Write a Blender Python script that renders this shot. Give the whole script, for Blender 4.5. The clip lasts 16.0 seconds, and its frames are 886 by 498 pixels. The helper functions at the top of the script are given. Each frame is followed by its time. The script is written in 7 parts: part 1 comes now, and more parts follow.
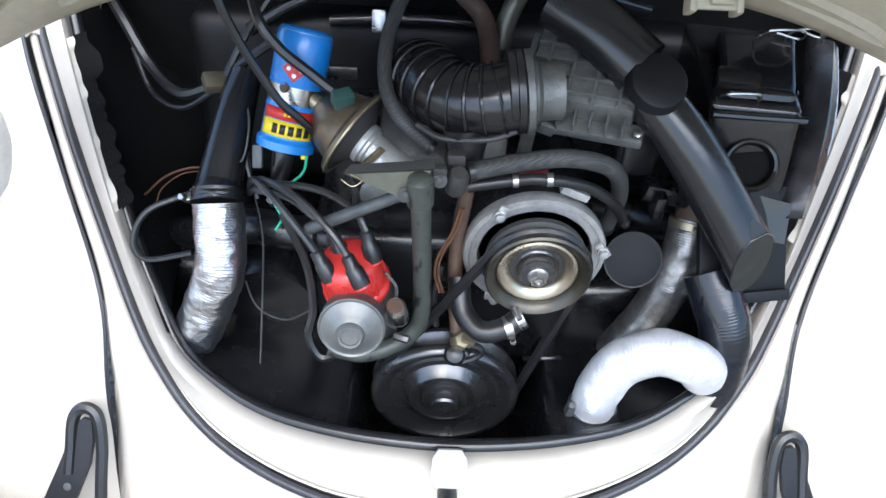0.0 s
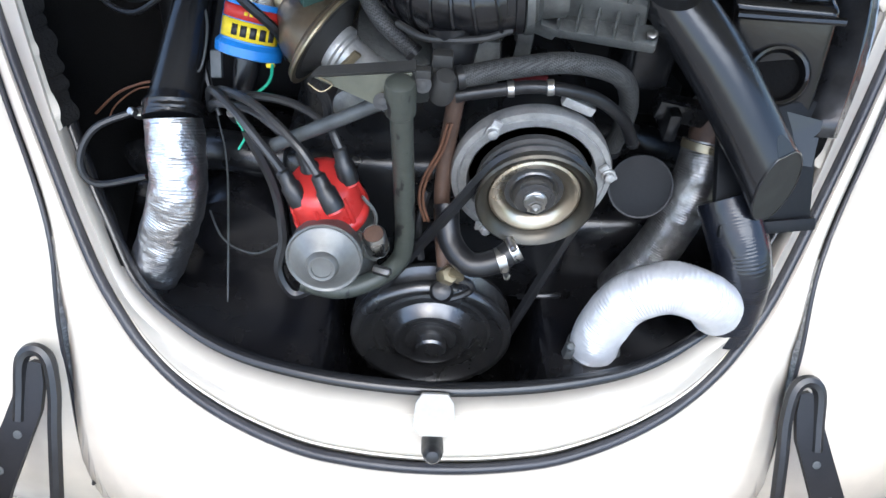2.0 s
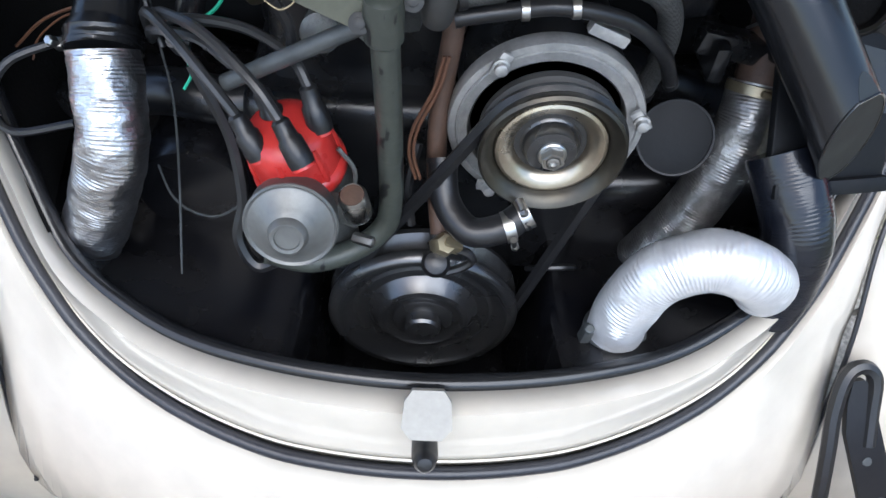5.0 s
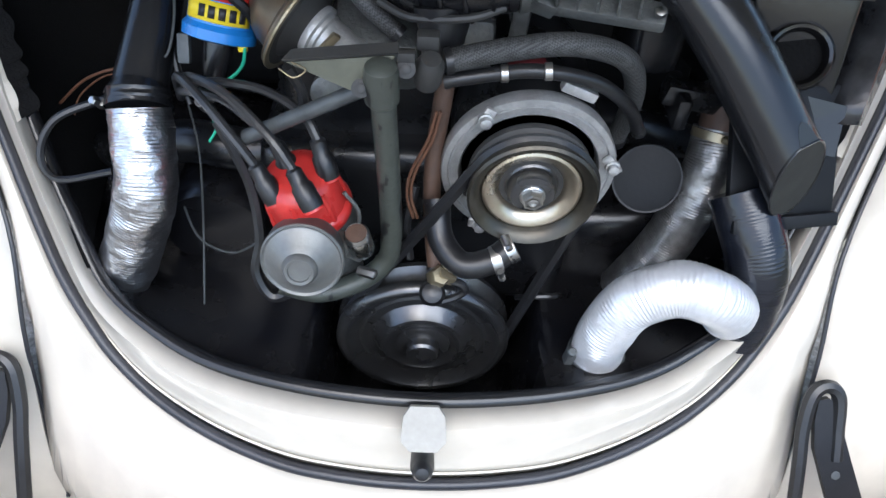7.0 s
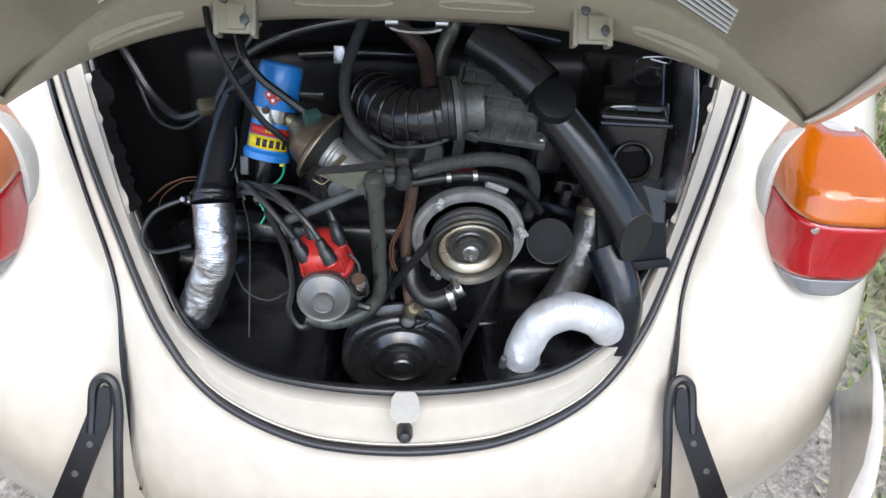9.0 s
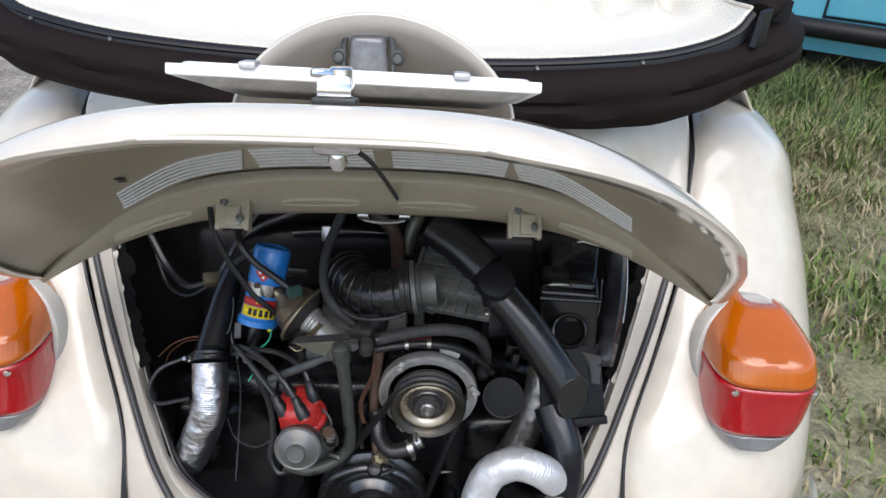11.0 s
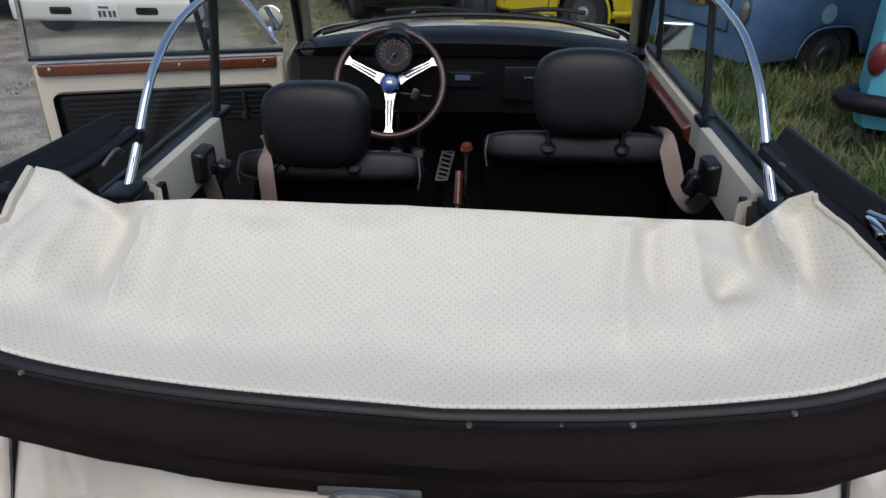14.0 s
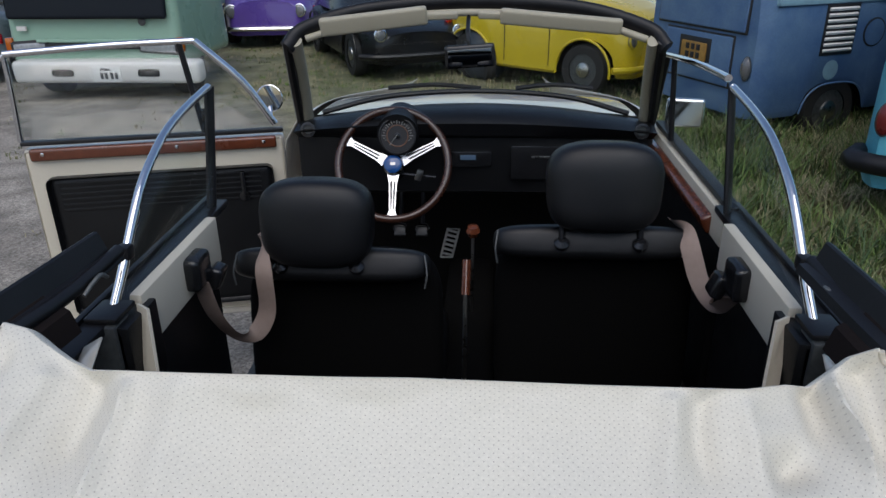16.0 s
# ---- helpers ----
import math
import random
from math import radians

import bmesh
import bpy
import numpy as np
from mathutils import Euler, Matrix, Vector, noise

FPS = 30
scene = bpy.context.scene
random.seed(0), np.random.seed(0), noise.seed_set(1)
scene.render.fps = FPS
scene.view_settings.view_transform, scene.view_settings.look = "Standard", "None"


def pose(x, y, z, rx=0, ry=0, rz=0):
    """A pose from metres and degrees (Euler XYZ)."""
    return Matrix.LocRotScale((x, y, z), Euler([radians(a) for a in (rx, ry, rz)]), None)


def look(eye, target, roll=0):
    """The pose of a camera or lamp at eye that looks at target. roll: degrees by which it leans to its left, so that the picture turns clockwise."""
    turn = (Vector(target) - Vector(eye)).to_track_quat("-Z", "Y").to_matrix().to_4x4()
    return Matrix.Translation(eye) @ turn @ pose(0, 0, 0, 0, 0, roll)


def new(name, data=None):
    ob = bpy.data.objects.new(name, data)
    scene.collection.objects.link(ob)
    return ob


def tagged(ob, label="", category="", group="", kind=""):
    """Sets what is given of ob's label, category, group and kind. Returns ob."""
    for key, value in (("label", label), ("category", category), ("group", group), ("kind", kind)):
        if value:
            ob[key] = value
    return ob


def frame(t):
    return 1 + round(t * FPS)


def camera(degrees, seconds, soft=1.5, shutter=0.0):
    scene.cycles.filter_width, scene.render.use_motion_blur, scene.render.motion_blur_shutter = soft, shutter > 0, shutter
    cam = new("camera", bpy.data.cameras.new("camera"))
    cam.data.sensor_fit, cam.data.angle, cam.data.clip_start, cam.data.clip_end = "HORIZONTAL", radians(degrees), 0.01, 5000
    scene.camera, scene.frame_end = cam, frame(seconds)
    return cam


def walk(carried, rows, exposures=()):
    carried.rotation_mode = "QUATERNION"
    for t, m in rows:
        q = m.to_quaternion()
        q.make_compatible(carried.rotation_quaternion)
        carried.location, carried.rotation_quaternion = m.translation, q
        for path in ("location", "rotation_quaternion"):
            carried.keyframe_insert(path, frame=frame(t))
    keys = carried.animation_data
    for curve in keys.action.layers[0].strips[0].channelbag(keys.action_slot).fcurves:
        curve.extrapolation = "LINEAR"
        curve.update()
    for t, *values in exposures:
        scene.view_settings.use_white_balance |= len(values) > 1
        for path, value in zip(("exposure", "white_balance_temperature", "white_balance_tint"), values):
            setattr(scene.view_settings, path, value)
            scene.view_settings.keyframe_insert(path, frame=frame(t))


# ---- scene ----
cam = camera(63.1, 16.0)
PATH = [
    (0, (-0.027, -0.254, 1.086), (0.006, 1.229, -0.256), 3.4),
    (0.5, (-0.028, -0.241, 1.071), (0.018, 1.225, -0.289), 3.8),
    (1, (-0.026, -0.231, 1.054), (0.028, 1.207, -0.335), 4.1),
    (1.5, (-0.021, -0.225, 1.031), (0.032, 1.195, -0.377), 4.2),
    (2, (-0.016, -0.214, 1.011), (0.038, 1.182, -0.42), 4.2),
    (2.5, (-0.016, -0.198, 0.993), (0.052, 1.169, -0.466), 4.7),
    (3, (-0.018, -0.18, 0.972), (0.065, 1.169, -0.502), 5.2),
    (3.5, (-0.018, -0.16, 0.954), (0.07, 1.171, -0.536), 5.5),
    (6, (-0.014, -0.122, 0.93), (0.065, 1.179, -0.587), 5.2),
    (6.5, (-0.012, -0.138, 0.951), (0.061, 1.186, -0.545), 4.8),
    (7, (-0.004, -0.17, 0.982), (0.043, 1.199, -0.475), 3.7),
    (7.5, (-0.006, -0.222, 1.026), (0.056, 1.195, -0.383), 4.0),
    (8, (-0.008, -0.281, 1.076), (0.074, 1.175, -0.292), 4.2),
    (8.2, (-0.013, -0.302, 1.104), (0.089, 1.153, -0.264), 4.4),
    (10.3, (0.042, -0.573, 1.262), (0.141, 1.091, 0.157), 2.3),
    (10.5, (0.054, -0.56, 1.282), (0.136, 1.11, 0.185), 2.1),
    (11, (0.082, -0.515, 1.318), (0.106, 1.206, 0.3), 2.1),
    (11.5, (0.142, -0.449, 1.368), (0.045, 1.305, 0.413), 1.4),
    (12, (0.153, -0.39, 1.386), (0.024, 1.379, 0.462), 0.3),
    (12.5, (0.137, -0.301, 1.403), (0.003, 1.475, 0.493), -0.4),
    (13, (0.101, -0.204, 1.434), (-0.019, 1.581, 0.541), -0.9),
    (13.5, (0.073, -0.117, 1.46), (-0.02, 1.657, 0.542), -0.1),
    (14, (0.076, -0.058, 1.479), (-0.041, 1.71, 0.552), -0.0),
    (14.5, (0.099, -0.006, 1.484), (-0.079, 1.764, 0.571), -1.3),
    (15, (0.097, 0.032, 1.496), (-0.095, 1.812, 0.604), -1.8),
    (15.5, (0.071, 0.058, 1.525), (-0.082, 1.867, 0.686), -1.5),
    (16, (0.051, 0.084, 1.55), (-0.072, 1.906, 0.735), -0.7),
]
EXPOSURES = [(0, 2.10, 5950, 8), (2.5, 2.0, 5950, 8), (3.5, 1.78, 5950, 8), (6, 1.6, 5950, 8), (7, 1.72, 5950, 8), (8, 1.80, 6050, 8), (10.3, 1.18, 6450, 10), (11, 1.12, 6500, 10), (11.5, 1.02, 6600, 10), (12, .75, 6650, 11), (12.5, .42, 6700, 10), (13, .38, 6500, 10),
             (13.5, .30, 6480, 10), (14.5, .30, 6560, 10), (15, .29, 6560, 10), (16, .24, 6330, 10)]
walk(cam, [(t, look(eye, target, roll)) for t, eye, target, roll in PATH], EXPOSURES)
GROUND = -0.12

# ---- light ----
world = bpy.data.worlds.new("sky")
scene.world = world
world.use_nodes = True
wt = world.node_tree
sky = wt.nodes.new("ShaderNodeTexSky")
sky.sky_type = "NISHITA"
sky.sun_disc = False
sky.sun_elevation, sky.sun_rotation = radians(54), radians(202)
sky.air_density, sky.dust_density, sky.ozone_density = 1.0, 2.0, 1.5
wt.links.new(sky.outputs["Color"], wt.nodes["Background"].inputs["Color"])
wt.nodes["Background"].inputs["Strength"].default_value = 0.12
sun_data = bpy.data.lights.new("sun", "SUN")
sun_data.energy, sun_data.angle, sun_data.color = 1.2, radians(55), (1.0, 0.985, 0.97)
sun = new("sun", sun_data)
sun.matrix_world = look((1.5, -3.1, 5.9), (0.0, 0.6, 0.5))


# ---- materials ----
def material(name, colour, rough=0.5, metal=0.0, other=None, scale=12.0, amount=0.5, bump=0.0, bump_scale=200.0,
             rough_var=0.15, coat=0.0, spec=0.5, fine=None, coat_rough=0.06):
    """Two scales of noise mix the colour with its darker or lighter kin, wear the gloss and lift the surface."""
    m = bpy.data.materials.new(name)
    m.use_nodes = True
    nt = m.node_tree
    b = nt.nodes["Principled BSDF"]
    co = nt.nodes.new("ShaderNodeTexCoord")
    n1 = nt.nodes.new("ShaderNodeTexNoise")
    n1.inputs["Scale"].default_value, n1.inputs["Detail"].default_value, n1.inputs["Roughness"].default_value = scale, 5, 0.6
    nt.links.new(co.outputs["Object"], n1.inputs["Vector"])
    ramp = nt.nodes.new("ShaderNodeValToRGB")
    ramp.color_ramp.elements[0].position, ramp.color_ramp.elements[1].position = 0.5 - 0.25, 0.5 + 0.25
    nt.links.new(n1.outputs["Fac"], ramp.inputs["Fac"])
    mix = nt.nodes.new("ShaderNodeMix")
    mix.data_type = "RGBA"
    other = other or tuple(c * 0.75 for c in colour)
    mix.inputs[6].default_value = (*colour, 1)
    mix.inputs[7].default_value = (*[a + (o - a) * amount for a, o in zip(colour, other)], 1)
    nt.links.new(ramp.outputs["Color"], mix.inputs[0])
    out = mix.outputs[2]
    n2 = nt.nodes.new("ShaderNodeTexNoise")
    n2.inputs["Scale"].default_value, n2.inputs["Detail"].default_value = fine or bump_scale, 4
    nt.links.new(co.outputs["Object"], n2.inputs["Vector"])
    mix2 = nt.nodes.new("ShaderNodeMix")
    mix2.data_type, mix2.blend_type = "RGBA", "MULTIPLY"
    mix2.inputs[0].default_value = 0.25
    nt.links.new(out, mix2.inputs[6])
    nt.links.new(n2.outputs["Fac"], mix2.inputs[7])
    nt.links.new(mix2.outputs[2], b.inputs["Base Color"])
    mr = nt.nodes.new("ShaderNodeMapRange")
    mr.inputs["To Min"].default_value, mr.inputs["To Max"].default_value = max(0.02, rough - rough_var), min(1, rough + rough_var)
    nt.links.new(n1.outputs["Fac"], mr.inputs["Value"])
    nt.links.new(mr.outputs["Result"], b.inputs["Roughness"])
    b.inputs["Metallic"].default_value = metal
    b.inputs["Coat Weight"].default_value = coat
    b.inputs["Coat Roughness"].default_value = coat_rough
    b.inputs["Specular IOR Level"].default_value = spec
    if bump:
        bp = nt.nodes.new("ShaderNodeBump")
        bp.inputs["Strength"].default_value, bp.inputs["Distance"].default_value = bump, 0.002
        nt.links.new(n2.outputs["Fac"], bp.inputs["Height"])
        nt.links.new(bp.outputs["Normal"], b.inputs["Normal"])
    return m


def braid_material():
    """Woven cover of a hose."""
    m = material("braided_hose", (0.10, 0.10, 0.098), 0.62, other=(0.05, 0.05, 0.048), scale=30, amount=0.6)
    nt = m.node_tree
    b = nt.nodes["Principled BSDF"]
    co = nt.nodes.new("ShaderNodeTexCoord")
    mp = nt.nodes.new("ShaderNodeMapping")
    mp.inputs["Rotation"].default_value = (0.6, 0.5, 0.785)
    ck = nt.nodes.new("ShaderNodeTexChecker")
    ck.inputs["Scale"].default_value = 620
    nt.links.new(co.outputs["Object"], mp.inputs["Vector"])
    nt.links.new(mp.outputs["Vector"], ck.inputs["Vector"])
    mx = nt.nodes.new("ShaderNodeMix")
    mx.data_type, mx.blend_type = "RGBA", "MULTIPLY"
    mx.inputs[0].default_value = 0.92
    nt.links.new(b.inputs["Base Color"].links[0].from_socket, mx.inputs[6])
    nt.links.new(ck.outputs["Color"], mx.inputs[7])
    nt.links.new(mx.outputs[2], b.inputs["Base Color"])
    bp = nt.nodes.new("ShaderNodeBump")
    bp.inputs["Strength"].default_value, bp.inputs["Distance"].default_value = 1.0, 0.0012
    nt.links.new(ck.outputs["Fac"], bp.inputs["Height"])
    nt.links.new(bp.outputs["Normal"], b.inputs["Normal"])
    return m


def glass(name, colour=(1, 1, 1), rough=0.0, mixed=0.9):
    """Thin clear pane: see-through with a sheen."""
    m = bpy.data.materials.new(name)
    m.use_nodes = True
    nt = m.node_tree
    nt.nodes.remove(nt.nodes["Principled BSDF"])
    tr, gl, mx = nt.nodes.new("ShaderNodeBsdfTransparent"), nt.nodes.new("ShaderNodeBsdfGlossy"), nt.nodes.new("ShaderNodeMixShader")
    tr.inputs["Color"].default_value = (*colour, 1)
    gl.inputs["Roughness"].default_value = rough
    mx.inputs["Fac"].default_value = 0.03
    nt.links.new(tr.outputs["BSDF"], mx.inputs[1])
    nt.links.new(gl.outputs["BSDF"], mx.inputs[2])
    nt.links.new(mx.outputs["Shader"], nt.nodes["Material Output"].inputs["Surface"])
    return m


def lens(name, colour):
    """Coloured ribbed plastic of a lamp."""
    m = material(name, colour, 0.08, amount=0.2, coat=1.0, rough_var=0.04, coat_rough=0.02)
    nt = m.node_tree
    b = nt.nodes["Principled BSDF"]
    b.inputs["Transmission Weight"].default_value = 0.45
    b.inputs["IOR"].default_value = 1.45
    co = nt.nodes.new("ShaderNodeTexCoord")
    w = nt.nodes.new("ShaderNodeTexWave")
    w.bands_direction = "X"
    w.inputs["Scale"].default_value = 60
    bp = nt.nodes.new("ShaderNodeBump")
    bp.inputs["Strength"].default_value, bp.inputs["Distance"].default_value = 0.10, 0.002
    nt.links.new(co.outputs["Object"], w.inputs["Vector"])
    nt.links.new(w.outputs["Fac"], bp.inputs["Height"])
    nt.links.new(bp.outputs["Normal"], b.inputs["Normal"])
    return m


IVORY = material("ivory_paint", (0.66, 0.605, 0.515), 0.34, other=(0.63, 0.575, 0.485), scale=3, amount=0.5, coat=1.0, rough_var=0.05, fine=30, spec=0.25, coat_rough=0.025)
# ivory darkened to beige: shade under the open lid put into the colour
IVORY_SHADED = material("shaded_ivory_underside", (0.44, 0.39, 0.285), 0.40, other=(0.40, 0.355, 0.26), scale=6, amount=0.6, bump=0.05, bump_scale=120)
BLACK_PAINT = material("black_engine_paint", (0.005, 0.0055, 0.0065), 0.28, other=(0.018, 0.018, 0.019), scale=16, amount=0.8, bump=0.1, bump_scale=90)
BLACK_FELT = material("black_bay_lining", (0.0025, 0.0025, 0.0028), 0.95, other=(0.006, 0.0055, 0.005), scale=20, amount=0.8, bump=0.5, bump_scale=300, spec=0.2)
TIN = material("satin_black_tinware", (0.0035, 0.004, 0.006), 0.26, other=(0.012, 0.011, 0.0105), scale=14, amount=0.8, bump=0.08, bump_scale=60)
GLOSS_RUBBER = material("glossy_black_rubber", (0.006, 0.006, 0.007), 0.24, other=(0.014, 0.014, 0.015), scale=20, amount=0.6, bump=0.08)
CAN_GREY = material("grey_painted_can", (0.20, 0.205, 0.198), 0.42, metal=0.5, other=(0.10, 0.10, 0.096), scale=24, amount=0.7, bump=0.12)
RUBBER = material("black_rubber", (0.008, 0.008, 0.009), 0.36, other=(0.022, 0.022, 0.023), scale=25, amount=0.5, bump=0.15)
SEAL = material("seal_rubber", (0.010, 0.0105, 0.014), 0.38, other=(0.035, 0.036, 0.045), scale=15, amount=0.6, bump=0.2)
PLASTIC = material("black_plastic", (0.008, 0.0085, 0.010), 0.22, other=(0.018, 0.018, 0.019), scale=14, amount=0.6, bump=0.06)
BRAID = braid_material()
BROWN_HOSE = material("aged_brown_hose", (0.10, 0.055, 0.035), 0.65, other=(0.03, 0.02, 0.015), scale=40, amount=0.8, bump=0.3)
ALU = material("cast_aluminium", (0.68, 0.68, 0.67), 0.38, metal=0.6, other=(0.32, 0.32, 0.31), scale=60, amount=0.8, bump=0.25, bump_scale=350)
ALU_DULL = material("weathered_aluminium", (0.22, 0.225, 0.215), 0.46, metal=0.55, other=(0.055, 0.057, 0.055), scale=26, amount=0.8, bump=0.4, bump_scale=280)
STEEL = material("bare_steel", (0.55, 0.55, 0.54), 0.3, metal=1.0, other=(0.30, 0.29, 0.27), scale=22, amount=0.5, bump=0.05)
FOIL = material("aluminium_foil_duct", (0.66, 0.66, 0.68), 0.34, metal=1.0, other=(0.42, 0.42, 0.44), scale=70, amount=0.7, bump=0.55, bump_scale=160)
FOIL_WHITE = material("white_foil_duct", (0.78, 0.79, 0.81), 0.40, metal=0.55, other=(0.62, 0.63, 0.65), scale=30, amount=0.5, bump=0.4, bump_scale=130)
CAST = material("grimy_cast_ring", (0.60, 0.60, 0.59), 0.36, metal=0.65, other=(0.28, 0.28, 0.27), scale=45, amount=0.9, bump=0.35, bump_scale=260)
ZINC = material("yellow_zinc", (0.42, 0.36, 0.24), 0.35, metal=0.8, other=(0.25, 0.21, 0.14), scale=24, amount=0.7, bump=0.1)
DUSTY_BLACK = material("dusty_black_metal", (0.028, 0.028, 0.027), 0.55, metal=0.2, other=(0.055, 0.053, 0.05), scale=14, amount=0.8, bump=0.12)
PULLEY_RIM = material("olive_pulley_rim", (0.085, 0.077, 0.060), 0.36, metal=0.85, other=(0.07, 0.066, 0.06), scale=16, amount=0.7, bump=0.06)
PULLEY = material("champagne_pulley_dish", (0.58, 0.51, 0.40), 0.28, metal=0.95, other=(0.36, 0.315, 0.25), scale=18, amount=0.6, bump=0.06)
GREY_METAL = material("dirty_grey_steel", (0.12, 0.13, 0.13), 0.5, metal=0.4, other=(0.04, 0.042, 0.045), scale=35, amount=0.85, bump=0.25)
OLIVE = material("olive_cad_plate", (0.13, 0.125, 0.095), 0.40, metal=0.6, other=(0.06, 0.056, 0.042), scale=22, amount=0.8, bump=0.12)
RED_CAP = material("red_distributor_plastic", (0.52, 0.03, 0.028), 0.28, other=(0.45, 0.03, 0.02), scale=18, amount=0.5, coat=0.2)
BLUE = material("blue_coil_paint", (0.02, 0.22, 0.66), 0.3, other=(0.03, 0.17, 0.5), scale=18, amount=0.4, coat=0.3)
RED = material("red_label", (0.55, 0.03, 0.025), 0.4, amount=0.3)
YELLOW = material("yellow_label", (0.85, 0.65, 0.02), 0.4, amount=0.2)
DARK = material("dark_print", (0.015, 0.015, 0.017), 0.5, amount=0.2)
GREEN_WIRE = material("green_wire", (0.03, 0.42, 0.25), 0.4, amount=0.3)
COPPER = material("copper_wire", (0.13, 0.06, 0.033), 0.4, amount=0.5)
CHROME = material("chrome", (0.85, 0.86, 0.88), 0.06, metal=1.0, other=(0.7, 0.7, 0.72), scale=10, amount=0.3, rough_var=0.03)
AMBER = lens("amber_lens", (0.78, 0.18, 0.003))
RED_LENS = lens("red_lens", (0.66, 0.008, 0.016))
CLEAR_LENS = lens("clear_lens", (0.36, 0.37, 0.38))
SMOKED_LENS = lens("dull_clear_lens", (0.24, 0.24, 0.245))
WHITE_PLATE = material("white_plate_paint", (0.82, 0.82, 0.80), 0.35, other=(0.75, 0.74, 0.7), scale=16, amount=0.4)
NAVY = material("navy_print", (0.012, 0.022, 0.055), 0.4, amount=0.3)
CRIMSON = material("crimson_print", (0.45, 0.03, 0.05), 0.4, amount=0.2)
CANVAS = material("dark_brown_canvas", (0.009, 0.006, 0.0055), 0.75, other=(0.018, 0.0125, 0.011), scale=12, amount=0.7, bump=0.4, bump_scale=700, spec=0.12)
BLACK_TRIM = material("black_painted_steel", (0.006, 0.006, 0.007), 0.42, other=(0.018, 0.018, 0.021), scale=14, amount=0.6, bump=0.08, spec=0.3)
VINYL = material("black_vinyl", (0.0045, 0.0048, 0.0058), 0.38, other=(0.009, 0.0092, 0.0098), scale=10, amount=0.6, bump=0.35, bump_scale=600, spec=0.35)
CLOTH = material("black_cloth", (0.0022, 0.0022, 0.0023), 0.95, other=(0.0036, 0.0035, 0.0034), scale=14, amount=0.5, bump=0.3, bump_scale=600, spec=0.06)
VISOR = material("beige_visor_vinyl", (0.42, 0.385, 0.29), 0.55, other=(0.36, 0.33, 0.25), scale=6, amount=0.5, bump=0.1, bump_scale=500)
CREAM_VINYL = material("cream_vinyl", (0.64, 0.59, 0.475), 0.5, other=(0.58, 0.52, 0.42), scale=5, amount=0.5, bump=0.1, bump_scale=500)
WOOD = material("varnished_wood", (0.16, 0.045, 0.02), 0.25, other=(0.07, 0.02, 0.01), scale=14, amount=0.8, coat=0.5)
BELT_WEB = material("taupe_webbing", (0.36, 0.275, 0.235), 0.75, other=(0.27, 0.20, 0.17), scale=60, amount=0.5, bump=0.4, bump_scale=900)
GLASS = glass("window_glass", (0.93, 0.95, 0.94))
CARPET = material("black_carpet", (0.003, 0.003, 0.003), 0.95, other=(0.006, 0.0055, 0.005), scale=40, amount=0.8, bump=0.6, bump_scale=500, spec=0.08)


LEAD = material("dusty_grey_lead", (0.016, 0.0165, 0.018), 0.34, other=(0.045, 0.045, 0.045), scale=30, amount=0.6, bump=0.1)
CRANK = material("worn_black_steel", (0.085, 0.087, 0.092), 0.27, metal=0.85, other=(0.15, 0.15, 0.15), scale=13, amount=0.8, bump=0.1, bump_scale=120)
SOOTY_FOIL = material("sooty_foil", (0.50, 0.49, 0.48), 0.36, metal=0.9, other=(0.10, 0.098, 0.095), scale=55, amount=0.8, bump=0.5, bump_scale=150)
BLACK_DUCT = material("black_coated_duct", (0.006, 0.007, 0.011), 0.22, other=(0.016, 0.018, 0.024), scale=40, amount=0.6, bump=0.10, bump_scale=140)
CUT_FACE = material("olive_grey_moulding", (0.012, 0.0125, 0.009), 0.85, other=(0.008, 0.008, 0.0065), scale=30, amount=0.5)
DISC = material("dusty_black_cap", (0.0045, 0.005, 0.006), 0.5, other=(0.012, 0.0125, 0.014), scale=30, amount=0.6, bump=0.1, spec=0.2)


def chipped_material():
    """Grey-green paint with black flaked patches."""
    m = material("chipped_grey_paint", (0.070, 0.077, 0.064), 0.42, metal=0.15, other=(0.035, 0.039, 0.033), scale=40, amount=0.7, bump=0.2)
    nt = m.node_tree
    b = nt.nodes["Principled BSDF"]
    co = nt.nodes.new("ShaderNodeTexCoord")
    mp = nt.nodes.new("ShaderNodeMapping")
    mp.inputs["Scale"].default_value = (1, 1, 0.4)
    n = nt.nodes.new("ShaderNodeTexNoise")
    n.inputs["Scale"].default_value, n.inputs["Detail"].default_value = 90, 5
    r = nt.nodes.new("ShaderNodeValToRGB")
    r.color_ramp.elements[0].position, r.color_ramp.elements[1].position = 0.60, 0.63
    nt.links.new(co.outputs["Object"], mp.inputs["Vector"])
    nt.links.new(mp.outputs["Vector"], n.inputs["Vector"])
    nt.links.new(n.outputs["Fac"], r.inputs["Fac"])
    mx = nt.nodes.new("ShaderNodeMix")
    mx.data_type = "RGBA"
    nt.links.new(r.outputs["Color"], mx.inputs[0])
    nt.links.new(b.inputs["Base Color"].links[0].from_socket, mx.inputs[6])
    mx.inputs[7].default_value = (0.012, 0.012, 0.012, 1)
    nt.links.new(mx.outputs[2], b.inputs["Base Color"])
    return m


CHIPPED = chipped_material()

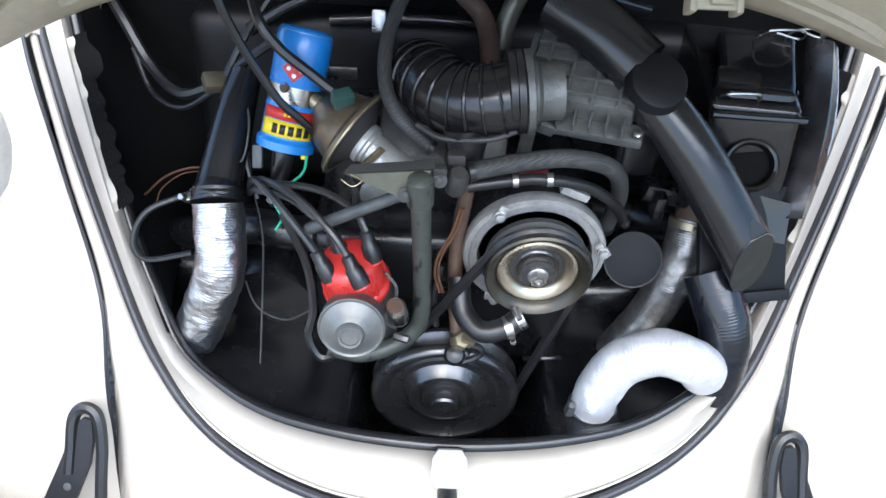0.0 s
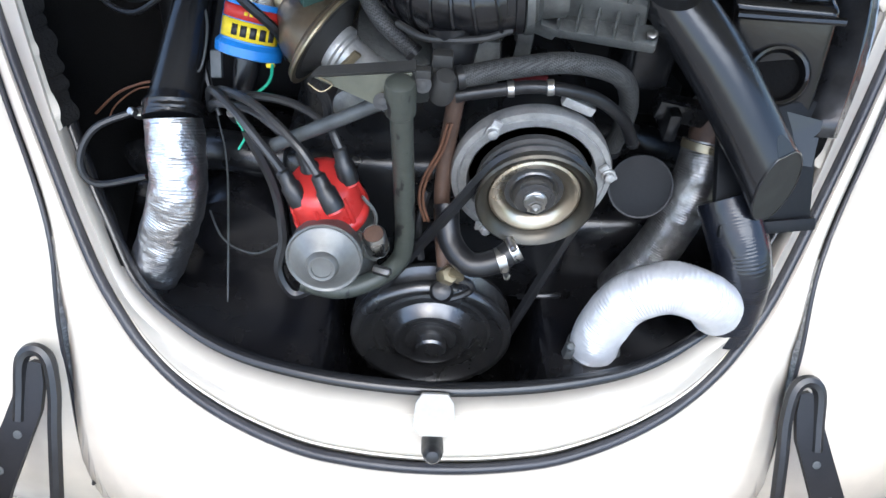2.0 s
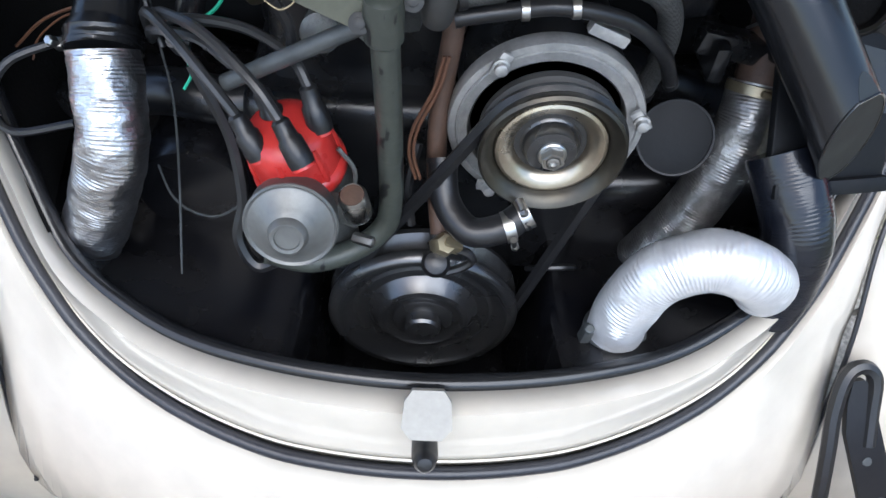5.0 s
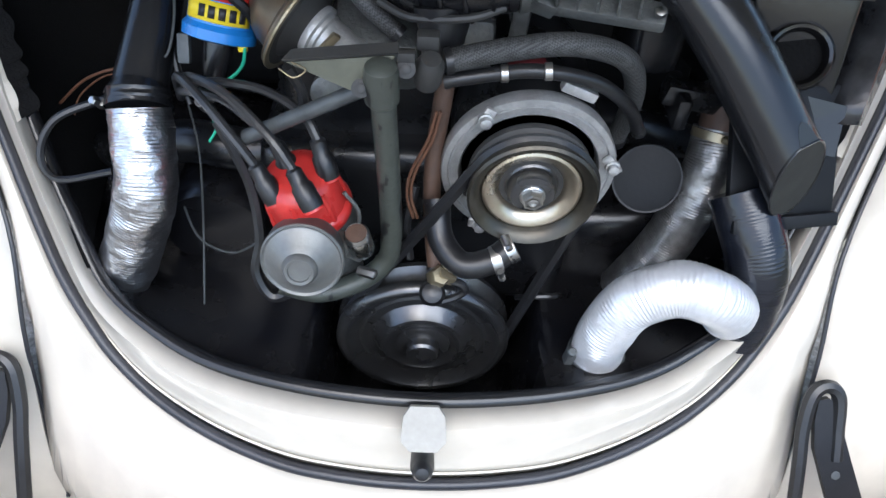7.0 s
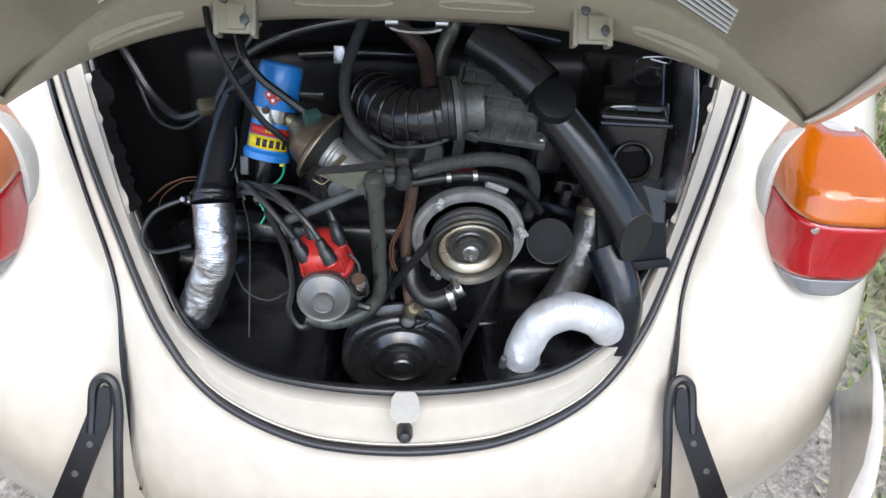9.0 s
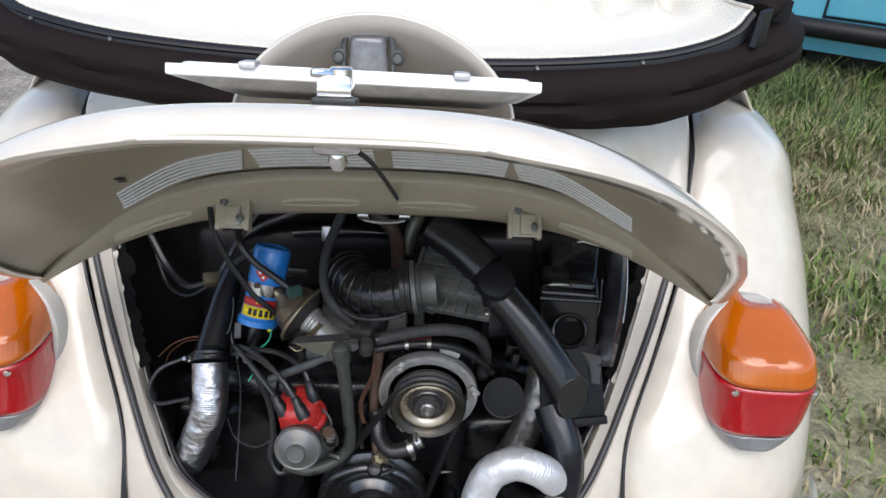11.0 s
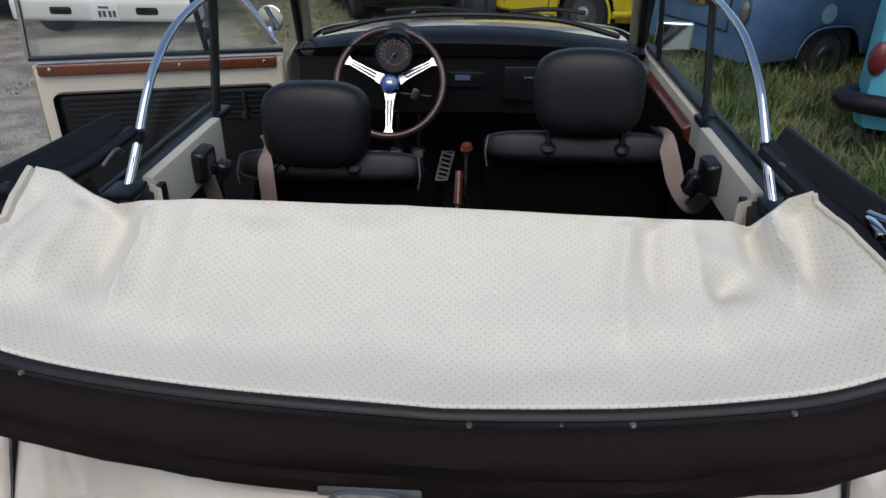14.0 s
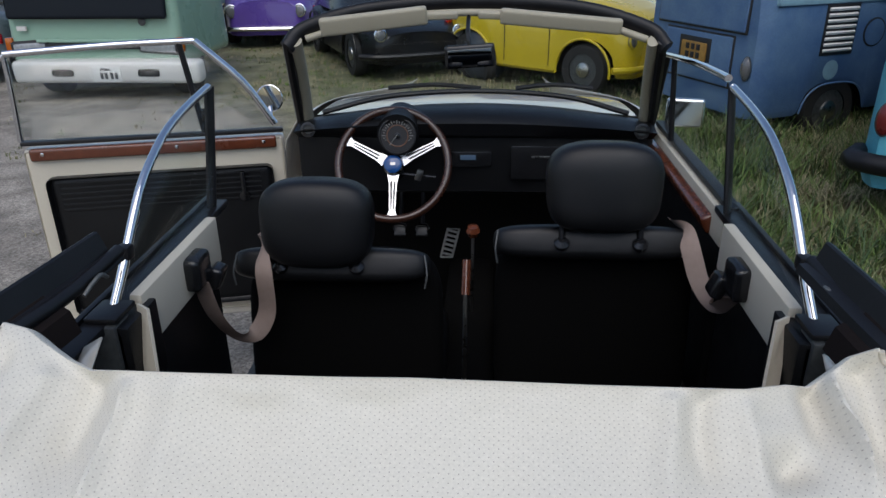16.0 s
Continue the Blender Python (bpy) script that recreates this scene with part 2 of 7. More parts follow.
# ---- mesh tools ----
def part(name, data, mat, parent=None, label="", smooth=True):
    """Links a bmesh or (verts, faces) as one mesh object under a thing or part."""
    me = bpy.data.meshes.new(name)
    if isinstance(data, bmesh.types.BMesh):
        bmesh.ops.recalc_face_normals(data, faces=data.faces)
        data.to_mesh(me)
        data.free()
    else:
        me.from_pydata([tuple(v) for v in data[0]], [], data[1])
        b = bmesh.new()
        b.from_mesh(me)
        bmesh.ops.recalc_face_normals(b, faces=b.faces)
        b.to_mesh(me)
        b.free()
    me.polygons.foreach_set("use_smooth", [smooth] * len(me.polygons))
    if mat:
        me.materials.append(mat)
    ob = new(name, me)
    if smooth:
        me.set_sharp_from_angle(angle=radians(38))
    if parent:
        ob.parent = parent
    if label:
        ob["label"] = label
    return ob


def thing(name, label, category, group="", kind="", at=(0, 0, 0)):
    e = new(name)
    e.empty_display_size = 0.02
    e.location = at
    return tagged(e, label, category, group, kind)


def curve(pts, n=8):
    """Catmull-Rom through the points, n steps a span."""
    p = [Vector(q) for q in pts]
    if len(p) < 3:
        return [p[0].lerp(p[-1], i / n) for i in range(n + 1)]
    p = [p[0] * 2 - p[1], *p, p[-1] * 2 - p[-2]]
    out = []
    for i in range(1, len(p) - 2):
        a, b, c, d = p[i - 1:i + 3]
        for k in range(n):
            t = k / n
            out.append(0.5 * ((2 * b) + (c - a) * t + (2 * a - 5 * b + 4 * c - d) * t * t + (3 * b - a - 3 * c + d) * t ** 3))
    out.append(p[-2])
    return out


def frames_along(path):
    res, nrm = [], None
    for i, p in enumerate(path):
        t = (path[min(i + 1, len(path) - 1)] - path[max(i - 1, 0)]).normalized()
        if nrm is None:
            nrm = t.orthogonal().normalized()
        nrm = (nrm - t * nrm.dot(t)).normalized()
        res.append((p, nrm, t.cross(nrm)))
    return res


def tube(pts, r, sides=12, n=8, caps=True, squash=1.0, up=None):
    """A round bar along a smooth curve; r may be a function of 0..1."""
    path = curve(pts, n)
    fr = frames_along(path)
    v, f = [], []
    last = len(fr) - 1
    for i, (p, a, b) in enumerate(fr):
        if up is not None:
            t = a.cross(b)
            b = Vector(up) - t * t.dot(Vector(up))
            b.normalize()
            a = b.cross(t)
        rr = r(i / last) if callable(r) else r
        for k in range(sides):
            w = 2 * math.pi * k / sides
            v.append(p + a * (rr * math.cos(w)) + b * (rr * squash * math.sin(w)))
    for i in range(last):
        for k in range(sides):
            j = (k + 1) % sides
            f.append((i * sides + k, i * sides + j, (i + 1) * sides + j, (i + 1) * sides + k))
    if caps:
        f.append(tuple(range(sides))[::-1])
        f.append(tuple(last * sides + k for k in range(sides)))
    return v, f


def ribbed(pts, r, pitch=0.006, depth=0.0012, sides=20, wobble=0.0, seed=1):
    """Flexible corrugated duct."""
    path = curve(pts, 24)
    length = sum((path[i + 1] - path[i]).length for i in range(len(path) - 1))
    m = max(8, int(length / pitch * 4))
    cum, acc = [0.0], 0.0
    for i in range(len(path) - 1):
        acc += (path[i + 1] - path[i]).length
        cum.append(acc)
    even, j = [], 0
    for i in range(m + 1):
        s = length * i / m
        while j < len(cum) - 2 and cum[j + 1] < s:
            j += 1
        even.append(path[j].lerp(path[j + 1], (s - cum[j]) / max(1e-9, cum[j + 1] - cum[j])))
    v, f = [], []
    for i, (p, a, b) in enumerate(frames_along(even)):
        s = length * i / m
        for k in range(sides):
            w = 2 * math.pi * k / sides
            d = a * math.cos(w) + b * math.sin(w)
            broken = 0.4 + 1.2 * noise.noise(p * 70 + d * 1.7 + Vector((0, seed, 0)))
            rr = r + depth * broken * math.cos(2 * math.pi * s / pitch + 1.5 * noise.noise(d * 1.2 + p * 12)) + wobble * noise.noise(p * 45 + d * 1.3 + Vector((seed, 0, 0)))
            rr += wobble * .35 * noise.noise(p * 150 + d * 3.1 + Vector((seed, 3, 0)))
            v.append(p + d * rr)
    for i in range(m):
        for k in range(sides):
            q = (k + 1) % sides
            f.append((i * sides + k, i * sides + q, (i + 1) * sides + q, (i + 1) * sides + k))
    f += [tuple(range(sides))[::-1], tuple(m * sides + k for k in range(sides))]
    return v, f


def lathe(profile, at, axis, sides=40, caps=True):
    """Turned body: profile of (radius, height along the axis)."""
    z = Vector(axis).normalized()
    a = z.orthogonal().normalized()
    b = z.cross(a)
    v, f = [], []
    for r, h in profile:
        for k in range(sides):
            w = 2 * math.pi * k / sides
            v.append(Vector(at) + z * h + (a * math.cos(w) + b * math.sin(w)) * max(r, 1e-5))
    for i in range(len(profile) - 1):
        for k in range(sides):
            j = (k + 1) % sides
            f.append((i * sides + k, i * sides + j, (i + 1) * sides + j, (i + 1) * sides + k))
    if caps:
        f += [tuple(range(sides))[::-1], tuple((len(profile) - 1) * sides + k for k in range(sides))]
    return v, f


def box(size, at, rot=(0, 0, 0), bevel=0.004, seg=2, taper=None):
    """Bevelled block, turned by degrees; taper shrinks its top."""
    b = bmesh.new()
    bmesh.ops.create_cube(b, size=1)
    for v in b.verts:
        k = taper if taper and v.co.z > 0 else (1, 1)
        v.co = Vector((v.co.x * size[0] * k[0], v.co.y * size[1] * k[1], v.co.z * size[2]))
    if bevel:
        bmesh.ops.bevel(b, geom=b.edges, offset=bevel, segments=seg, affect="EDGES", profile=0.6)
    bmesh.ops.transform(b, matrix=pose(*at, *rot), verts=b.verts)
    return b


def join(*items):
    """Several pieces of one part in one mesh."""
    v, f = [], []
    for it in items:
        if isinstance(it, bmesh.types.BMesh):
            it.verts.index_update()
            vv, ff = [x.co.copy() for x in it.verts], [tuple(w.index for w in g.verts) for g in it.faces]
            it.free()
        else:
            vv, ff = it
        o = len(v)
        v += vv
        f += [tuple(o + i for i in g) for g in ff]
    return v, f


def sheet(rows, closed=False):
    """Grid of points into faces."""
    n = len(rows[0])
    v = [p for r in rows for p in r]
    f = []
    for i in range(len(rows) - 1):
        for k in range(n if closed else n - 1):
            j = (k + 1) % n
            f.append((i * n + k, i * n + j, (i + 1) * n + j, (i + 1) * n + k))
    return v, f


def thick(ob, t, offset=-1.0):
    m = ob.modifiers.new("thickness", "SOLIDIFY")
    m.thickness, m.offset, m.use_even_offset = t, offset, False
    return ob


def moved(data, m):
    if isinstance(data, bmesh.types.BMesh):
        bmesh.ops.transform(data, matrix=m, verts=data.verts)
        return data
    return [m @ Vector(p) for p in data[0]], data[1]


def plate_shape(outline, depth, m=None):
    """A flat plate from an outline in x, y, of some depth."""
    n = len(outline)
    v = [Vector((x, y, 0)) for x, y in outline] + [Vector((x, y, depth)) for x, y in outline]
    f = [tuple(range(n))[::-1], tuple(range(n, 2 * n))] + [(i, (i + 1) % n, n + (i + 1) % n, n + i) for i in range(n)]
    return ([m @ p for p in v] if m else v), f


def slab(pts, t):
    """A flat piece through some points, t thick along its normal."""
    p = [Vector(q) for q in pts]
    n = (p[1] - p[0]).cross(p[-1] - p[0]).normalized() * t
    k = len(p)
    f = [tuple(range(k))[::-1], tuple(range(k, 2 * k))] + [(i, (i + 1) % k, k + (i + 1) % k, k + i) for i in range(k)]
    return p + [q + n for q in p], f


def sliced(data, co, no):
    """Cuts a closed body by a plane; gives the kept body and the cut face as two meshes."""
    b = bmesh.new()
    vs = [b.verts.new(p) for p in data[0]]
    for f in data[1]:
        b.faces.new([vs[i] for i in f])
    res = bmesh.ops.bisect_plane(b, geom=b.verts[:] + b.edges[:] + b.faces[:], plane_co=Vector(co), plane_no=Vector(no), clear_outer=True)
    rim = [e for e in res["geom_cut"] if isinstance(e, bmesh.types.BMEdge)]
    links = {}
    for e in rim:
        for v in e.verts:
            links.setdefault(v, []).append(e.other_vert(v))
    ends = [v for v in links if len(links[v]) == 1]
    face, last, v = [], None, ends[0] if ends else rim[0].verts[0]
    while v and v not in face:
        face.append(v)
        last, v = v, next((w for w in links[v] if w not in face), None)
    face = [v.co.copy() for v in face]
    b.verts.index_update()
    body = [v.co.copy() for v in b.verts], [tuple(v.index for v in f.verts) for f in b.faces]
    b.free()
    return body, face


def worm_clamp(name, at, axis, r, turn, mat, parent=None):
    """Thin steel band with its slotted screw housing standing off one side."""
    z = Vector(axis).normalized()
    a = z.orthogonal().normalized()
    out = a * math.cos(radians(turn)) + z.cross(a) * math.sin(radians(turn))
    tan = z.cross(out)
    c = Vector(at) + out * (r + .003)
    o = part(name, join(lathe([(r - .001, -.0042), (r + .0007, -.0040), (r + .0007, .0040), (r - .001, .0042)], at, axis, 32),
                        tube([c - tan * .006, c + tan * .004], .0026, 10, 2), lathe([(.0034, 0), (.0034, .003), (.0022, .0035)], c + tan * .005, tan, 6)), mat, parent)
    return o


def smoothstep(a, b, x):
    t = min(1, max(0, (x - a) / (b - a)))
    return t * t * (3 - 2 * t)


def lerp_at(x, xs, ys):
    return float(np.interp(x, xs, ys))


def text_mesh(words, size, m, shear=0.0):
    cu = bpy.data.curves.new("lettering", "FONT")
    cu.body, cu.size, cu.align_x, cu.align_y, cu.extrude, cu.shear = words, size, "CENTER", "CENTER", 0.0004, shear
    tmp = bpy.data.objects.new("lettering", cu)
    scene.collection.objects.link(tmp)
    me = bpy.data.meshes.new_from_object(tmp.evaluated_get(bpy.context.evaluated_depsgraph_get()))
    b = bmesh.new()
    b.from_mesh(me)
    bpy.data.objects.remove(tmp)
    bpy.data.meshes.remove(me)
    bmesh.ops.transform(b, matrix=m, verts=b.verts)
    return b
# ---- ground ----
def ground_material():
    m = bpy.data.materials.new("gravel_and_turf")
    m.use_nodes = True
    nt = m.node_tree
    b = nt.nodes["Principled BSDF"]
    co = nt.nodes.new("ShaderNodeTexCoord")
    sep = nt.nodes.new("ShaderNodeSeparateXYZ")
    nt.links.new(co.outputs["Object"], sep.inputs[0])
    big = nt.nodes.new("ShaderNodeTexNoise")
    big.inputs["Scale"].default_value, big.inputs["Detail"].default_value = 0.8, 6
    nt.links.new(co.outputs["Object"], big.inputs["Vector"])
    stone = nt.nodes.new("ShaderNodeTexVoronoi")
    stone.inputs["Scale"].default_value = 190
    nt.links.new(co.outputs["Object"], stone.inputs["Vector"])
    gravel = nt.nodes.new("ShaderNodeMix")
    gravel.data_type = "RGBA"
    gravel.inputs[6].default_value, gravel.inputs[7].default_value = (0.18, 0.158, 0.128, 1), (0.39, 0.352, 0.30, 1)
    nt.links.new(stone.outputs["Color"], gravel.inputs[0])
    turf = nt.nodes.new("ShaderNodeMix")
    turf.data_type = "RGBA"
    turf.inputs[6].default_value, turf.inputs[7].default_value = (0.10, 0.12, 0.045, 1), (0.27, 0.235, 0.15, 1)
    nt.links.new(big.outputs["Fac"], turf.inputs[0])
    # turf begins to the car's right and beyond its nose
    ax = nt.nodes.new("ShaderNodeMath")
    ax.operation, ax.inputs[1].default_value = "MULTIPLY", 0.55
    nt.links.new(sep.outputs["Y"], ax.inputs[0])
    add = nt.nodes.new("ShaderNodeMath")
    add.operation = "ADD"
    nt.links.new(sep.outputs["X"], add.inputs[0])
    nt.links.new(ax.outputs[0], add.inputs[1])
    nz = nt.nodes.new("ShaderNodeMath")
    nz.operation, nz.inputs[1].default_value = "MULTIPLY_ADD", 3.0
    nt.links.new(big.outputs["Fac"], nz.inputs[0])
    nt.links.new(add.outputs[0], nz.inputs[2])
    mr = nt.nodes.new("ShaderNodeMapRange")
    mr.inputs["From Min"].default_value, mr.inputs["From Max"].default_value = 2.4, 3.6
    nt.links.new(nz.outputs[0], mr.inputs["Value"])
    mix = nt.nodes.new("ShaderNodeMix")
    mix.data_type = "RGBA"
    nt.links.new(mr.outputs["Result"], mix.inputs[0])
    nt.links.new(gravel.outputs[2], mix.inputs[6])
    nt.links.new(turf.outputs[2], mix.inputs[7])
    # damp and dusty patches
    dust = nt.nodes.new("ShaderNodeTexNoise")
    dust.inputs["Scale"].default_value, dust.inputs["Detail"].default_value = 3.5, 8
    nt.links.new(co.outputs["Object"], dust.inputs["Vector"])
    dr = nt.nodes.new("ShaderNodeMapRange")
    dr.inputs["From Min"].default_value, dr.inputs["From Max"].default_value = 0.35, 0.65
    dr.inputs["To Min"].default_value, dr.inputs["To Max"].default_value = 0.6, 1.15
    nt.links.new(dust.outputs["Fac"], dr.inputs["Value"])
    wet = nt.nodes.new("ShaderNodeMix")
    wet.data_type, wet.blend_type = "RGBA", "MULTIPLY"
    wet.inputs[0].default_value = 1.0
    nt.links.new(mix.outputs[2], wet.inputs[6])
    nt.links.new(dr.outputs["Result"], wet.inputs[7])
    nt.links.new(wet.outputs[2], b.inputs["Base Color"])
    b.inputs["Roughness"].default_value = 0.95
    bp = nt.nodes.new("ShaderNodeBump")
    bp.inputs["Strength"].default_value, bp.inputs["Distance"].default_value = 0.35, 0.01
    grit = nt.nodes.new("ShaderNodeTexNoise")
    grit.inputs["Scale"].default_value, grit.inputs["Detail"].default_value = 60, 9
    nt.links.new(co.outputs["Object"], grit.inputs["Vector"])
    nt.links.new(grit.outputs["Fac"], bp.inputs["Height"])
    speck = nt.nodes.new("ShaderNodeMapRange")
    speck.inputs["From Min"].default_value, speck.inputs["From Max"].default_value = 0.3, 0.7
    speck.inputs["To Min"].default_value, speck.inputs["To Max"].default_value = 0.55, 1.35
    nt.links.new(grit.outputs["Fac"], speck.inputs["Value"])
    fine = nt.nodes.new("ShaderNodeMix")
    fine.data_type, fine.blend_type = "RGBA", "MULTIPLY"
    fine.inputs[0].default_value = 1.0
    nt.links.new(wet.outputs[2], fine.inputs[6])
    nt.links.new(speck.outputs["Result"], fine.inputs[7])
    nt.links.new(fine.outputs[2], b.inputs["Base Color"])
    nt.links.new(bp.outputs["Normal"], b.inputs["Normal"])
    return m


def ground_sheet():
    xs = sorted({*np.linspace(-9, 9, 61).tolist(), -2000, -400, -80, -30, -15, 15, 30, 80, 400, 2000})
    ys = sorted({*np.linspace(-5, 20, 81).tolist(), -2000, -400, -80, -20, 30, 80, 400, 2000})
    rows = [[Vector((x, y, GROUND + (0.025 * noise.noise(Vector((x * 0.9, y * 0.9, 0))) if abs(x) < 9 and -4 < y < 19 else 0))) for x in xs] for y in ys]
    return sheet(rows)


tagged(part("ground", ground_sheet(), ground_material()), "gravel yard turning to dry weedy grass", "ground", kind="structure")

# ---- the car: rear body ----
ZS = [-0.1, .0, .10, .15, .20, .25, .30, .352, .40, .43, .466, .50, .55, .65, .75, .83, .90, .98, 1.1]
YS = [.16, .10, .062, .052, .050, .056, .070, .092, .111, .120, .138, .160, .195, .265, .335, .40, .455, .53, .66]


def tail(x, z):
    """The y of the rear skin."""
    return lerp_at(z, ZS, YS) + (0.95 - 0.3 * min(1, max(0, (z - .5) / .4)) - .15 * min(1, max(0, (.40 - z) / .15))) * x * x


def skin(x, z, out=0.0):
    return Vector((x, tail(x, z) - out, z))


INNER = [(0, .447), (.06, .447), (.12, .446), (.19, .446), (.24, .454), (.295, .475), (.328, .517), (.348, .547), (.376, .60), (.402, .66), (.424, .72), (.44, .79), (.45, .86)]
OUTER = [(0, .373), (.07, .373), (.13, .374), (.21, .386), (.265, .405), (.318, .450), (.355, .493), (.388, .545), (.428, .612), (.455, .667), (.474, .715), (.492, .78), (.50, .86)]
EDGE = [(0, -.05), (.1, -.05), (.2, -.05), (.32, -.04), (.38, .05), (.386, .22), (.384, .40), (.388, .495), (.436, .592), (.461, .648), (.481, .70), (.50, .77), (.508, .86)]


def mirror_curve(pts, n=6):
    c = curve([(x, 0, z) for x, z in pts], n)
    r = [(p.x, p.z) for p in c]
    return [(-x, z) for x, z in reversed(r[1:])] + r


car = thing("convertible_car", "ivory old convertible car with engine lid open and roof folded", "car")
inn, outl, edge = mirror_curve(INNER), mirror_curve(OUTER), mirror_curve(EDGE)


def blend(a, b, t):
    return [(p[0] + (q[0] - p[0]) * t, p[1] + (q[1] - p[1]) * t) for p, q in zip(a, b)]


rows = [[skin(x, z) for x, z in blend(outl, edge, t)] for t in (0.02, 0.1, 0.25, 0.5, 0.75, 1.0)]
rows.insert(0, [skin(x, z, -0.018) for x, z in outl])
rows = [r[6:-6] for r in rows]
thick(part("rear_panel", sheet(rows), IVORY, car), 0.003, 1)
# gutter flange round the opening, set back behind the lid's edge
rows = [[skin(x, z, -0.022) for x, z in blend(inn, outl, 0.98)], [skin(x, z, -0.0185) for x, z in blend(inn, outl, 0.75)], [skin(x, z, -0.0125) for x, z in blend(inn, outl, 0.45)],
        [skin(x, z, -0.0045) for x, z in blend(inn, outl, 0.14)], [skin(x, z, 0.0) for x, z in inn], [skin(x, z, -0.02) for x, z in inn]]
part("flange_lip", tube([skin(x, z, -0.0165) for x, z in blend(inn, outl, 0.86) if z < .75][::2], 0.0012, 6, 2), IVORY, car)
thick(part("lid_flange", sheet([r[6:-6] for r in rows]), IVORY, car, "ivory inner flange of the engine opening"), 0.002, 1)
part("opening_seal", tube([skin(x, z, -0.012) for x, z in blend(inn, outl, 0.95) if z < .75][::2], 0.0055, 14, 2), SEAL, car, "black rubber seal")
part("tin_seal", tube([skin(x, z, -0.022) - Vector((0, 0, .006)) for x, z in blend(inn, outl, -0.10) if z < .75][::2], 0.0075, 10, 2), PLASTIC, car, "black rubber lip")
# latch plate and its rubber stop
# ivory dimmed in its colour to offset the light on the up-facing plate
LATCH = material("dimmed_ivory_latch", (.36, .34, .30), .4, other=(.28, .262, .23), scale=40, amount=.6, bump=.08)
LP = Matrix(((.80, 0, 0, 0), (0, .55, -.66, .125), (0, .66, .55, .4625), (0, 0, 0, 1)))
part("latch_plate", plate_shape([(-.023, -.016), (-.014, -.026), (.014, -.026), (.023, -.016), (.021, .008), (.014, .018), (-.014, .018), (-.021, .008)], .006, LP), LATCH, car)
part("latch_pin", lathe([(.010, -.01), (.010, .012), (.0085, .016), (.0085, .020), (.0055, .024), (.003, .0245)], (0, .114, .421), (0, -.8, .55), 20), RUBBER, car, "black lid stop pin")
# torn edge strip up both sides of the opening
for s in (-1, 1):
    pts = [(x, z) for x, z in inn if s * x > .34 and .58 < z < .73]
    fine = curve([skin(x, z, -.001) for x, z in pts], 6)
    rows = [fine, [p + Vector((-s * (.002 + .007 * max(0, noise.noise(p * 60 + Vector((s, 0, 0))))), .006, 0)) for p in fine]]
    thick(part("torn_edge", sheet(rows), IVORY, car, "torn painted edge strip", False), .0015, 0)
    rows = [[p + Vector((-s * .002, .007, 0)) for p in fine], [p + Vector((-s * (.010 + .018 * abs(noise.noise(p * 45))), .020, 0)) for p in fine]]
    thick(part("ragged_lining", sheet(rows), BLACK_FELT, car, "", False), .002, 0)


# ---- fenders ----
LAMP_BASE = material("pale_grey_lamp_base", (.56, .54, .49), .4, other=(.3, .29, .28), scale=14, amount=.5)
SEAM = [(.380, .215, -.04), (.386, .172, .20), (.387, .235, .385), (.390, .298, .495), (.438, .390, .592), (.483, .478, .70), (.499, .556, .79), (.512, .625, .875), (.55, .82, .885), (.59, 1.08, .77), (.62, 1.3, .5), (.63, 1.4, .2)]
LIP = [(.76, .60, -.04), (.79, .54, .18), (.79, .58, .38), (.79, .62, .47), (.79, .69, .545), (.79, .78, .60), (.79, .88, .63), (.79, .97, .64), (.79, 1.12, .61), (.79, 1.25, .52), (.79, 1.33, .38), (.79, 1.40, .15)]


def fender(side):
    """Bulged wing over the wheel; its inner edge is the seam to the body."""
    rows = []
    for a, b in zip(curve(SEAM, 6), curve(LIP, 6)):
        row = []
        for k in range(15):
            w = math.pi / 2 * k / 14
            p = a + Vector(((b.x - a.x) * math.sin(w) ** .92, (b.y - a.y) * (1 - math.cos(w)) ** 1.08, (b.z - a.z) * (1 - math.cos(w)) ** 1.08))
            p += Vector((0, -.004, .010)) * math.sin(2 * w) * smoothstep(.1, .4, a.z)
            row.append(Vector((side * p.x, p.y, p.z)))
        row.append(row[-1] + Vector((-side * .02, .01, -.012)))
        rows.append(row)
    f = part("fender", sheet(rows), IVORY, car)
    thick(f, 0.003, 1)
    part("beading", tube([(side * x, y - .002, z) for x, y, z in SEAM[1:-2]], 0.0022, 8, 6), SEAL, car, "black seam beading")
    return f


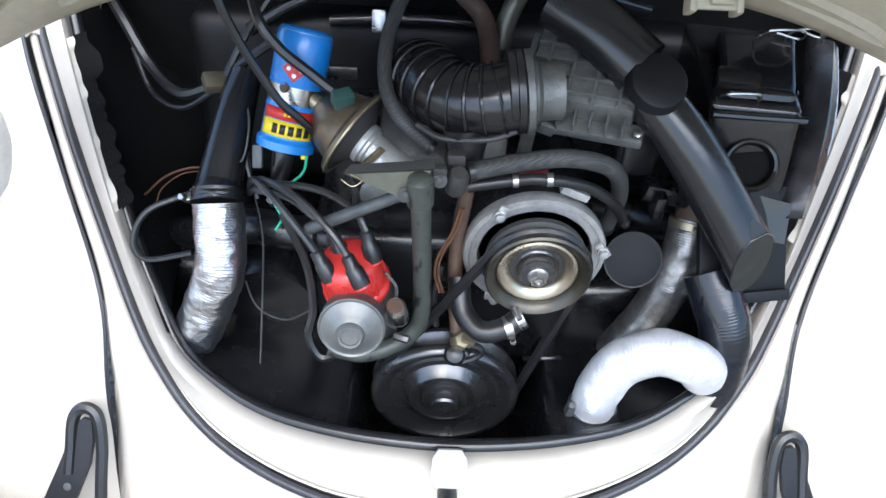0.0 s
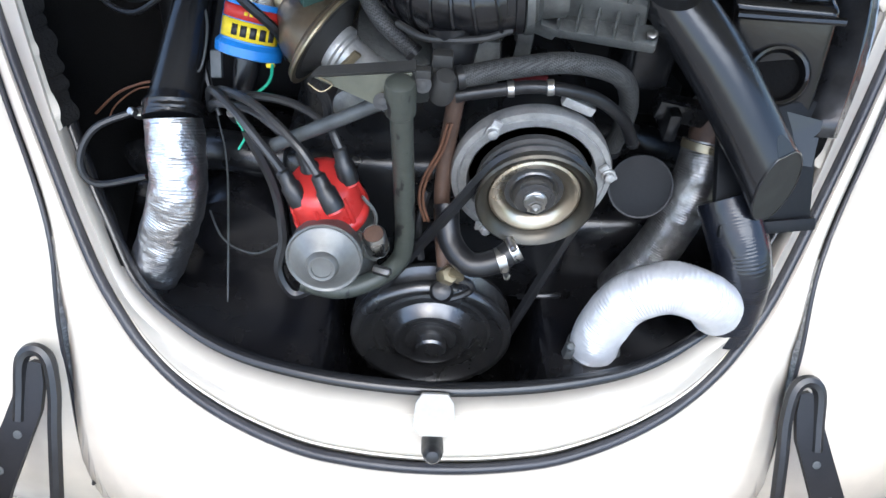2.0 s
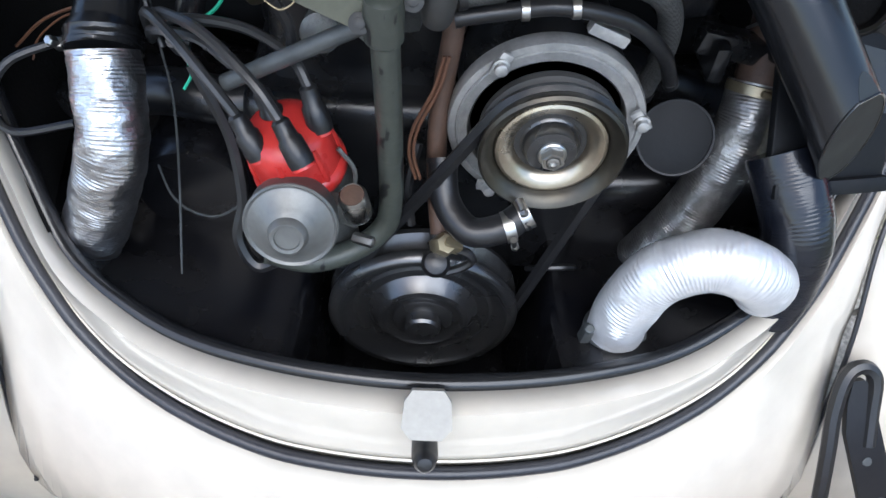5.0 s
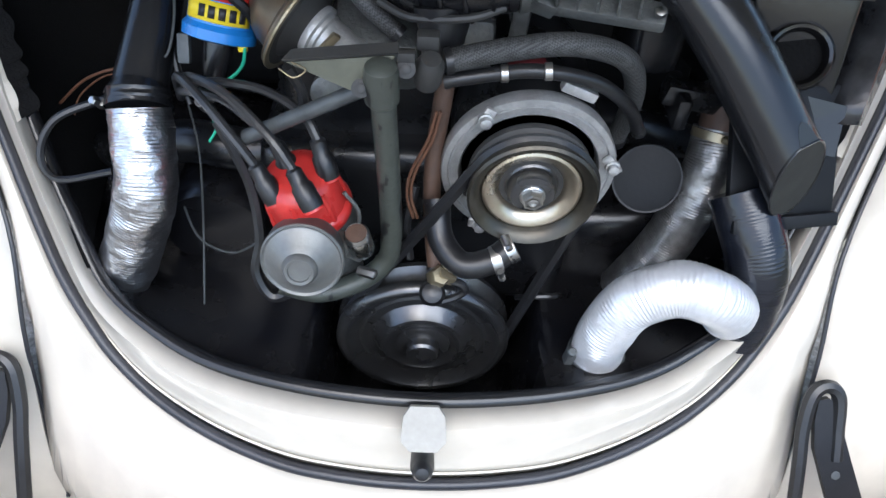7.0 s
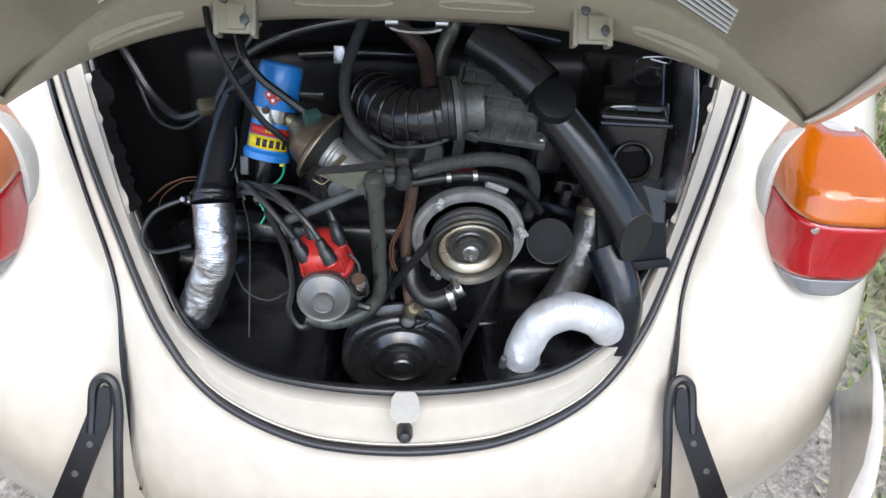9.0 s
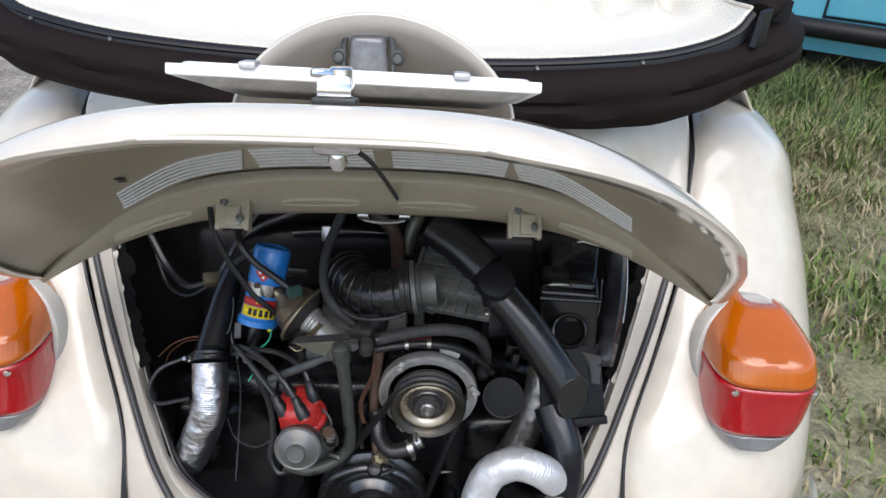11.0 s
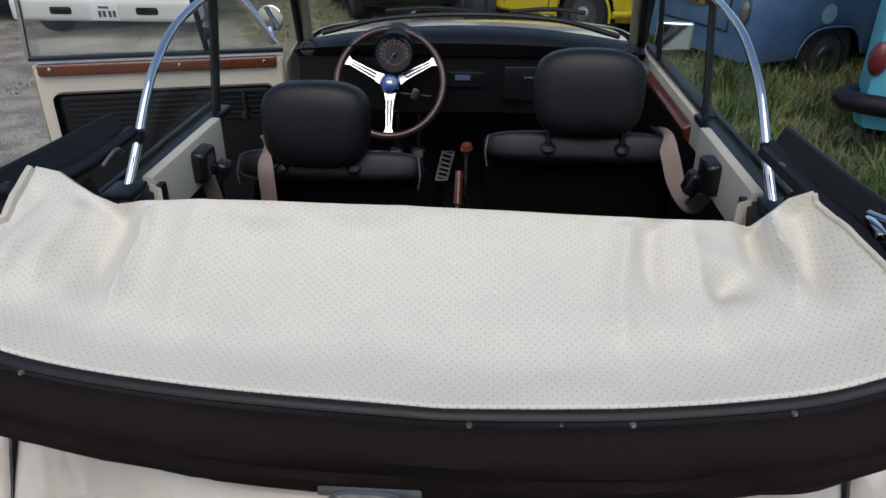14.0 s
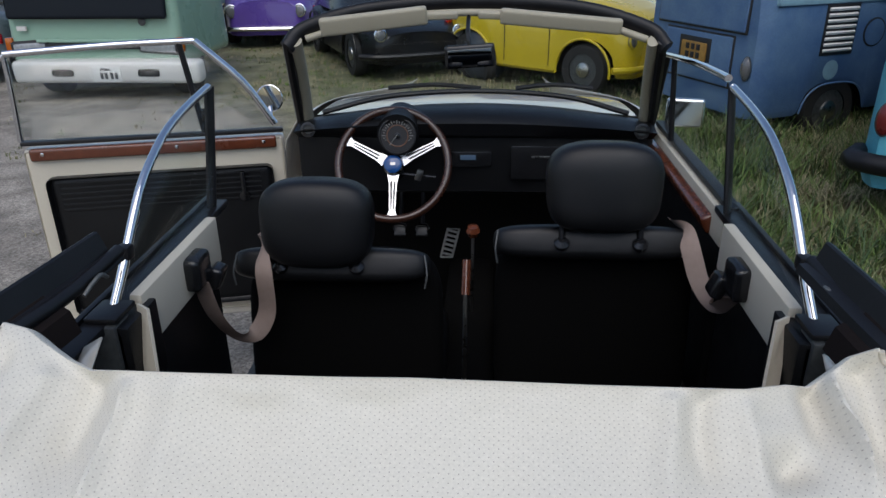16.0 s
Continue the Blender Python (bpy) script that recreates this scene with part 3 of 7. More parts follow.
def tail_lamp(side):
    """Round-backed lamp: amber above, red below, a clear strip at the foot, on a grey rubber and chrome rim."""
    c = Vector((side * .584, .330, .617))
    lamp = part("tail_lamp", lathe([(.106, -.02), (.110, -.002), (.107, .006), (.100, .009)], (0, 0, 0), (0, -1, 0), 48), LAMP_BASE, car, "large amber and red tail lamp")
    place = Matrix.Translation(c + Vector((side * -.002, .074, -.020))) @ Euler((radians(-20), 0, radians(side * 16))).to_matrix().to_4x4()
    lamp.data.transform(place @ Matrix.Diagonal((.82, 1, .90, 1)))
    place2 = Matrix.Translation(c) @ Matrix.Rotation(radians(side * -3), 4, 'Z')

    def shell(z0, z1, n=12):
        """A band of the lens: oval in front view, flat face, wrapping back to the wing."""
        rr = []
        for i in range(n + 1):
            z = z0 + (z1 - z0) * i / n
            hw = .073 * math.sqrt(max(0.0, 1 - (abs(z + .005) / (.085 if z > 0 else .122)) ** (2.05 if z > 0 else 4.2))) + .008
            top = min(1, max(0, (z - .040) / .038))
            front = -.045 + .016 * min(1, max(0, z / .044)) + .105 * top ** .9
            row = []
            for k in range(25):
                a = -math.pi / 2 + math.pi * k / 24
                sx = math.copysign(abs(math.sin(a)) ** (.56 + .35 * top), math.sin(a)) * (1 - .12 * top)
                cy = abs(math.cos(a)) ** .36
                back = .11 - .02 * math.copysign(1, sx) * side
                row.append(Vector((hw * sx, back + (front - back) * cy, z)))
            rr.append(row)
        return sheet(rr)

    for nm, z0, z1, mt in (("amber_lens", .004, .0770, AMBER), ("red_lens", -.088, .001, RED_LENS), ("reversing_lens", -.118, -.091, CLEAR_LENS)):
        o = part(nm, moved(shell(z0, z1), place2), mt, lamp)
        thick(o, .004, -1)
    for sx in (-.058, .058):
        part("lens_screw", lathe([(.005, 0), (.005, .003), (.003, .004)], c + Vector((sx, -.046, .0)), (0, -1, 0), 12), CHROME, lamp)
    part("lamp_core", moved(box((.11, .04, .15), (0, .075, -.03), (0, 0, 0), .02), place2), CHROME, lamp)
    return lamp


for s in (-1, 1):
    fender(s)
    tail_lamp(s)

# bumper with its black brackets
bump = []
for i in range(33):
    x = -.73 + 1.46 * i / 32
    y = -.10 + .40 * (abs(x) / .73) ** 5 + .04 * x * x
    bump.append([Vector((x, y + dy, .31 + dz)) for dy, dz in ((.03, .075), (.0, .07), (-.022, .03), (-.026, .0), (-.022, -.03), (0, -.07), (.03, -.075))])
thick(part("bumper", sheet(bump), IVORY, car, "ivory blade bumper with a black strip"), .003, 1)
part("bumper_strip", tube([r[3] + Vector((0, -.001, 0)) for r in bump][::3], .012, 8, 3, squash=.5), RUBBER, car)
for s in (-1, 1):
    B = Matrix(((s, 0, 0, .388 if s > 0 else -.402), (0, .6, -.8, .210), (0, .8, .6, .384), (0, 0, 0, 1)))
    part("bumper_bracket", plate_shape([(-.006, .002), (.004, .004), (.010, .0), (.034, -.06), (.092, -.20), (.140, -.34), (.080, -.34), (.030, -.14), (-.004, -.05), (-.008, -.02)], .007, B), BLACK_TRIM, car, "black steel bumper bracket with slots")
    part("bracket_slot", plate_shape([(.066 + .008 * math.cos(a) - .010 * math.sin(a) * -1, -.185 + .034 * math.sin(a)) for a in np.linspace(0, 6.1, 18)], .0085, B), IVORY, car)
    for hx, hy in ((.020, -.075), (.040, -.115)):
        part("bracket_hole", moved(lathe([(.0045, 0), (.0045, .0078), (.003, .008)], (hx, hy, 0), (0, 0, 1), 14), B), GREY_METAL, car)
    loop = [(-.016, -.20, .003), (-.016, -.075, .004), (-.017, -.03, .004), (-.013, .006, .006), (0, .016, .006), (.013, .006, .006), (.017, -.03, .004), (.019, -.06, .004)]
    part("bracket_grommet", moved(tube(loop, .007, 8, 5), B), RUBBER, car)

# inside of the engine bay
for s in (-1, 1):
    rows = []
    for z in np.linspace(.485, .772, 8):
        xi = lerp_at(z, [q[1] for q in INNER[4:]], [q[0] for q in INNER[4:]]) + .006
        rows.append([Vector((s * (xi + .03 * math.sin(math.pi * t) * (1 - smoothstep(.62, .74, z))), tail(xi, z) + .012 + (.67 - tail(xi, z)) * t, z)) for t in np.linspace(0, 1, 9)])
    thick(part("bay_side", sheet(rows), BLACK_FELT, car), .006)
thick(part("firewall", sheet([[Vector((x, .68 - .18 * (z - .3), z)) for x in np.linspace(-.43, .43, 9)] for z in np.linspace(.3, .86, 8)]), BLACK_FELT, car), .006)
thick(part("bay_roof", sheet([[Vector((x, y, .90 + .12 * (y - .45) - .5 * x * x)) for x in np.linspace(-.38, .38, 13)] for y in np.linspace(.50, .72, 5)]), BLACK_FELT, car), .006)


def tinware():
    o = []
    for t in np.linspace(0, 1, 40):
        row = []
        for (x, z) in mirror_curve(INNER, 14)[38:-38]:
            p = skin(x, z, -0.012)
            q = Vector((x * .95, .62, .425))
            w = p.lerp(q, t)
            w.z = p.z - .01 + (.418 - (p.z - .01)) * smoothstep(0, .25, t) + .004 * noise.noise(w * 9)
            w.z -= .16 * (1 - smoothstep(.088, .112, abs(w.x))) * smoothstep(.165, .19, w.y) * (1 - smoothstep(.33, .40, w.y))
            row.append(w)
        o.append(row)
    return sheet(o)


thick(part("engine_tin", tinware(), TIN, car, "satin black engine tinware"), .003)
part("underside", box((.9, 2.9, .03), (0, 1.7, .12), (0, 0, 0), .005), BLACK_FELT, car)

# panel between lid and roof
CL0 = [(0, .412, .945), (.10, .418, .939), (.19, .432, .925), (.33, .487, .872), (.42, .540, .805), (.452, .535, .755), (.463, .492, .700)]
CL1 = [(0, .565, 1.0), (.12, .567, 1.0), (.24, .575, .995), (.37, .61, .975), (.485, .66, .93), (.503, .612, .865), (.484, .482, .705)]
c0, c1 = curve(CL0, 6), curve(CL1, 6)
half = [[a.lerp(b, t) + Vector((0, -.006, .010)) * math.sin(math.pi * t) for a, b in zip(c0, c1)] for t in np.linspace(0, 1, 9)]
half.insert(0, [p + Vector((0, .025, -.006)) for p in half[0]])
full = [[Vector((-p.x, p.y, p.z)) for p in reversed(r[1:])] + r for r in half]
thick(part("cowl_panel", sheet(full), IVORY, car), .003)
lip = [Vector((-p.x, p.y, p.z)) for p in reversed(c0[1:])] + list(c0)
part("cowl_lip", tube([p + Vector((0, .004, -.003)) for p in lip[::2]], .0055, 10, 2, up=(0, -.7, .7)), IVORY, car, "rounded ivory edge of the cowl")
rows = [[p + Vector((0, .006, -.004)) for p in lip], [p + Vector((-.03 * p.x, .016, -.016)) for p in lip], [p + Vector((-.07 * p.x, .034, -.022)) for p in lip]]
thick(part("cowl_flange", sheet(rows), IVORY, car, "ivory turned-in flange"), .0015)
for s in (-1, 1):
    cc = [(.50, .64, .90), (.54, .80, .915), (.585, 1.0, .955)]
    rows = [[Vector((s * p.x, p.y, p.z + .03 * k)) + Vector((-s * .05 * k, 0, .0)) for p in curve(cc, 6)] for k in (0, 1)]
    thick(part("deck_edge", sheet(rows), IVORY, car), .003)
    # body side
    rows = []
    for y in np.linspace(.75, 3.9, 40):
        nose = smoothstep(2.5, 3.9, y)
        row = []
        for k, (x, z) in enumerate(((.585, .955), (.62, .94), (.665, .87), (.685, .75), (.69, .6), (.68, .40), (.64, .22), (.55, .12))):
            row.append(Vector((s * x * (1 - .45 * nose ** 2), y, z - (.12 * nose if z > .8 else 0))))
        rows.append(row)
    if s > 0:
        thick(part("body_side", sheet(rows), IVORY, car), .004)
    else:
        thick(part("body_side", sheet(rows[:10]), IVORY, car), .004)
        thick(part("front_side", sheet(rows[22:]), IVORY, car), .004)
    part("running_board", box((.16, 1.3, .04), (s * .70, 1.75, .12), (0, 0, 0), .012), RUBBER, car)


# the rest of the car: nose, front wings and road wheels
def nose_panel():
    rows = []
    for t in np.linspace(0, 1, 12):
        row = []
        for x in np.linspace(-1, 1, 21):
            w = .42 - .10 * t
            y = 3.72 + .26 * math.sin(t * math.pi * .62) - .10 * x * x
            row.append(Vector((w * x, y, .80 - .58 * t)))
        rows.append(row)
    return sheet(rows)


thick(part("nose_panel", nose_panel(), IVORY, car), .003)
for s in (-1, 1):
    rows = []
    for a in np.linspace(-25, 195, 24):
        ca, sa = math.cos(radians(a)), math.sin(radians(a))
        row = []
        for k in range(9):
            w = math.pi / 2 * k / 8
            r = .56 - (.56 - .36) * (1 - math.cos(w))
            row.append(Vector((s * (.40 + .38 * math.sin(w)), 3.36 + r * ca * 1.05, .19 + r * sa)))
        rows.append(row)
    thick(part("front_fender", sheet(rows), IVORY, car), .003)
    for y in (.99, 3.36):
        c = Vector((s * .655, y, GROUND + .305))
        wh = part("road_wheel", lathe([(.19, -.07), (.285, -.075), (.305, -.05), (.305, .05), (.285, .075), (.19, .07)], c, (s, 0, 0), 40, False), RUBBER, car, "black tyre on a steel wheel")
        part("wheel_disc", lathe([(.19, .06), (.18, .02), (.13, .035), (.11, .06), (.01, .075)], c, (s, 0, 0), 32), GREY_METAL, wh)
# ---- engine lid, standing open ----
LID_PROFILE = [(.428, .858), (.39, .905), (.345, .952), (.30, .992), (.25, 1.029), (.20, 1.058), (.15, 1.081), (.10, 1.100), (.05, 1.116), (.01, 1.130), (-.02, 1.141), (-.04, 1.149), (-.055, 1.153), (-.066, 1.151), (-.073, 1.145), (-.076, 1.139)]
LID_C = [Vector((0, p.y, p.z)) for p in curve([(0, y, z) for y, z in LID_PROFILE], 8)]
LID_S = [0.0]
for i in range(len(LID_C) - 1):
    LID_S.append(LID_S[-1] + (LID_C[i + 1] - LID_C[i]).length)
LID_L = LID_S[-1]


def lid_frame(s):
    """Place, direction along the lid and outward normal on its centre line."""
    i = min(max(int(np.searchsorted(LID_S, s)) - 1, 0), len(LID_C) - 2)
    t = (s - LID_S[i]) / (LID_S[i + 1] - LID_S[i])
    p = LID_C[i].lerp(LID_C[i + 1], t)
    a, b = max(i - 6, 0), min(i + 7, len(LID_C) - 1)
    d = (LID_C[b] - LID_C[a]).normalized()
    n = Vector((0, d.z, -d.y))
    return p, d, (n if n.z > 0 else -n)


# side edge of the lid, from its hinge corner to the front, and the centre line's y that each part of it belongs to
LID_EDGE = [(.476, .305, .762), (.468, .285, .775), (.447, .225, .820), (.420, .155, .880), (.395, .092, .937), (.372, .052, .976), (.345, .012, 1.015), (.317, -.014, 1.045), (.278, -.043, 1.078), (.243, -.062, 1.102), (.196, -.074, 1.121), (.156, -.077, 1.130), (.12, -.077, 1.136)]
LID_EC = curve(LID_EDGE, 6)
LID_ROW = [(-.076, .12), (-.0735, .15), (-.070, .185), (-.065, .215), (-.058, .243), (-.046, .268), (-.030, .290), (0, .317), (.05, .348), (.10, .372), (.16, .398), (.22, .418), (.28, .437), (.345, .455), (.40, .468), (.428, .476)]


def lid_width(s):
    return lerp_at(lid_frame(min(max(s, 0), LID_L))[0].y, [r[0] for r in LID_ROW], [r[1] for r in LID_ROW])


def lid_point(x, s, below=0.0):
    """The skin bows from the centre line down to the side edge; the lid hangs a little askew."""
    p, d, n = lid_frame(s)
    w = lid_width(s)
    u = abs(x) / w
    xs = [q.x for q in reversed(LID_EC)]
    ey, ez = (lerp_at(w, xs, [q[k] for q in reversed(LID_EC)]) for k in (1, 2))
    if x < 0:
        front = smoothstep(0, .35, s)
        ey, ez = ey + .030 * (1 - front), ez + .006 * w * front - .012 * (1 - front)
    return Vector((x, p.y + (ey - p.y) * u ** 3.2, p.z + (ez - p.z) * (.10 * u * u + .90 * u ** 3.4))) - n * below


LID_N = Vector((0, .15, .99)).normalized()
lid = thing("engine_lid", "ivory engine lid with louvres, propped open on its spring", "car lid")
S = [LID_L * k for k in (0, .03, .08, .14, .20, .27, .34, .41, .48, .55, .62, .68, .74, .79, .84, .88, .91, .93, .945, .958, .968, .977, .984, .99, .995, .998, 1)]
U = [math.copysign(1 - (1 - abs(k / 24)) ** 1.35, k) for k in range(-24, 25)]
rows = [[lid_point(u * lid_width(s), s) for u in U] for s in S]
thick(part("outer_skin", sheet(rows), IVORY, lid), .003)
rim_pts = [r[0] for r in rows] + rows[-1][1:-1] + [r[-1] for r in reversed(rows)]
rim = []
for d, i in ((0, 0), (.003, .001), (.005, .005), (.006, .020)):
    rim.append([p - Vector((0, .62, .78)) * d + (Vector((0, .22, 1.0)) - p).normalized() * i for p in rim_pts])
thick(part("rolled_edge", sheet(rim), IVORY, lid), .003)
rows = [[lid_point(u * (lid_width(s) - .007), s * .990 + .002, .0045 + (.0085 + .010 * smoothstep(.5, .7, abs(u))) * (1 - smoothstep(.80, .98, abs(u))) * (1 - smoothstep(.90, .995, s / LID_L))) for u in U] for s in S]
thick(part("inner_skin", sheet(rows), IVORY_SHADED, lid, "inner skin in shaded beige"), .002)
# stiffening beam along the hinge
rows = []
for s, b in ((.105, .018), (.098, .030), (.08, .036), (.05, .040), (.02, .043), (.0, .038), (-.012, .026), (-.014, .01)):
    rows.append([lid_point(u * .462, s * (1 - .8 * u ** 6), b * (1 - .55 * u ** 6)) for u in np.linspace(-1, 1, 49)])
thick(part("hinge_beam", sheet(rows), IVORY_SHADED, lid, "pressed stiffening beam in shaded beige"), .002)
for x, w in ((-.30, .052), (-.075, .055), (.085, .055), (.30, .05)):
    o = []
    for k in range(28):
        a = 2 * math.pi * k / 28
        o.append(lid_point(x + w * math.copysign(abs(math.cos(a)) ** .7, math.cos(a)), .045 + .009 * math.sin(a), .0445))
    inner = [p + (LID_N * .012) for p in o]
    part("beam_slot", (o + inner, [(i, (i + 1) % 28, 28 + (i + 1) % 28, 28 + i) for i in range(28)] + [tuple(range(28, 56))]), IVORY_SHADED, lid)


def inner_depth(x, s):
    """How far the inner skin lies under the outer one."""
    u = abs(x) / lid_width(s)
    return .0045 + (.0085 + .010 * smoothstep(.5, .7, u)) * (1 - smoothstep(.80, .98, u)) * (1 - smoothstep(.90, .995, s / LID_L))


# louvres in four banks
for g, (xa, xb) in enumerate(((-.318, -.168), (-.146, .004), (.026, .170), (.188, .335))):
    for k in range(6):
        s = .117 + k * .0125
        xs = [xa + (xb - xa) * t + .003 * k * (1 if g == 0 else -1 if g == 3 else 0) for t in np.linspace(0, 1, 9)]
        pts = [lid_point(x, s, inner_depth(x, s) + .0035) for x in xs]
        part("louvre", tube(pts, .0020, 6, 1, squash=.8), WHITE_PLATE, lid)
        part("louvre_slot", tube([p + LID_N * .0015 + Vector((0, .0045, -.003)) for p in pts], .0024, 6, 1, squash=.6), DARK, lid)
for x, s in ((-.285, .225), (-.165, .268), (-.060, .280)):
    part("drain_hole", lathe([(.011, 0), (.012, .001), (.007, .002), (.004, -.002)], lid_point(x, s, inner_depth(x, s) + .002), -lid_frame(s)[2], 16), DARK, lid)
for x, s in ((-.098, .375), (.125, .372)):
    part("rubber_buffer", lathe([(.004, 0), (.0035, .005), (.002, .007)], lid_point(x, s, inner_depth(x, s) + .003), -lid_frame(s)[2], 12), DARK, lid)
# latch under the edge, prop rod and hinges
part("latch_case", join(box((.034, .022, .020), lid_point(.014, LID_L - .030, .022), (0, 0, 0), .008, 3), lathe([(.006, 0), (.007, .006), (.004, .012)], lid_point(.014, LID_L - .030, .032), (0, -.2, -1), 16)), CHROME, lid, "chromed lid latch")
part("latch_cup", lathe([(.020, 0), (.018, .006), (.012, .008)], lid_point(.014, LID_L - .032, .012), (0, -.2, -1), 20), DARK, lid)
part("prop_rod", tube([lid_point(.004, LID_L - .06, .024), (.012, .20, 1.0), (.036, .415, .835)], .0028, 8, 6), GREY_METAL, lid)
for s in (-1, 1):
    HG = pose(s * .198 + .006, .352, .858, -36, 0, 0) @ Matrix.Diagonal((.66, 1, .80, 1))
    part("hinge", moved(join(box((.066, .006, .058), (0, 0, -.004), (0, 0, 0), .003), box((.010, .020, .060), (-.030, .006, -.006), (0, 0, 0), .003), box((.010, .020, .060), (.030, .006, -.006), (0, 0, 0), .003), box((.030, .012, .034), (.004, -.004, -.012), (0, 0, 0), .004)), HG), IVORY_SHADED, lid, "pressed hinge in shaded beige")
    for hx, hz in ((-.016, .012), (.018, -.016)):
        part("hinge_bolt", moved(lathe([(.008, 0), (.008, .005), (.004, .006)], (hx, -.006, hz), (0, -1, 0), 6), HG), ALU_DULL, lid)
part("spring_bracket", join(tube([(-.025, .425, .845), (-.022, .415, .815), (.036, .415, .815), (.040, .425, .845)], .0035, 8, 6),
                            tube([(-.03, .41, .825), (-.015, .41, .825)], .007, 10, 2), tube([(.03, .41, .825), (.045, .41, .825)], .007, 10, 2)), STEEL, lid)

# plate lamp pod: a half-moon hood whose hollow side faces back
rows = []
for t in np.linspace(0, 1, 9):
    row = []
    for k in range(33):
        a = math.pi * k / 32
        w, h = .149 * (1 - .12 * t), .079 * (1 - .85 * t ** 1.6)
        base = Vector((.012 + w * math.cos(a), .225 + .18 * t, 1.066 - .16 * t))
        row.append(base + Vector((0, .02 * math.sin(a), h * math.sin(a) ** .9)) - Vector((0, 0, .25 * math.cos(a) ** 2 * .12)))
    rows.append(row)
thick(part("lamp_pod", sheet(rows), IVORY, lid, "ivory number-lamp hood"), .004, 1)
LM = pose(.004, .272, 1.090, -14, 0, 0)
part("number_lamp", moved(box((.046, .024, .056), (0, 0, 0), (0, 0, 0), .010, 4, (.86, 1)), LM), material("clear_lamp_plastic", (.24, .24, .24), .12, other=(.12, .12, .12), scale=70, amount=.8, coat=.6, bump=.15), lid, "clear number-plate lamp")
frm = [(.027 * math.copysign(abs(math.cos(w)) ** .4, math.cos(w)) * (1 - .08 * math.sin(w)), -.004, .032 * math.copysign(abs(math.sin(w)) ** .4, math.sin(w))) for w in np.linspace(0, 2 * math.pi, 41)]
part("lamp_bezel", moved(join(tube(frm, .0032, 8, 1), box((.070, .004, .006), (0, .010, .026), (0, 0, 0), .002)), LM), ALU_DULL, lid, "weathered lamp bezel")
for s in (-1, 1):
    part("lamp_screw", moved(lathe([(.0085, 0), (.0085, .005), (.006, .007), (.004, .005)], (s * .032, -.002, .004), (0, -1, 0), 18), LM), ALU_DULL, lid)
part("pod_rib", box((.030, .05, .010), (0, .275, 1.062), (-14, 0, 0), .003), DARK, lid)
# outer lock button
KX, KS = .010, LID_L - .054
part("lock_base", box((.031, .023, .006), lid_point(KX, KS, -.003), (-16, 0, 0), .0025), RUBBER, lid)
part("lock_body", join(box((.027, .023, .016), lid_point(KX, KS, -.014), (-12, 0, 0), .005, 2, (.85, .9)), lathe([(.0085, 0), (.0085, .009), (.007, .0105)], lid_point(KX + .004, KS, -.016), Vector((0, .2, .98)), 24),
                       box((.016, .010, .006), lid_point(KX - .009, KS + .006, -.021), (-10, 10, 20), .0025)), CHROME, lid, "chrome lock button")

# number plate on its holder
PL = pose(.010, .152, 1.1035, -22.5, 1.5, .8)
plate = thing("number_plate", "white pressed number plate with dark blue characters on a bent holder", "number plate")
part("holder", join(moved(box((.312, .150, .004), (0, -.008, -.006), (0, 0, 0), .0015), PL), moved(box((.314, .004, .009), (0, -.080, -.003), (0, 0, 0), .0015), PL)), WHITE_PLATE, plate, "white plate holder with scuffed edges")


def rounded(w, h, r, n=6):
    o = []
    for cx, cy, a0 in ((w / 2 - r, h / 2 - r, 0), (-w / 2 + r, h / 2 - r, 90), (-w / 2 + r, -h / 2 + r, 180), (w / 2 - r, -h / 2 + r, 270)):
        for k in range(n + 1):
            a = radians(a0 + 90 * k / n)
            o.append((cx + r * math.cos(a), cy + r * math.sin(a)))
    return o


tray = []
for o, i, h in ((.157, .081, -.004), (.152, .077, -.007), (.126, .060, -.015), (.118, .054, -.016)):
    tray.append([PL @ Vector((x, y, h)) for x, y in ((-o, -i), (0, -i), (o, -i), (o, 0), (o, i), (0, i), (-o, i), (-o, 0))])
tv, tf = sheet(tray, True)
part("holder_tray", (tv, tf + [tuple(len(tv) - 8 + k for k in range(8))]), ALU, plate, "bent weathered tray under the plate", False)
for x in (-.075, .075):
    part("tray_bracket", moved(join(box((.034, .020, .004), (x, -.050, -.030), (0, 0, 0), .001), box((.010, .016, .016), (x + (.014 if x < 0 else -.014), -.050, -.036), (0, 0, 0), .002)), PL), ALU_DULL, plate)
part("plate_sheet", plate_shape(rounded(.302, .152, .012), .0014, PL @ pose(0, 0, .001)), WHITE_PLATE, plate)
fr = [(x, y, .003) for x, y in rounded(.294, .144, .010)]
part("raised_border", moved(tube([*fr, fr[0]], .0014, 6, 1), PL), WHITE_PLATE, plate)
for k in range(8):
    if k == 3:
        continue
    x = -.117 + k * .0335 - (.006 if k > 3 else 0)
    part("character_bar", moved(box((.024, .072, .002), (x, -.022, .003), (0, 0, 0), .0008), PL), NAVY, plate)
part("state_name", text_mesh("California", .034, PL @ pose(0, .052, .0028), .25), CRIMSON, plate, "red script lettering", smooth=False)
for x in (-.118, .118):
    part("sticker_box", moved(box((.040, .026, .0008), (x, .054, .0028), (0, 0, 0), 0), PL), WHITE_PLATE, plate)
for x in (-.089, .089):
    part("plate_bolt", moved(lathe([(.005, 0), (.005, .003), (.003, .004)], (x, .066, .002), (0, 0, 1), 12), PL), DARK, plate)
    part("plate_clip", moved(box((.014, .022, .006), (x, -.076, .004), (10, 0, 0), .002), PL), ALU, plate, "white-painted clip")

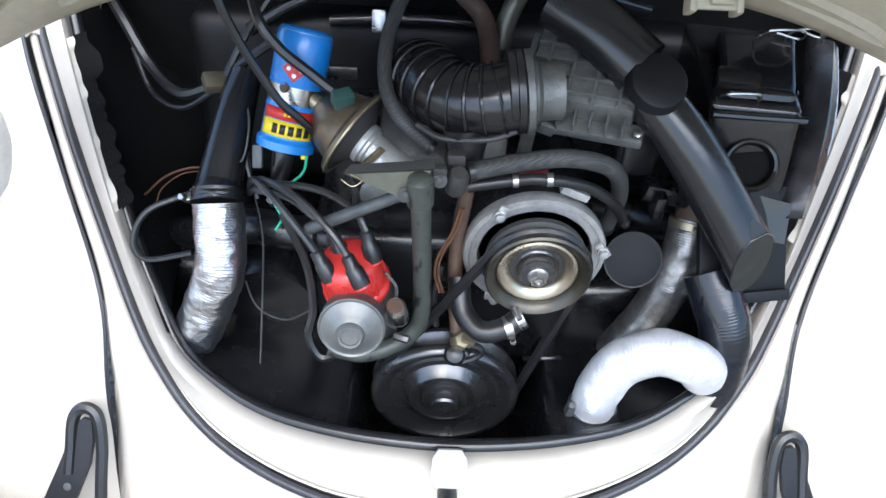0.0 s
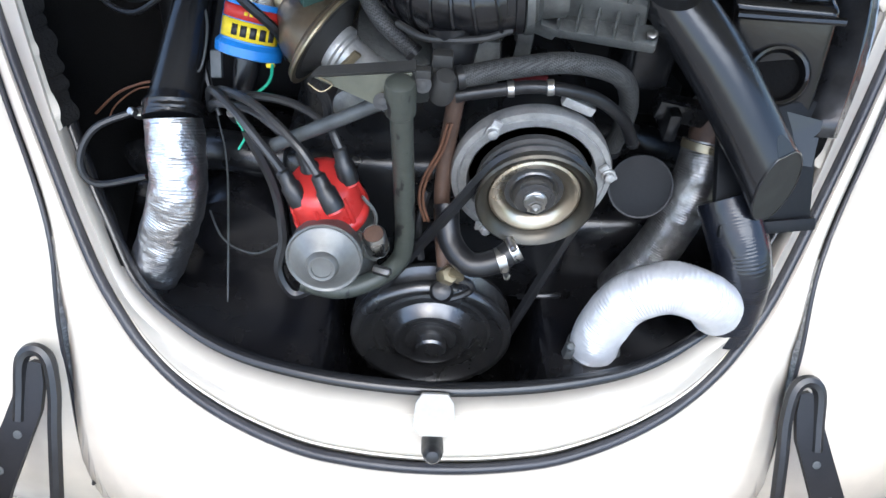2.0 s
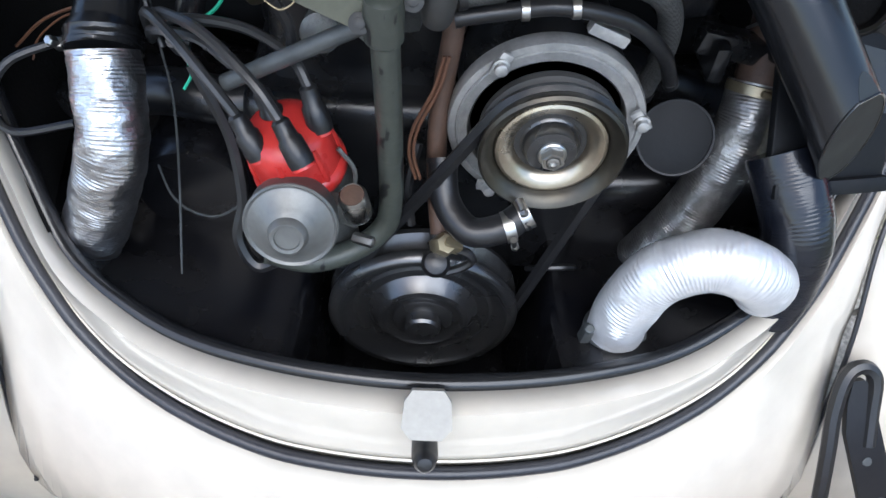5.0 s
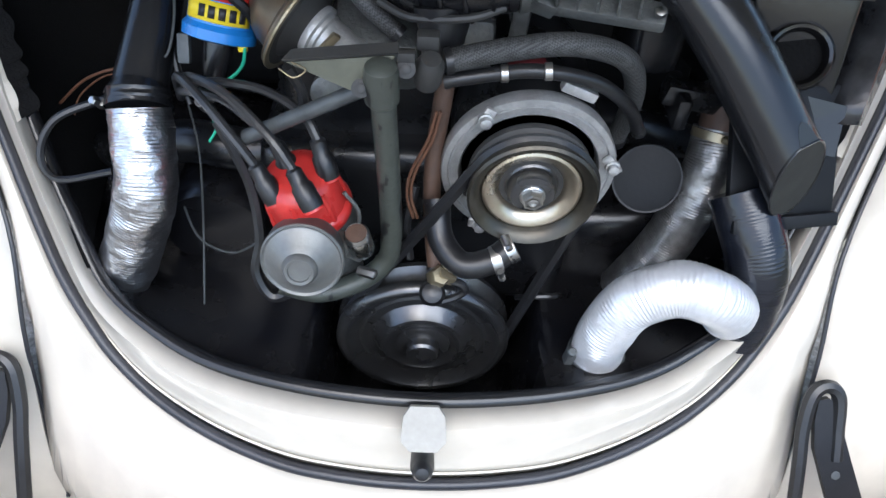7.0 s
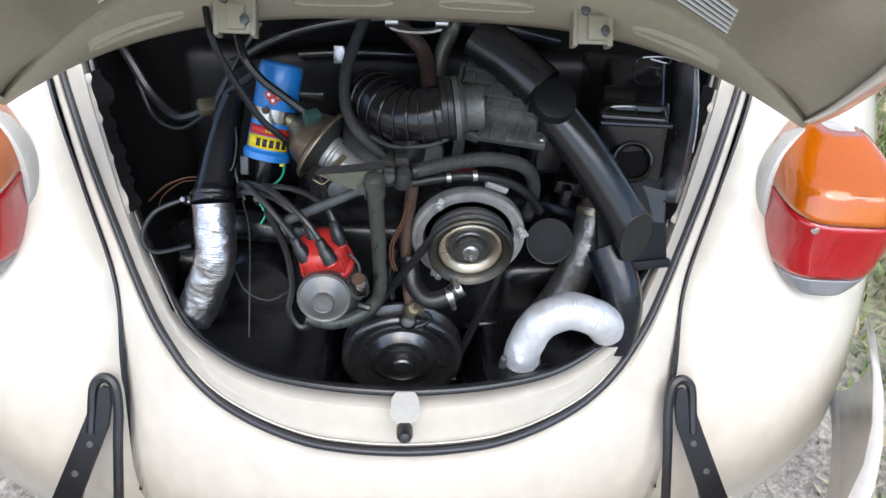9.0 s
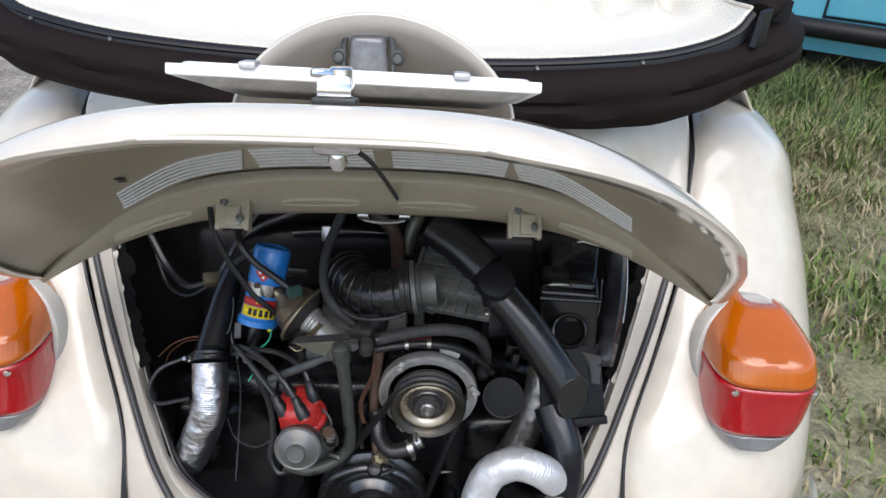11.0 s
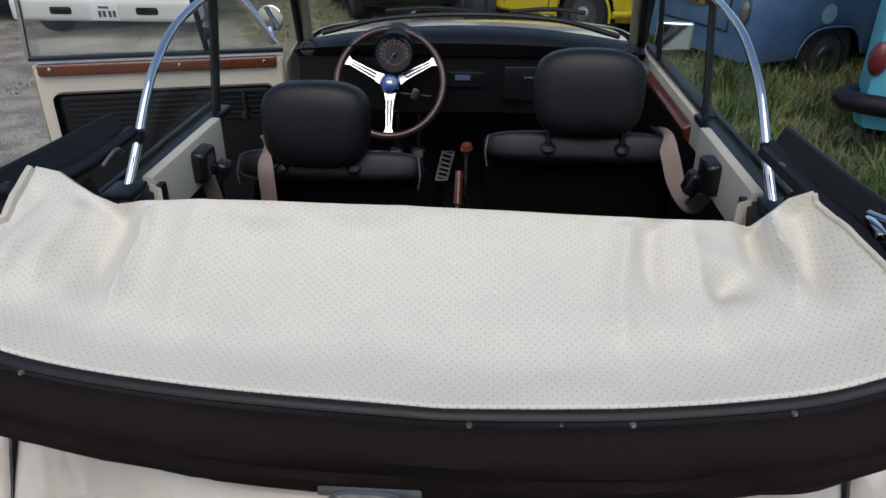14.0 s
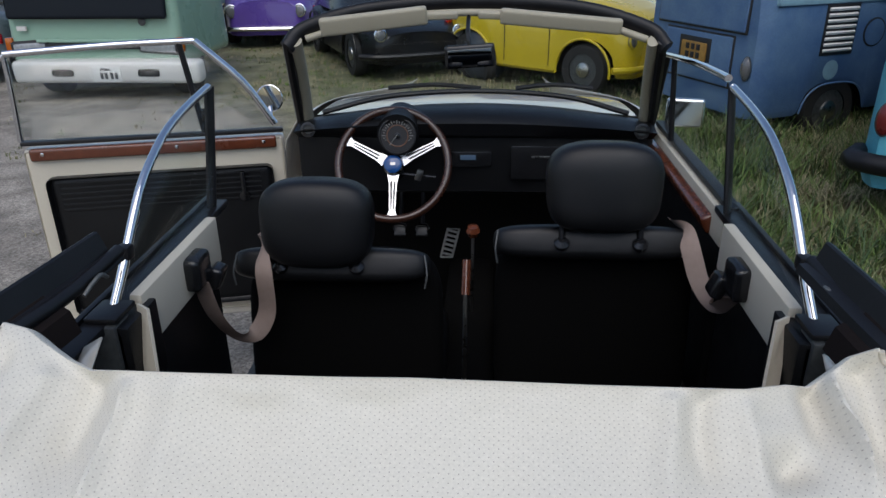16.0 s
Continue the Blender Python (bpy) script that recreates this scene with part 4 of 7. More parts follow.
# ---- folded soft top ----
RIM = [(-.600, .650, 1.100), (-.575, .598, 1.096), (-.535, .555, 1.086), (-.490, .527, 1.074), (-.369, .492, 1.058), (-.20, .474, 1.047), (0, .465, 1.042), (.066, .465, 1.041),
       (.215, .474, 1.042), (.362, .490, 1.050), (.440, .505, 1.062), (.490, .516, 1.080), (.514, .530, 1.104)]
BAG = [(-.640, .84, 1.095), (-.638, .74, 1.098), (-.620, .655, 1.098), (-.580, .595, 1.092), *RIM[2:-2], (.500, .530, 1.076), (.548, .560, 1.086), (.585, .605, 1.092), (.604, .70, 1.094), (.606, .84, 1.092)]
rim_c, bag_c = curve(RIM, 6), curve(BAG, 6)
top = thing("folded_soft_top", "folded convertible roof, cream lining over a dark brown canvas bag", "soft top")


def outward(path, i):
    a, b = path[max(0, i - 1)], path[min(len(path) - 1, i + 1)]
    t = (b - a).normalized()
    return Vector((t.y, -t.x, 0)).normalized()


prof = [(-.010, -.004), (-.002, .001), (.006, .001), (.012, -.002), (.0135, -.005), (.0115, -.008), (.0130, -.012), (.015, -.022), (.004, -.026), (-.008, -.020)]
part("rim_rail", sheet([[p + outward(rim_c, i) * o + Vector((0, 0, h)) for o, h in prof] for i, p in enumerate(rim_c)], True), BLACK_TRIM, top, "black rail with snap studs")
prof = [(.000, -.018), (.014, -.016), (.028, -.022), (.037, -.036), (.038, -.046), (.0345, -.054), (.0385, -.062), (.038, -.074), (.026, -.090), (-.02, -.102), (-.09, -.10), (-.14, -.08)]
rows = []
for i, p in enumerate(bag_c):
    end = smoothstep(.40, .60, abs(p.x))
    k = 1 + .25 * end + .12 * noise.noise(p * 6)
    row = []
    for m, (o, h) in enumerate(prof):
        sag = 1 + .10 * noise.noise(p * 5 + Vector((o * 30, 0, 0))) - .18 * end
        crease = .004 * noise.noise(Vector((p.x * 22, m * .9, 3))) * (1 if 2 < m < 9 else 0)
        row.append(p + outward(bag_c, i) * (o * k + crease) + Vector((0, 0, h * sag)))
    rows.append(row)
thick(part("canvas_bag", sheet(rows), CANVAS, top, "dark brown canvas edge, sagging"), .003, 1)
for x in (-.490, -.369, .066, .150, .215, .362):
    y = lerp_at(x, [q[0] for q in RIM], [q[1] for q in RIM])
    z = lerp_at(x, [q[0] for q in RIM], [q[2] for q in RIM])
    r = .0020 if x == .150 else .0034
    part("snap_stud", lathe([(r, 0), (r, .002), (r * .7, .0034), (r * .3, .0030)], (x, y - .0125, z - .010), (x * .6, -.9, .35), 12), ALU_DULL, top, "bright snap stud")


def lining_material():
    m = material("perforated_cream_lining", (0.735, 0.70, 0.605), 0.6, other=(0.67, 0.63, 0.535), scale=4, amount=0.6, bump=0.06, bump_scale=400, spec=0.3)
    nt = m.node_tree
    uv = nt.nodes.new("ShaderNodeUVMap")
    vo = nt.nodes.new("ShaderNodeTexVoronoi")
    vo.inputs["Scale"].default_value, vo.inputs["Randomness"].default_value = 1.0, 0.0
    nt.links.new(uv.outputs["UV"], vo.inputs["Vector"])
    lt = nt.nodes.new("ShaderNodeMath")
    lt.operation, lt.inputs[1].default_value = "LESS_THAN", 0.115
    nt.links.new(vo.outputs["Distance"], lt.inputs[0])
    mx = nt.nodes.new("ShaderNodeMix")
    mx.data_type = "RGBA"
    b = nt.nodes["Principled BSDF"]
    src = b.inputs["Base Color"].links[0].from_socket
    nt.links.new(lt.outputs[0], mx.inputs[0])
    nt.links.new(src, mx.inputs[6])
    mx.inputs[7].default_value = (0.40, 0.37, 0.32, 1)
    nt.links.new(mx.outputs[2], b.inputs["Base Color"])
    return m


def ridge(x):
    """Top line of the draped lining: y and z."""
    xs = [-.489, -.455, -.43, -.40, -.365, -.32, -.24, -.10, -.02, .15, .306, .36, .392, .412, .432, .459]
    ys = [.755, .745, .730, .715, .700, .678, .658, .662, .667, .676, .690, .722, .742, .748, .748, .750]
    zs = [1.152, 1.150, 1.143, 1.134, 1.129, 1.144, 1.157, 1.154, 1.152, 1.143, 1.133, 1.118, 1.102, 1.116, 1.138, 1.148]
    return lerp_at(x, xs, ys), lerp_at(x, xs, zs)


FOLDS = [  # x at the ridge, x at the rim, width, height, from v, to v
    (.418, .405, .012, .016, .30, .97), (.446, .455, .020, -.020, .25, .95), (.385, .375, .018, -.012, .45, .98), (.300, .325, .022, .007, .15, .9), (.262, .250, .014, -.009, .35, .98),
    (.235, .215, .022, .008, .15, .95), (.10, .11, .05, .004, .1, .9), (-.05, -.06, .04, -.004, .15, .9), (-.17, -.18, .03, -.006, .2, .85), (-.245, -.25, .030, .007, .15, .95),
    (-.300, -.325, .016, .010, .15, .92), (-.350, -.375, .022, -.013, .25, .97), (-.405, -.43, .022, .008, .2, .9), (-.462, -.50, .016, -.010, .25, .9)]


def lining():
    rows = []
    n = 240
    cum = [0.0]
    for a, b in zip(rim_c, rim_c[1:]):
        cum.append(cum[-1] + (b - a).length)
    cols = []
    for i in range(n + 1):
        d = cum[-1] * i / n
        cols.append(Vector([lerp_at(d, cum, [p[k] for p in rim_c]) for k in range(3)]))
    for v in np.linspace(0, 1.5, 76):
        row = []
        for p in cols:
            left = smoothstep(.40, .59, -p.x)
            xt = p.x * (1 - (.11 if p.x > 0 else .187) * smoothstep(.30, .58 if p.x < 0 else .51, abs(p.x)))
            w = min(1, v)
            x = p.x + (xt - p.x) * (w + (smoothstep(0, .5, w) - w) * left)
            ry, rz = ridge(xt)
            a = Vector((p.x, p.y - .004, p.z + .0035))
            if v <= 1:
                wy = 1 - (1 - v) ** 1.5
                wy += (v ** 1.9 - wy) * left
                q = Vector((x, a.y + (ry - a.y) * wy, a.z + (rz - a.z) * (v ** 1.7 * .75 + .25 * smoothstep(0, 1, v))))
                ends = min(1, 12 * v) * (1 - .6 * smoothstep(.85, 1, v))
                d = .006 * noise.noise(Vector((x * 9, v * 2.2, 9))) * ends + .0018 * noise.noise(Vector((x * 34, v * 9, 2))) * ends
                for xr, xb, wd, ht, v0, v1 in FOLDS:
                    c = xb + (xr - xb) * v + .012 * noise.noise(Vector((xr * 40, v * 2.5, 1)))
                    g = (x - c) / wd
                    shape = math.exp(-g * g) if ht < 0 else 1 / (1 + (1.4 * g) ** 2) ** 1.5
                    d += 1.5 * ht * shape * smoothstep(v0, v0 + .28, v) * (1 - smoothstep(v1 - .08, v1 + .06, v))
                # pinched pocket near the corner
                gx, gv = (x - .343) / .026, (v - .52) / .10
                d -= .025 * math.exp(-gx * gx - gv * gv) * smoothstep(-1.2, .1, gv + .5 * gx * gx)
                d += .007 * math.exp(-((x - .330) / .03) ** 2 - ((v - .70) / .10) ** 2)
                # sag where the cloth meets the rail
                d -= .006 * math.exp(-((v - .20) / .12) ** 2) * (1 - .5 * left)
                q += Vector((0, -.62, .78)) * d
            else:
                t = (v - 1) / .5
                q = Vector((x * (1 - .02 * t), ry + .05 * math.sin(t * 1.6) + .02 * t, rz - .19 * t ** 1.4))
            row.append(q)
        rows.append(row)
    return rows


LROWS = lining()
lin = part("lining", sheet(LROWS), lining_material(), top, "cream perforated headlining, draped in folds")
uvl = lin.data.uv_layers.new(name="UVMap")
nc = len(LROWS[0])
for poly in lin.data.polygons:
    for li in poly.loop_indices:
        vi = lin.data.loops[li].vertex_index
        r, c = divmod(vi, nc)
        p = lin.data.vertices[vi].co
        d = r / 76 * 1.5 * .27
        uvl.data[li].uv = ((p.x + d) / .0092, (p.x - d) / .0092)
thick(lin, .003)
edge = [r[0] for r in LROWS[:51]]
part("hem", tube([p + Vector((-.002, 0, .001)) for p in edge[::3]], .0052, 8, 2, squash=1.6, up=(0, -.3, 1)), CREAM_VINYL, top, "thick sewn hem")
part("hem", tube([r[-1] + Vector((.001, 0, .001)) for r in LROWS[:51:3]], .0034, 8, 2), CREAM_VINYL, top, "narrow sewn hem")
flap = []
for k, p in enumerate(edge[26:]):
    t = k / 24
    flap.append([p, p + Vector((-.012 - .012 * t, .016, -.014 - .012 * t)), p + Vector((-.022 - .02 * t, .030, -.05))])
thick(part("turned_flap", sheet(flap), CREAM_VINYL, top, "cream flap turned over the rail"), .002)
for s in (-1, 1):
    # folded roof bows lying along the sides: a channel with a leaning outer plate
    k = .028 if s < 0 else 0
    line = curve([(s * (.562 + k * .5), 1.112, 1.112), (s * (.566 + k), .90, 1.114), (s * (.576 + k * 1.2), .74, 1.116), (s * (.590 + k * 1.2), .58, 1.112)], 8)
    rows = [[p + Vector((s * o, 0, h)) for o, h in ((.008, -.004), (0, 0), (-.004, -.002), (-.016, -.034), (-.036, -.037), (-.040, -.050), (-.010, -.060), (.006, -.040))] for p in line]
    v, f = sheet(rows, True)
    f += [tuple(range(8)), tuple(len(v) - 8 + m for m in range(8))]
    part("side_rail", (v, f), BLACK_TRIM, top, "black folded roof side rail")
    part("rail_lining", sheet([[p + Vector((s * -.012, 0, -.030)), p + Vector((s * -.050, 0, -.055)), p + Vector((s * -.060, 0, -.09))] for p in line[6:]]), CANVAS, top)
    part("roof_link", tube([(s * .548, 1.12, 1.075), (s * .556, .98, 1.068), (s * .566, .84, 1.075), (s * .560, .72, 1.085)], .011, 10, 6), BLACK_TRIM, top)
    part("link_pin", tube([(s * .535, 1.05, 1.062), (s * .532, 1.03, 1.075), (s * .536, 1.01, 1.070), (s * .540, .99, 1.060)], .0035, 10, 5), ALU_DULL, top)
    part("link_knob", lathe([(.012, -.008), (.013, 0), (.010, .008), (.003, .010)], (s * .566, .80, 1.098), (-s, -.3, .4), 20), BLACK_TRIM, top)
part("roof_catch", join(tube([(.520, .735, 1.128), (.528, .690, 1.134), (.534, .640, 1.132), (.536, .605, 1.118), (.530, .585, 1.108)], .0042, 10, 6, squash=.8, up=(.3, 0, 1)), box((.012, .05, .010), (.520, .715, 1.118), (0, 0, -8), .003)), CHROME, top, "chrome roof catch")
part("catch_hook", join(lathe([(.003, -.008), (.0055, -.005), (.0062, .002), (.0045, .007), (.001, .0085)], (.520, .545, 1.134), (.2, -.4, .9), 18), tube([(.516, .552, 1.116), (.518, .550, 1.128)], .005, 10, 2)), CHROME, top, "chrome hook")
part("corner_strap", slab([(.520, .506, 1.108), (.540, .530, 1.108), (.536, .522, 1.062), (.512, .496, 1.062)], -.008), BLACK_TRIM, top, "black corner strap")
for q in ((.526, .507, 1.096), (.522, .503, 1.074)):
    part("strap_stud", lathe([(.006, 0), (.006, .002), (.004, .0035)], q, (.6, -.8, .1), 16), BLACK_TRIM, top)
part("corner_canvas", tube([(.535, .545, 1.098), (.560, .585, 1.110), (.580, .66, 1.108), (.590, .78, 1.10)], lambda t: .020 + .010 * math.sin(3.14 * t), 14, 6, squash=.7, up=(0, 0, 1)), CANVAS, top, "rolled canvas corner")
part("corner_strap", slab([(-.598, .618, 1.112), (-.572, .580, 1.108), (-.566, .574, 1.070), (-.594, .612, 1.070)], -.008), BLACK_TRIM, top, "black corner strap")
# ---- engine ----
RY = Vector((0, -1, 0))
pul = thing("crank_pulley", "black crankshaft pulley with a stepped hub and belt groove", "pulley")
CP = Vector((-.004, .262, .391))
part("pulley_wheel", lathe([(.03, -.035), (.078, -.030), (.085, -.026), (.086, -.020), (.074, -.012), (.074, -.010), (.086, .000), (.086, .004), (.0825, .0085), (.0795, .0095), (.076, .0085), (.072, .003), (.064, -.001), (.0605, .0005), (.058, -.0015), (.050, -.002), (.045, .003), (.041, .010), (.037, .011), (.033, .0065), (.027, .005)], CP, RY, 64), CRANK, pul)
part("hub_bolt", join(lathe([(.027, .003), (.027, .009), (.024, .011), (.017, .011)], CP, RY, 40), lathe([(.0165, .010), (.0165, .020), (.0145, .0225), (.006, .0225)], CP, RY, 24)), CRANK, pul)

alt = thing("alternator", "alternator with a cast fan ring and bronze pulley", "alternator")
AP = Vector((.079, .300, .592))
part("fan_ring", lathe([(.052, -.008), (.071, -.008), (.0730, -.006), (.0736, .005), (.0725, .0075), (.0680, .0080), (.0672, .0068), (.0664, .0068), (.0656, .0080), (.0590, .0080), (.0575, .0060), (.0565, -.008)], AP + Vector((0, 0, -.004)), RY, 72), CAST, alt, "cast aluminium ring")
part("housing", lathe([(.058, -.16), (.064, -.15), (.066, -.03), (.054, -.014), (.02, -.012)], AP, RY, 40), BLACK_PAINT, alt)
for a in (126, 12, 238):
    w = radians(a)
    p = AP + Vector((.069 * math.cos(w), -.012, .069 * math.sin(w) - .004))
    part("ring_clip", join(box((.020, .004, .009), p + Vector((0, .001, 0)), (0, -a + 62, 0), .0015), lathe([(.0062, 0), (.0062, .003), (.0048, .0035), (.0045, .0075), (.003, .0082)], p, RY, 16)), ALU, alt, "bright retaining clip")
part("ring_tab", box((.030, .010, .009), AP + Vector((.030, .0, .074)), (0, 22, 0), .002), ALU, alt)
PB = Vector((0, .004, .003))
part("pulley_back", lathe([(.02, .006), (.046, .008), (.051, .013), (.0515, .020), (.042, .028), (.042, .032)], AP, RY, 56), DUSTY_BLACK, alt)
part("pulley_front", lathe([(.042, .032), (.050, .042), (.0525, .047), (.0525, .051), (.0505, .053), (.047, .051), (.0425, .046), (.0405, .041)], AP + PB, RY, 64, False), PULLEY_RIM, alt, "olive-grey pulley half")
part("pulley_dish", lathe([(.0408, .041), (.0398, .0440), (.0375, .0450), (.034, .0440), (.030, .0412), (.0265, .0372), (.0245, .032)], AP + PB, RY, 64, False), PULLEY, alt, "bright champagne dish")
part("pulley_cup", lathe([(.0250, .031), (.0232, .035), (.0205, .0375), (.0195, .044), (.0175, .0475), (.013, .0485)], AP + PB, RY, 40), CRANK, alt)
part("pulley_nut", join(lathe([(.0104, .047), (.0104, .0500), (.0096, .0508), (.008, .0508)], AP + PB, RY, 30), lathe([(.0088, .051), (.0088, .056), (.0078, .0575), (.0058, .0575), (.0056, .054)], AP + PB, RY, 6), lathe([(.0046, .052), (.0046, .0580), (.0030, .0585), (.0028, .0565), (.0005, .0565)], AP + PB, RY, 16)), STEEL, alt)
part("red_tag", box((.030, .010, .012), (.067, .310, .679), (20, 0, 0), .003), material("dark_red_paint", (.14, .012, .016), .5, other=(.06, .008, .01)), alt)

belt = []
for k in range(97):
    # wrap round both wheels
    u = k / 96
    A, B = Vector((AP.x, 0, AP.z)), Vector((CP.x, 0, CP.z))
    ra, rb = .050, .080
    d = (A - B)
    L = d.length
    th = math.atan2(d.z, d.x)
    off = math.acos((rb - ra) / L)
    if u < .25:
        w = th - off + (2 * off) * (u / .25)
        p = A + Vector((ra * math.cos(w), 0, ra * math.sin(w)))
    elif u < .5:
        a = A + ra * Vector((math.cos(th + off), 0, math.sin(th + off)))
        b = B + rb * Vector((math.cos(th + off), 0, math.sin(th + off)))
        p = a.lerp(b, (u - .25) / .25)
    elif u < .75:
        w = th + off + (2 * math.pi - 2 * off) * ((u - .5) / .25)
        p = B + Vector((rb * math.cos(w), 0, rb * math.sin(w)))
    else:
        a = B + rb * Vector((math.cos(th - off), 0, math.sin(th - off)))
        b = A + ra * Vector((math.cos(th - off), 0, math.sin(th - off)))
        p = a.lerp(b, (u - .75) / .25)
    t = smoothstep(CP.z, AP.z, p.z)
    belt.append(Vector((p.x, .262 + .005 + (AP.y - .034 - .267) * t, p.z)))
tagged(part("fan_belt", tube(belt, .0058, 6, 1), RUBBER), "black rubber fan belt round both pulleys", "belt")

dist = thing("distributor", "distributor with a red cap, black leads and a grey vacuum can", "distributor")
DA = Vector((-.20, -.16, .96)).normalized()
DB = Vector((-.101, .262, .570))
part("cap", lathe([(.0335, -.009), (.0350, -.006), (.0350, -.001), (.0338, .001), (.0318, .003), (.0310, .026), (.0295, .033), (.0250, .039), (.0150, .042), (.004, .0425)], DB, DA, 48), RED_CAP, dist)
da = DA.orthogonal().normalized()
for k in range(7):
    w = 2 * math.pi * k / 7 + .3
    q = DB + (da * math.cos(w) + DA.cross(da) * math.sin(w)) * .0305
    part("cap_rib", tube([q + DA * .001, q + DA * .018, q + DA * .032 - (q - DB) * .08], .0030, 8, 3), RED_CAP, dist)
part("dist_body", lathe([(.020, -.10), (.022, -.07), (.032, -.045), (.0335, -.010)], DB, DA, 32), ALU_DULL, dist)
KB = Vector((-.056, .232, .550))
KA = Vector((-.12, -.25, .95)).normalized()
part("condenser", lathe([(.0098, .0), (.0104, .002), (.0104, .024), (.0090, .027), (.0084, .026)], KB, KA, 28), STEEL, dist, "dull steel condenser")
part("condenser_top", lathe([(.0086, .0255), (.0084, .0268), (.004, .027)], KB, KA, 20), BROWN_HOSE, dist)
part("points_plate", join(box((.024, .014, .026), DB + Vector((.022, -.028, -.018)), (0, 20, 0), .003), box((.034, .008, .012), DB + Vector((.030, -.020, -.032)), (10, 30, 0), .003)), ALU_DULL, dist)
for q in ((.018, -.038, -.014), (.026, -.037, -.026)):
    part("points_screw", lathe([(.0042, 0), (.0042, .003), (.003, .004)], DB + Vector(q), (0, -1, .3), 12), ZINC, dist)
part("body_bolt", lathe([(.0045, -.006), (.0045, .010), (.003, .011)], DB + Vector((.046, -.030, -.048)), (1, -.4, .1), 6), STEEL, dist)
VC = Vector((-.100, .207, .561))
part("vacuum_can", lathe([(0.0093, -0.0342), (0.0242, -0.0256), (0.0302, -0.0199), (0.0314, -0.0162), (0.0314, -0.0047), (0.0327, -0.0029), (0.0327, 0.0005), (0.0314, 0.0019), (0.0296, 0.0005), (0.0279, 0.0009), (0.0186, 0.01), (0.014, 0.0128), (0.013, 0.0166), (0.0112, 0.0185), (0.0088, 0.0181), (0.0084, 0.0166), (0.0019, 0.0163)], VC, (.02, -.95, .30), 56), CAN_GREY, dist, "grey vacuum advance can")
part("cap_clip", tube([DB + Vector((.040, -.014, -.018)), DB + Vector((.041, -.010, .004)), DB + Vector((.030, -.008, .022))], .0018, 6, 4), ALU_DULL, dist)
LEADS = [((-.135, .248, .618), [(-.205, .315, .652), (-.180, .285, .655), (-.155, .262, .640)], (-.45, .30, .84)), ((-.103, .233, .628), [(-.200, .318, .650), (-.158, .278, .664), (-.122, .248, .650)], (-.45, .38, .80)),
         ((-.089, .262, .634), [(-.195, .318, .645), (-.140, .300, .655), (-.103, .276, .652)], (-.25, .25, .93)), ((-.122, .270, .622), [(-.205, .32, .635), (-.168, .298, .645), (-.142, .280, .638)], (-.4, .25, .88))]
for end, via, way in LEADS:
    e, w = Vector(end) - Vector(way).normalized() * .011, Vector(way).normalized()
    part("tower", lathe([(.0085, -.020), (.0078, -.010), (.0072, -.006)], e, w, 16), RED_CAP, dist)
    part("plug_lead", tube([(-.225, .36, .60), *via, e + w * .016, e + w * .008], .0038, 8, 8), LEAD, dist)
    part("lead_boot", lathe([(.0044, .015), (.0062, .013), (.0068, .002), (.0084, .000), (.0090, -.014), (.0086, -.018)], e, w, 18), RUBBER, dist)

coil = thing("ignition_coil", "blue and silver ignition coil with red and yellow labels, upside down", "ignition coil")
CB, CT = Vector((-.180, .362, .664)), Vector((-.158, .410, .764))
CA = (CT - CB).normalized()
CL = (CT - CB).length
part("can", lathe([(.0245, .0), (.026, .003), (.026, CL * .99), (.0245, CL)], CB, CA, 40), STEEL, coil, "silver steel can")
part("blue_cap", lathe([(.0265, CL * .53), (.0272, CL * .54), (.0272, CL * .96), (.0250, CL * 1.01), (.0235, CL * 1.02), (.022, CL * 1.0), (.004, CL * 1.0)], CB, CA, 40), BLUE, coil)
part("blue_skirt", lathe([(.022, -.006), (.0295, -.004), (.030, .004), (.0268, .008), (.0266, CL * .38)], CB, CA, 40), BLUE, coil)


def wrap_label(name, h0, h1, a0, a1, r, mat, n=14):
    a = CA.orthogonal().normalized()
    ref = Vector((0, -1, 0)) - CA * CA.dot(Vector((0, -1, 0)))
    ref.normalize()
    b = CA.cross(ref)
    rows = []
    for h in (h0, h1):
        rows.append([CB + CA * h + (ref * math.cos(radians(w)) + b * math.sin(radians(w))) * r for w in np.linspace(a0, a1, n)])
    thick(part(name, sheet(rows), mat, coil), .0008, 0)


wrap_label("yellow_label", .010, .026, -62, 62, .0272, YELLOW)
wrap_label("red_label", .027, .038, -62, 62, .0272, RED)
for k in range(5):
    wrap_label("label_bar", .013, .0225, -30 + k * 17, -19 + k * 17, .0279, DARK, 4)
for k in range(3):
    wrap_label("label_dash", .031, .034, -10 + k * 9, -4 + k * 9, .0279, YELLOW, 3)
refv = (Vector((0, -1, 0)) - CA * CA.dot(Vector((0, -1, 0)))).normalized()
side = CA.cross(refv)
pc = CB + CA * (CL * .68) + refv * .0278 - side * .002
dia = [pc + CA * .0125, pc + side * .0125 - refv * .0028, pc - CA * .0125, pc - side * .0125 - refv * .0028]
part("warning_diamond", ([*dia, *[p + refv * .0008 for p in dia]], [(0, 1, 2, 3), (4, 5, 6, 7), (0, 1, 5, 4), (1, 2, 6, 5), (2, 3, 7, 6), (3, 0, 4, 7)]), RED, coil, smooth=False)
for q in (CA * .006, CA * -.006, side * .006 - refv * .0012, side * -.006 - refv * .0012):
    part("diamond_dot", lathe([(.0022, 0), (.0022, .0006), (.001, .0007)], pc + q + refv * .0009, refv, 8), WHITE_PLATE, coil)
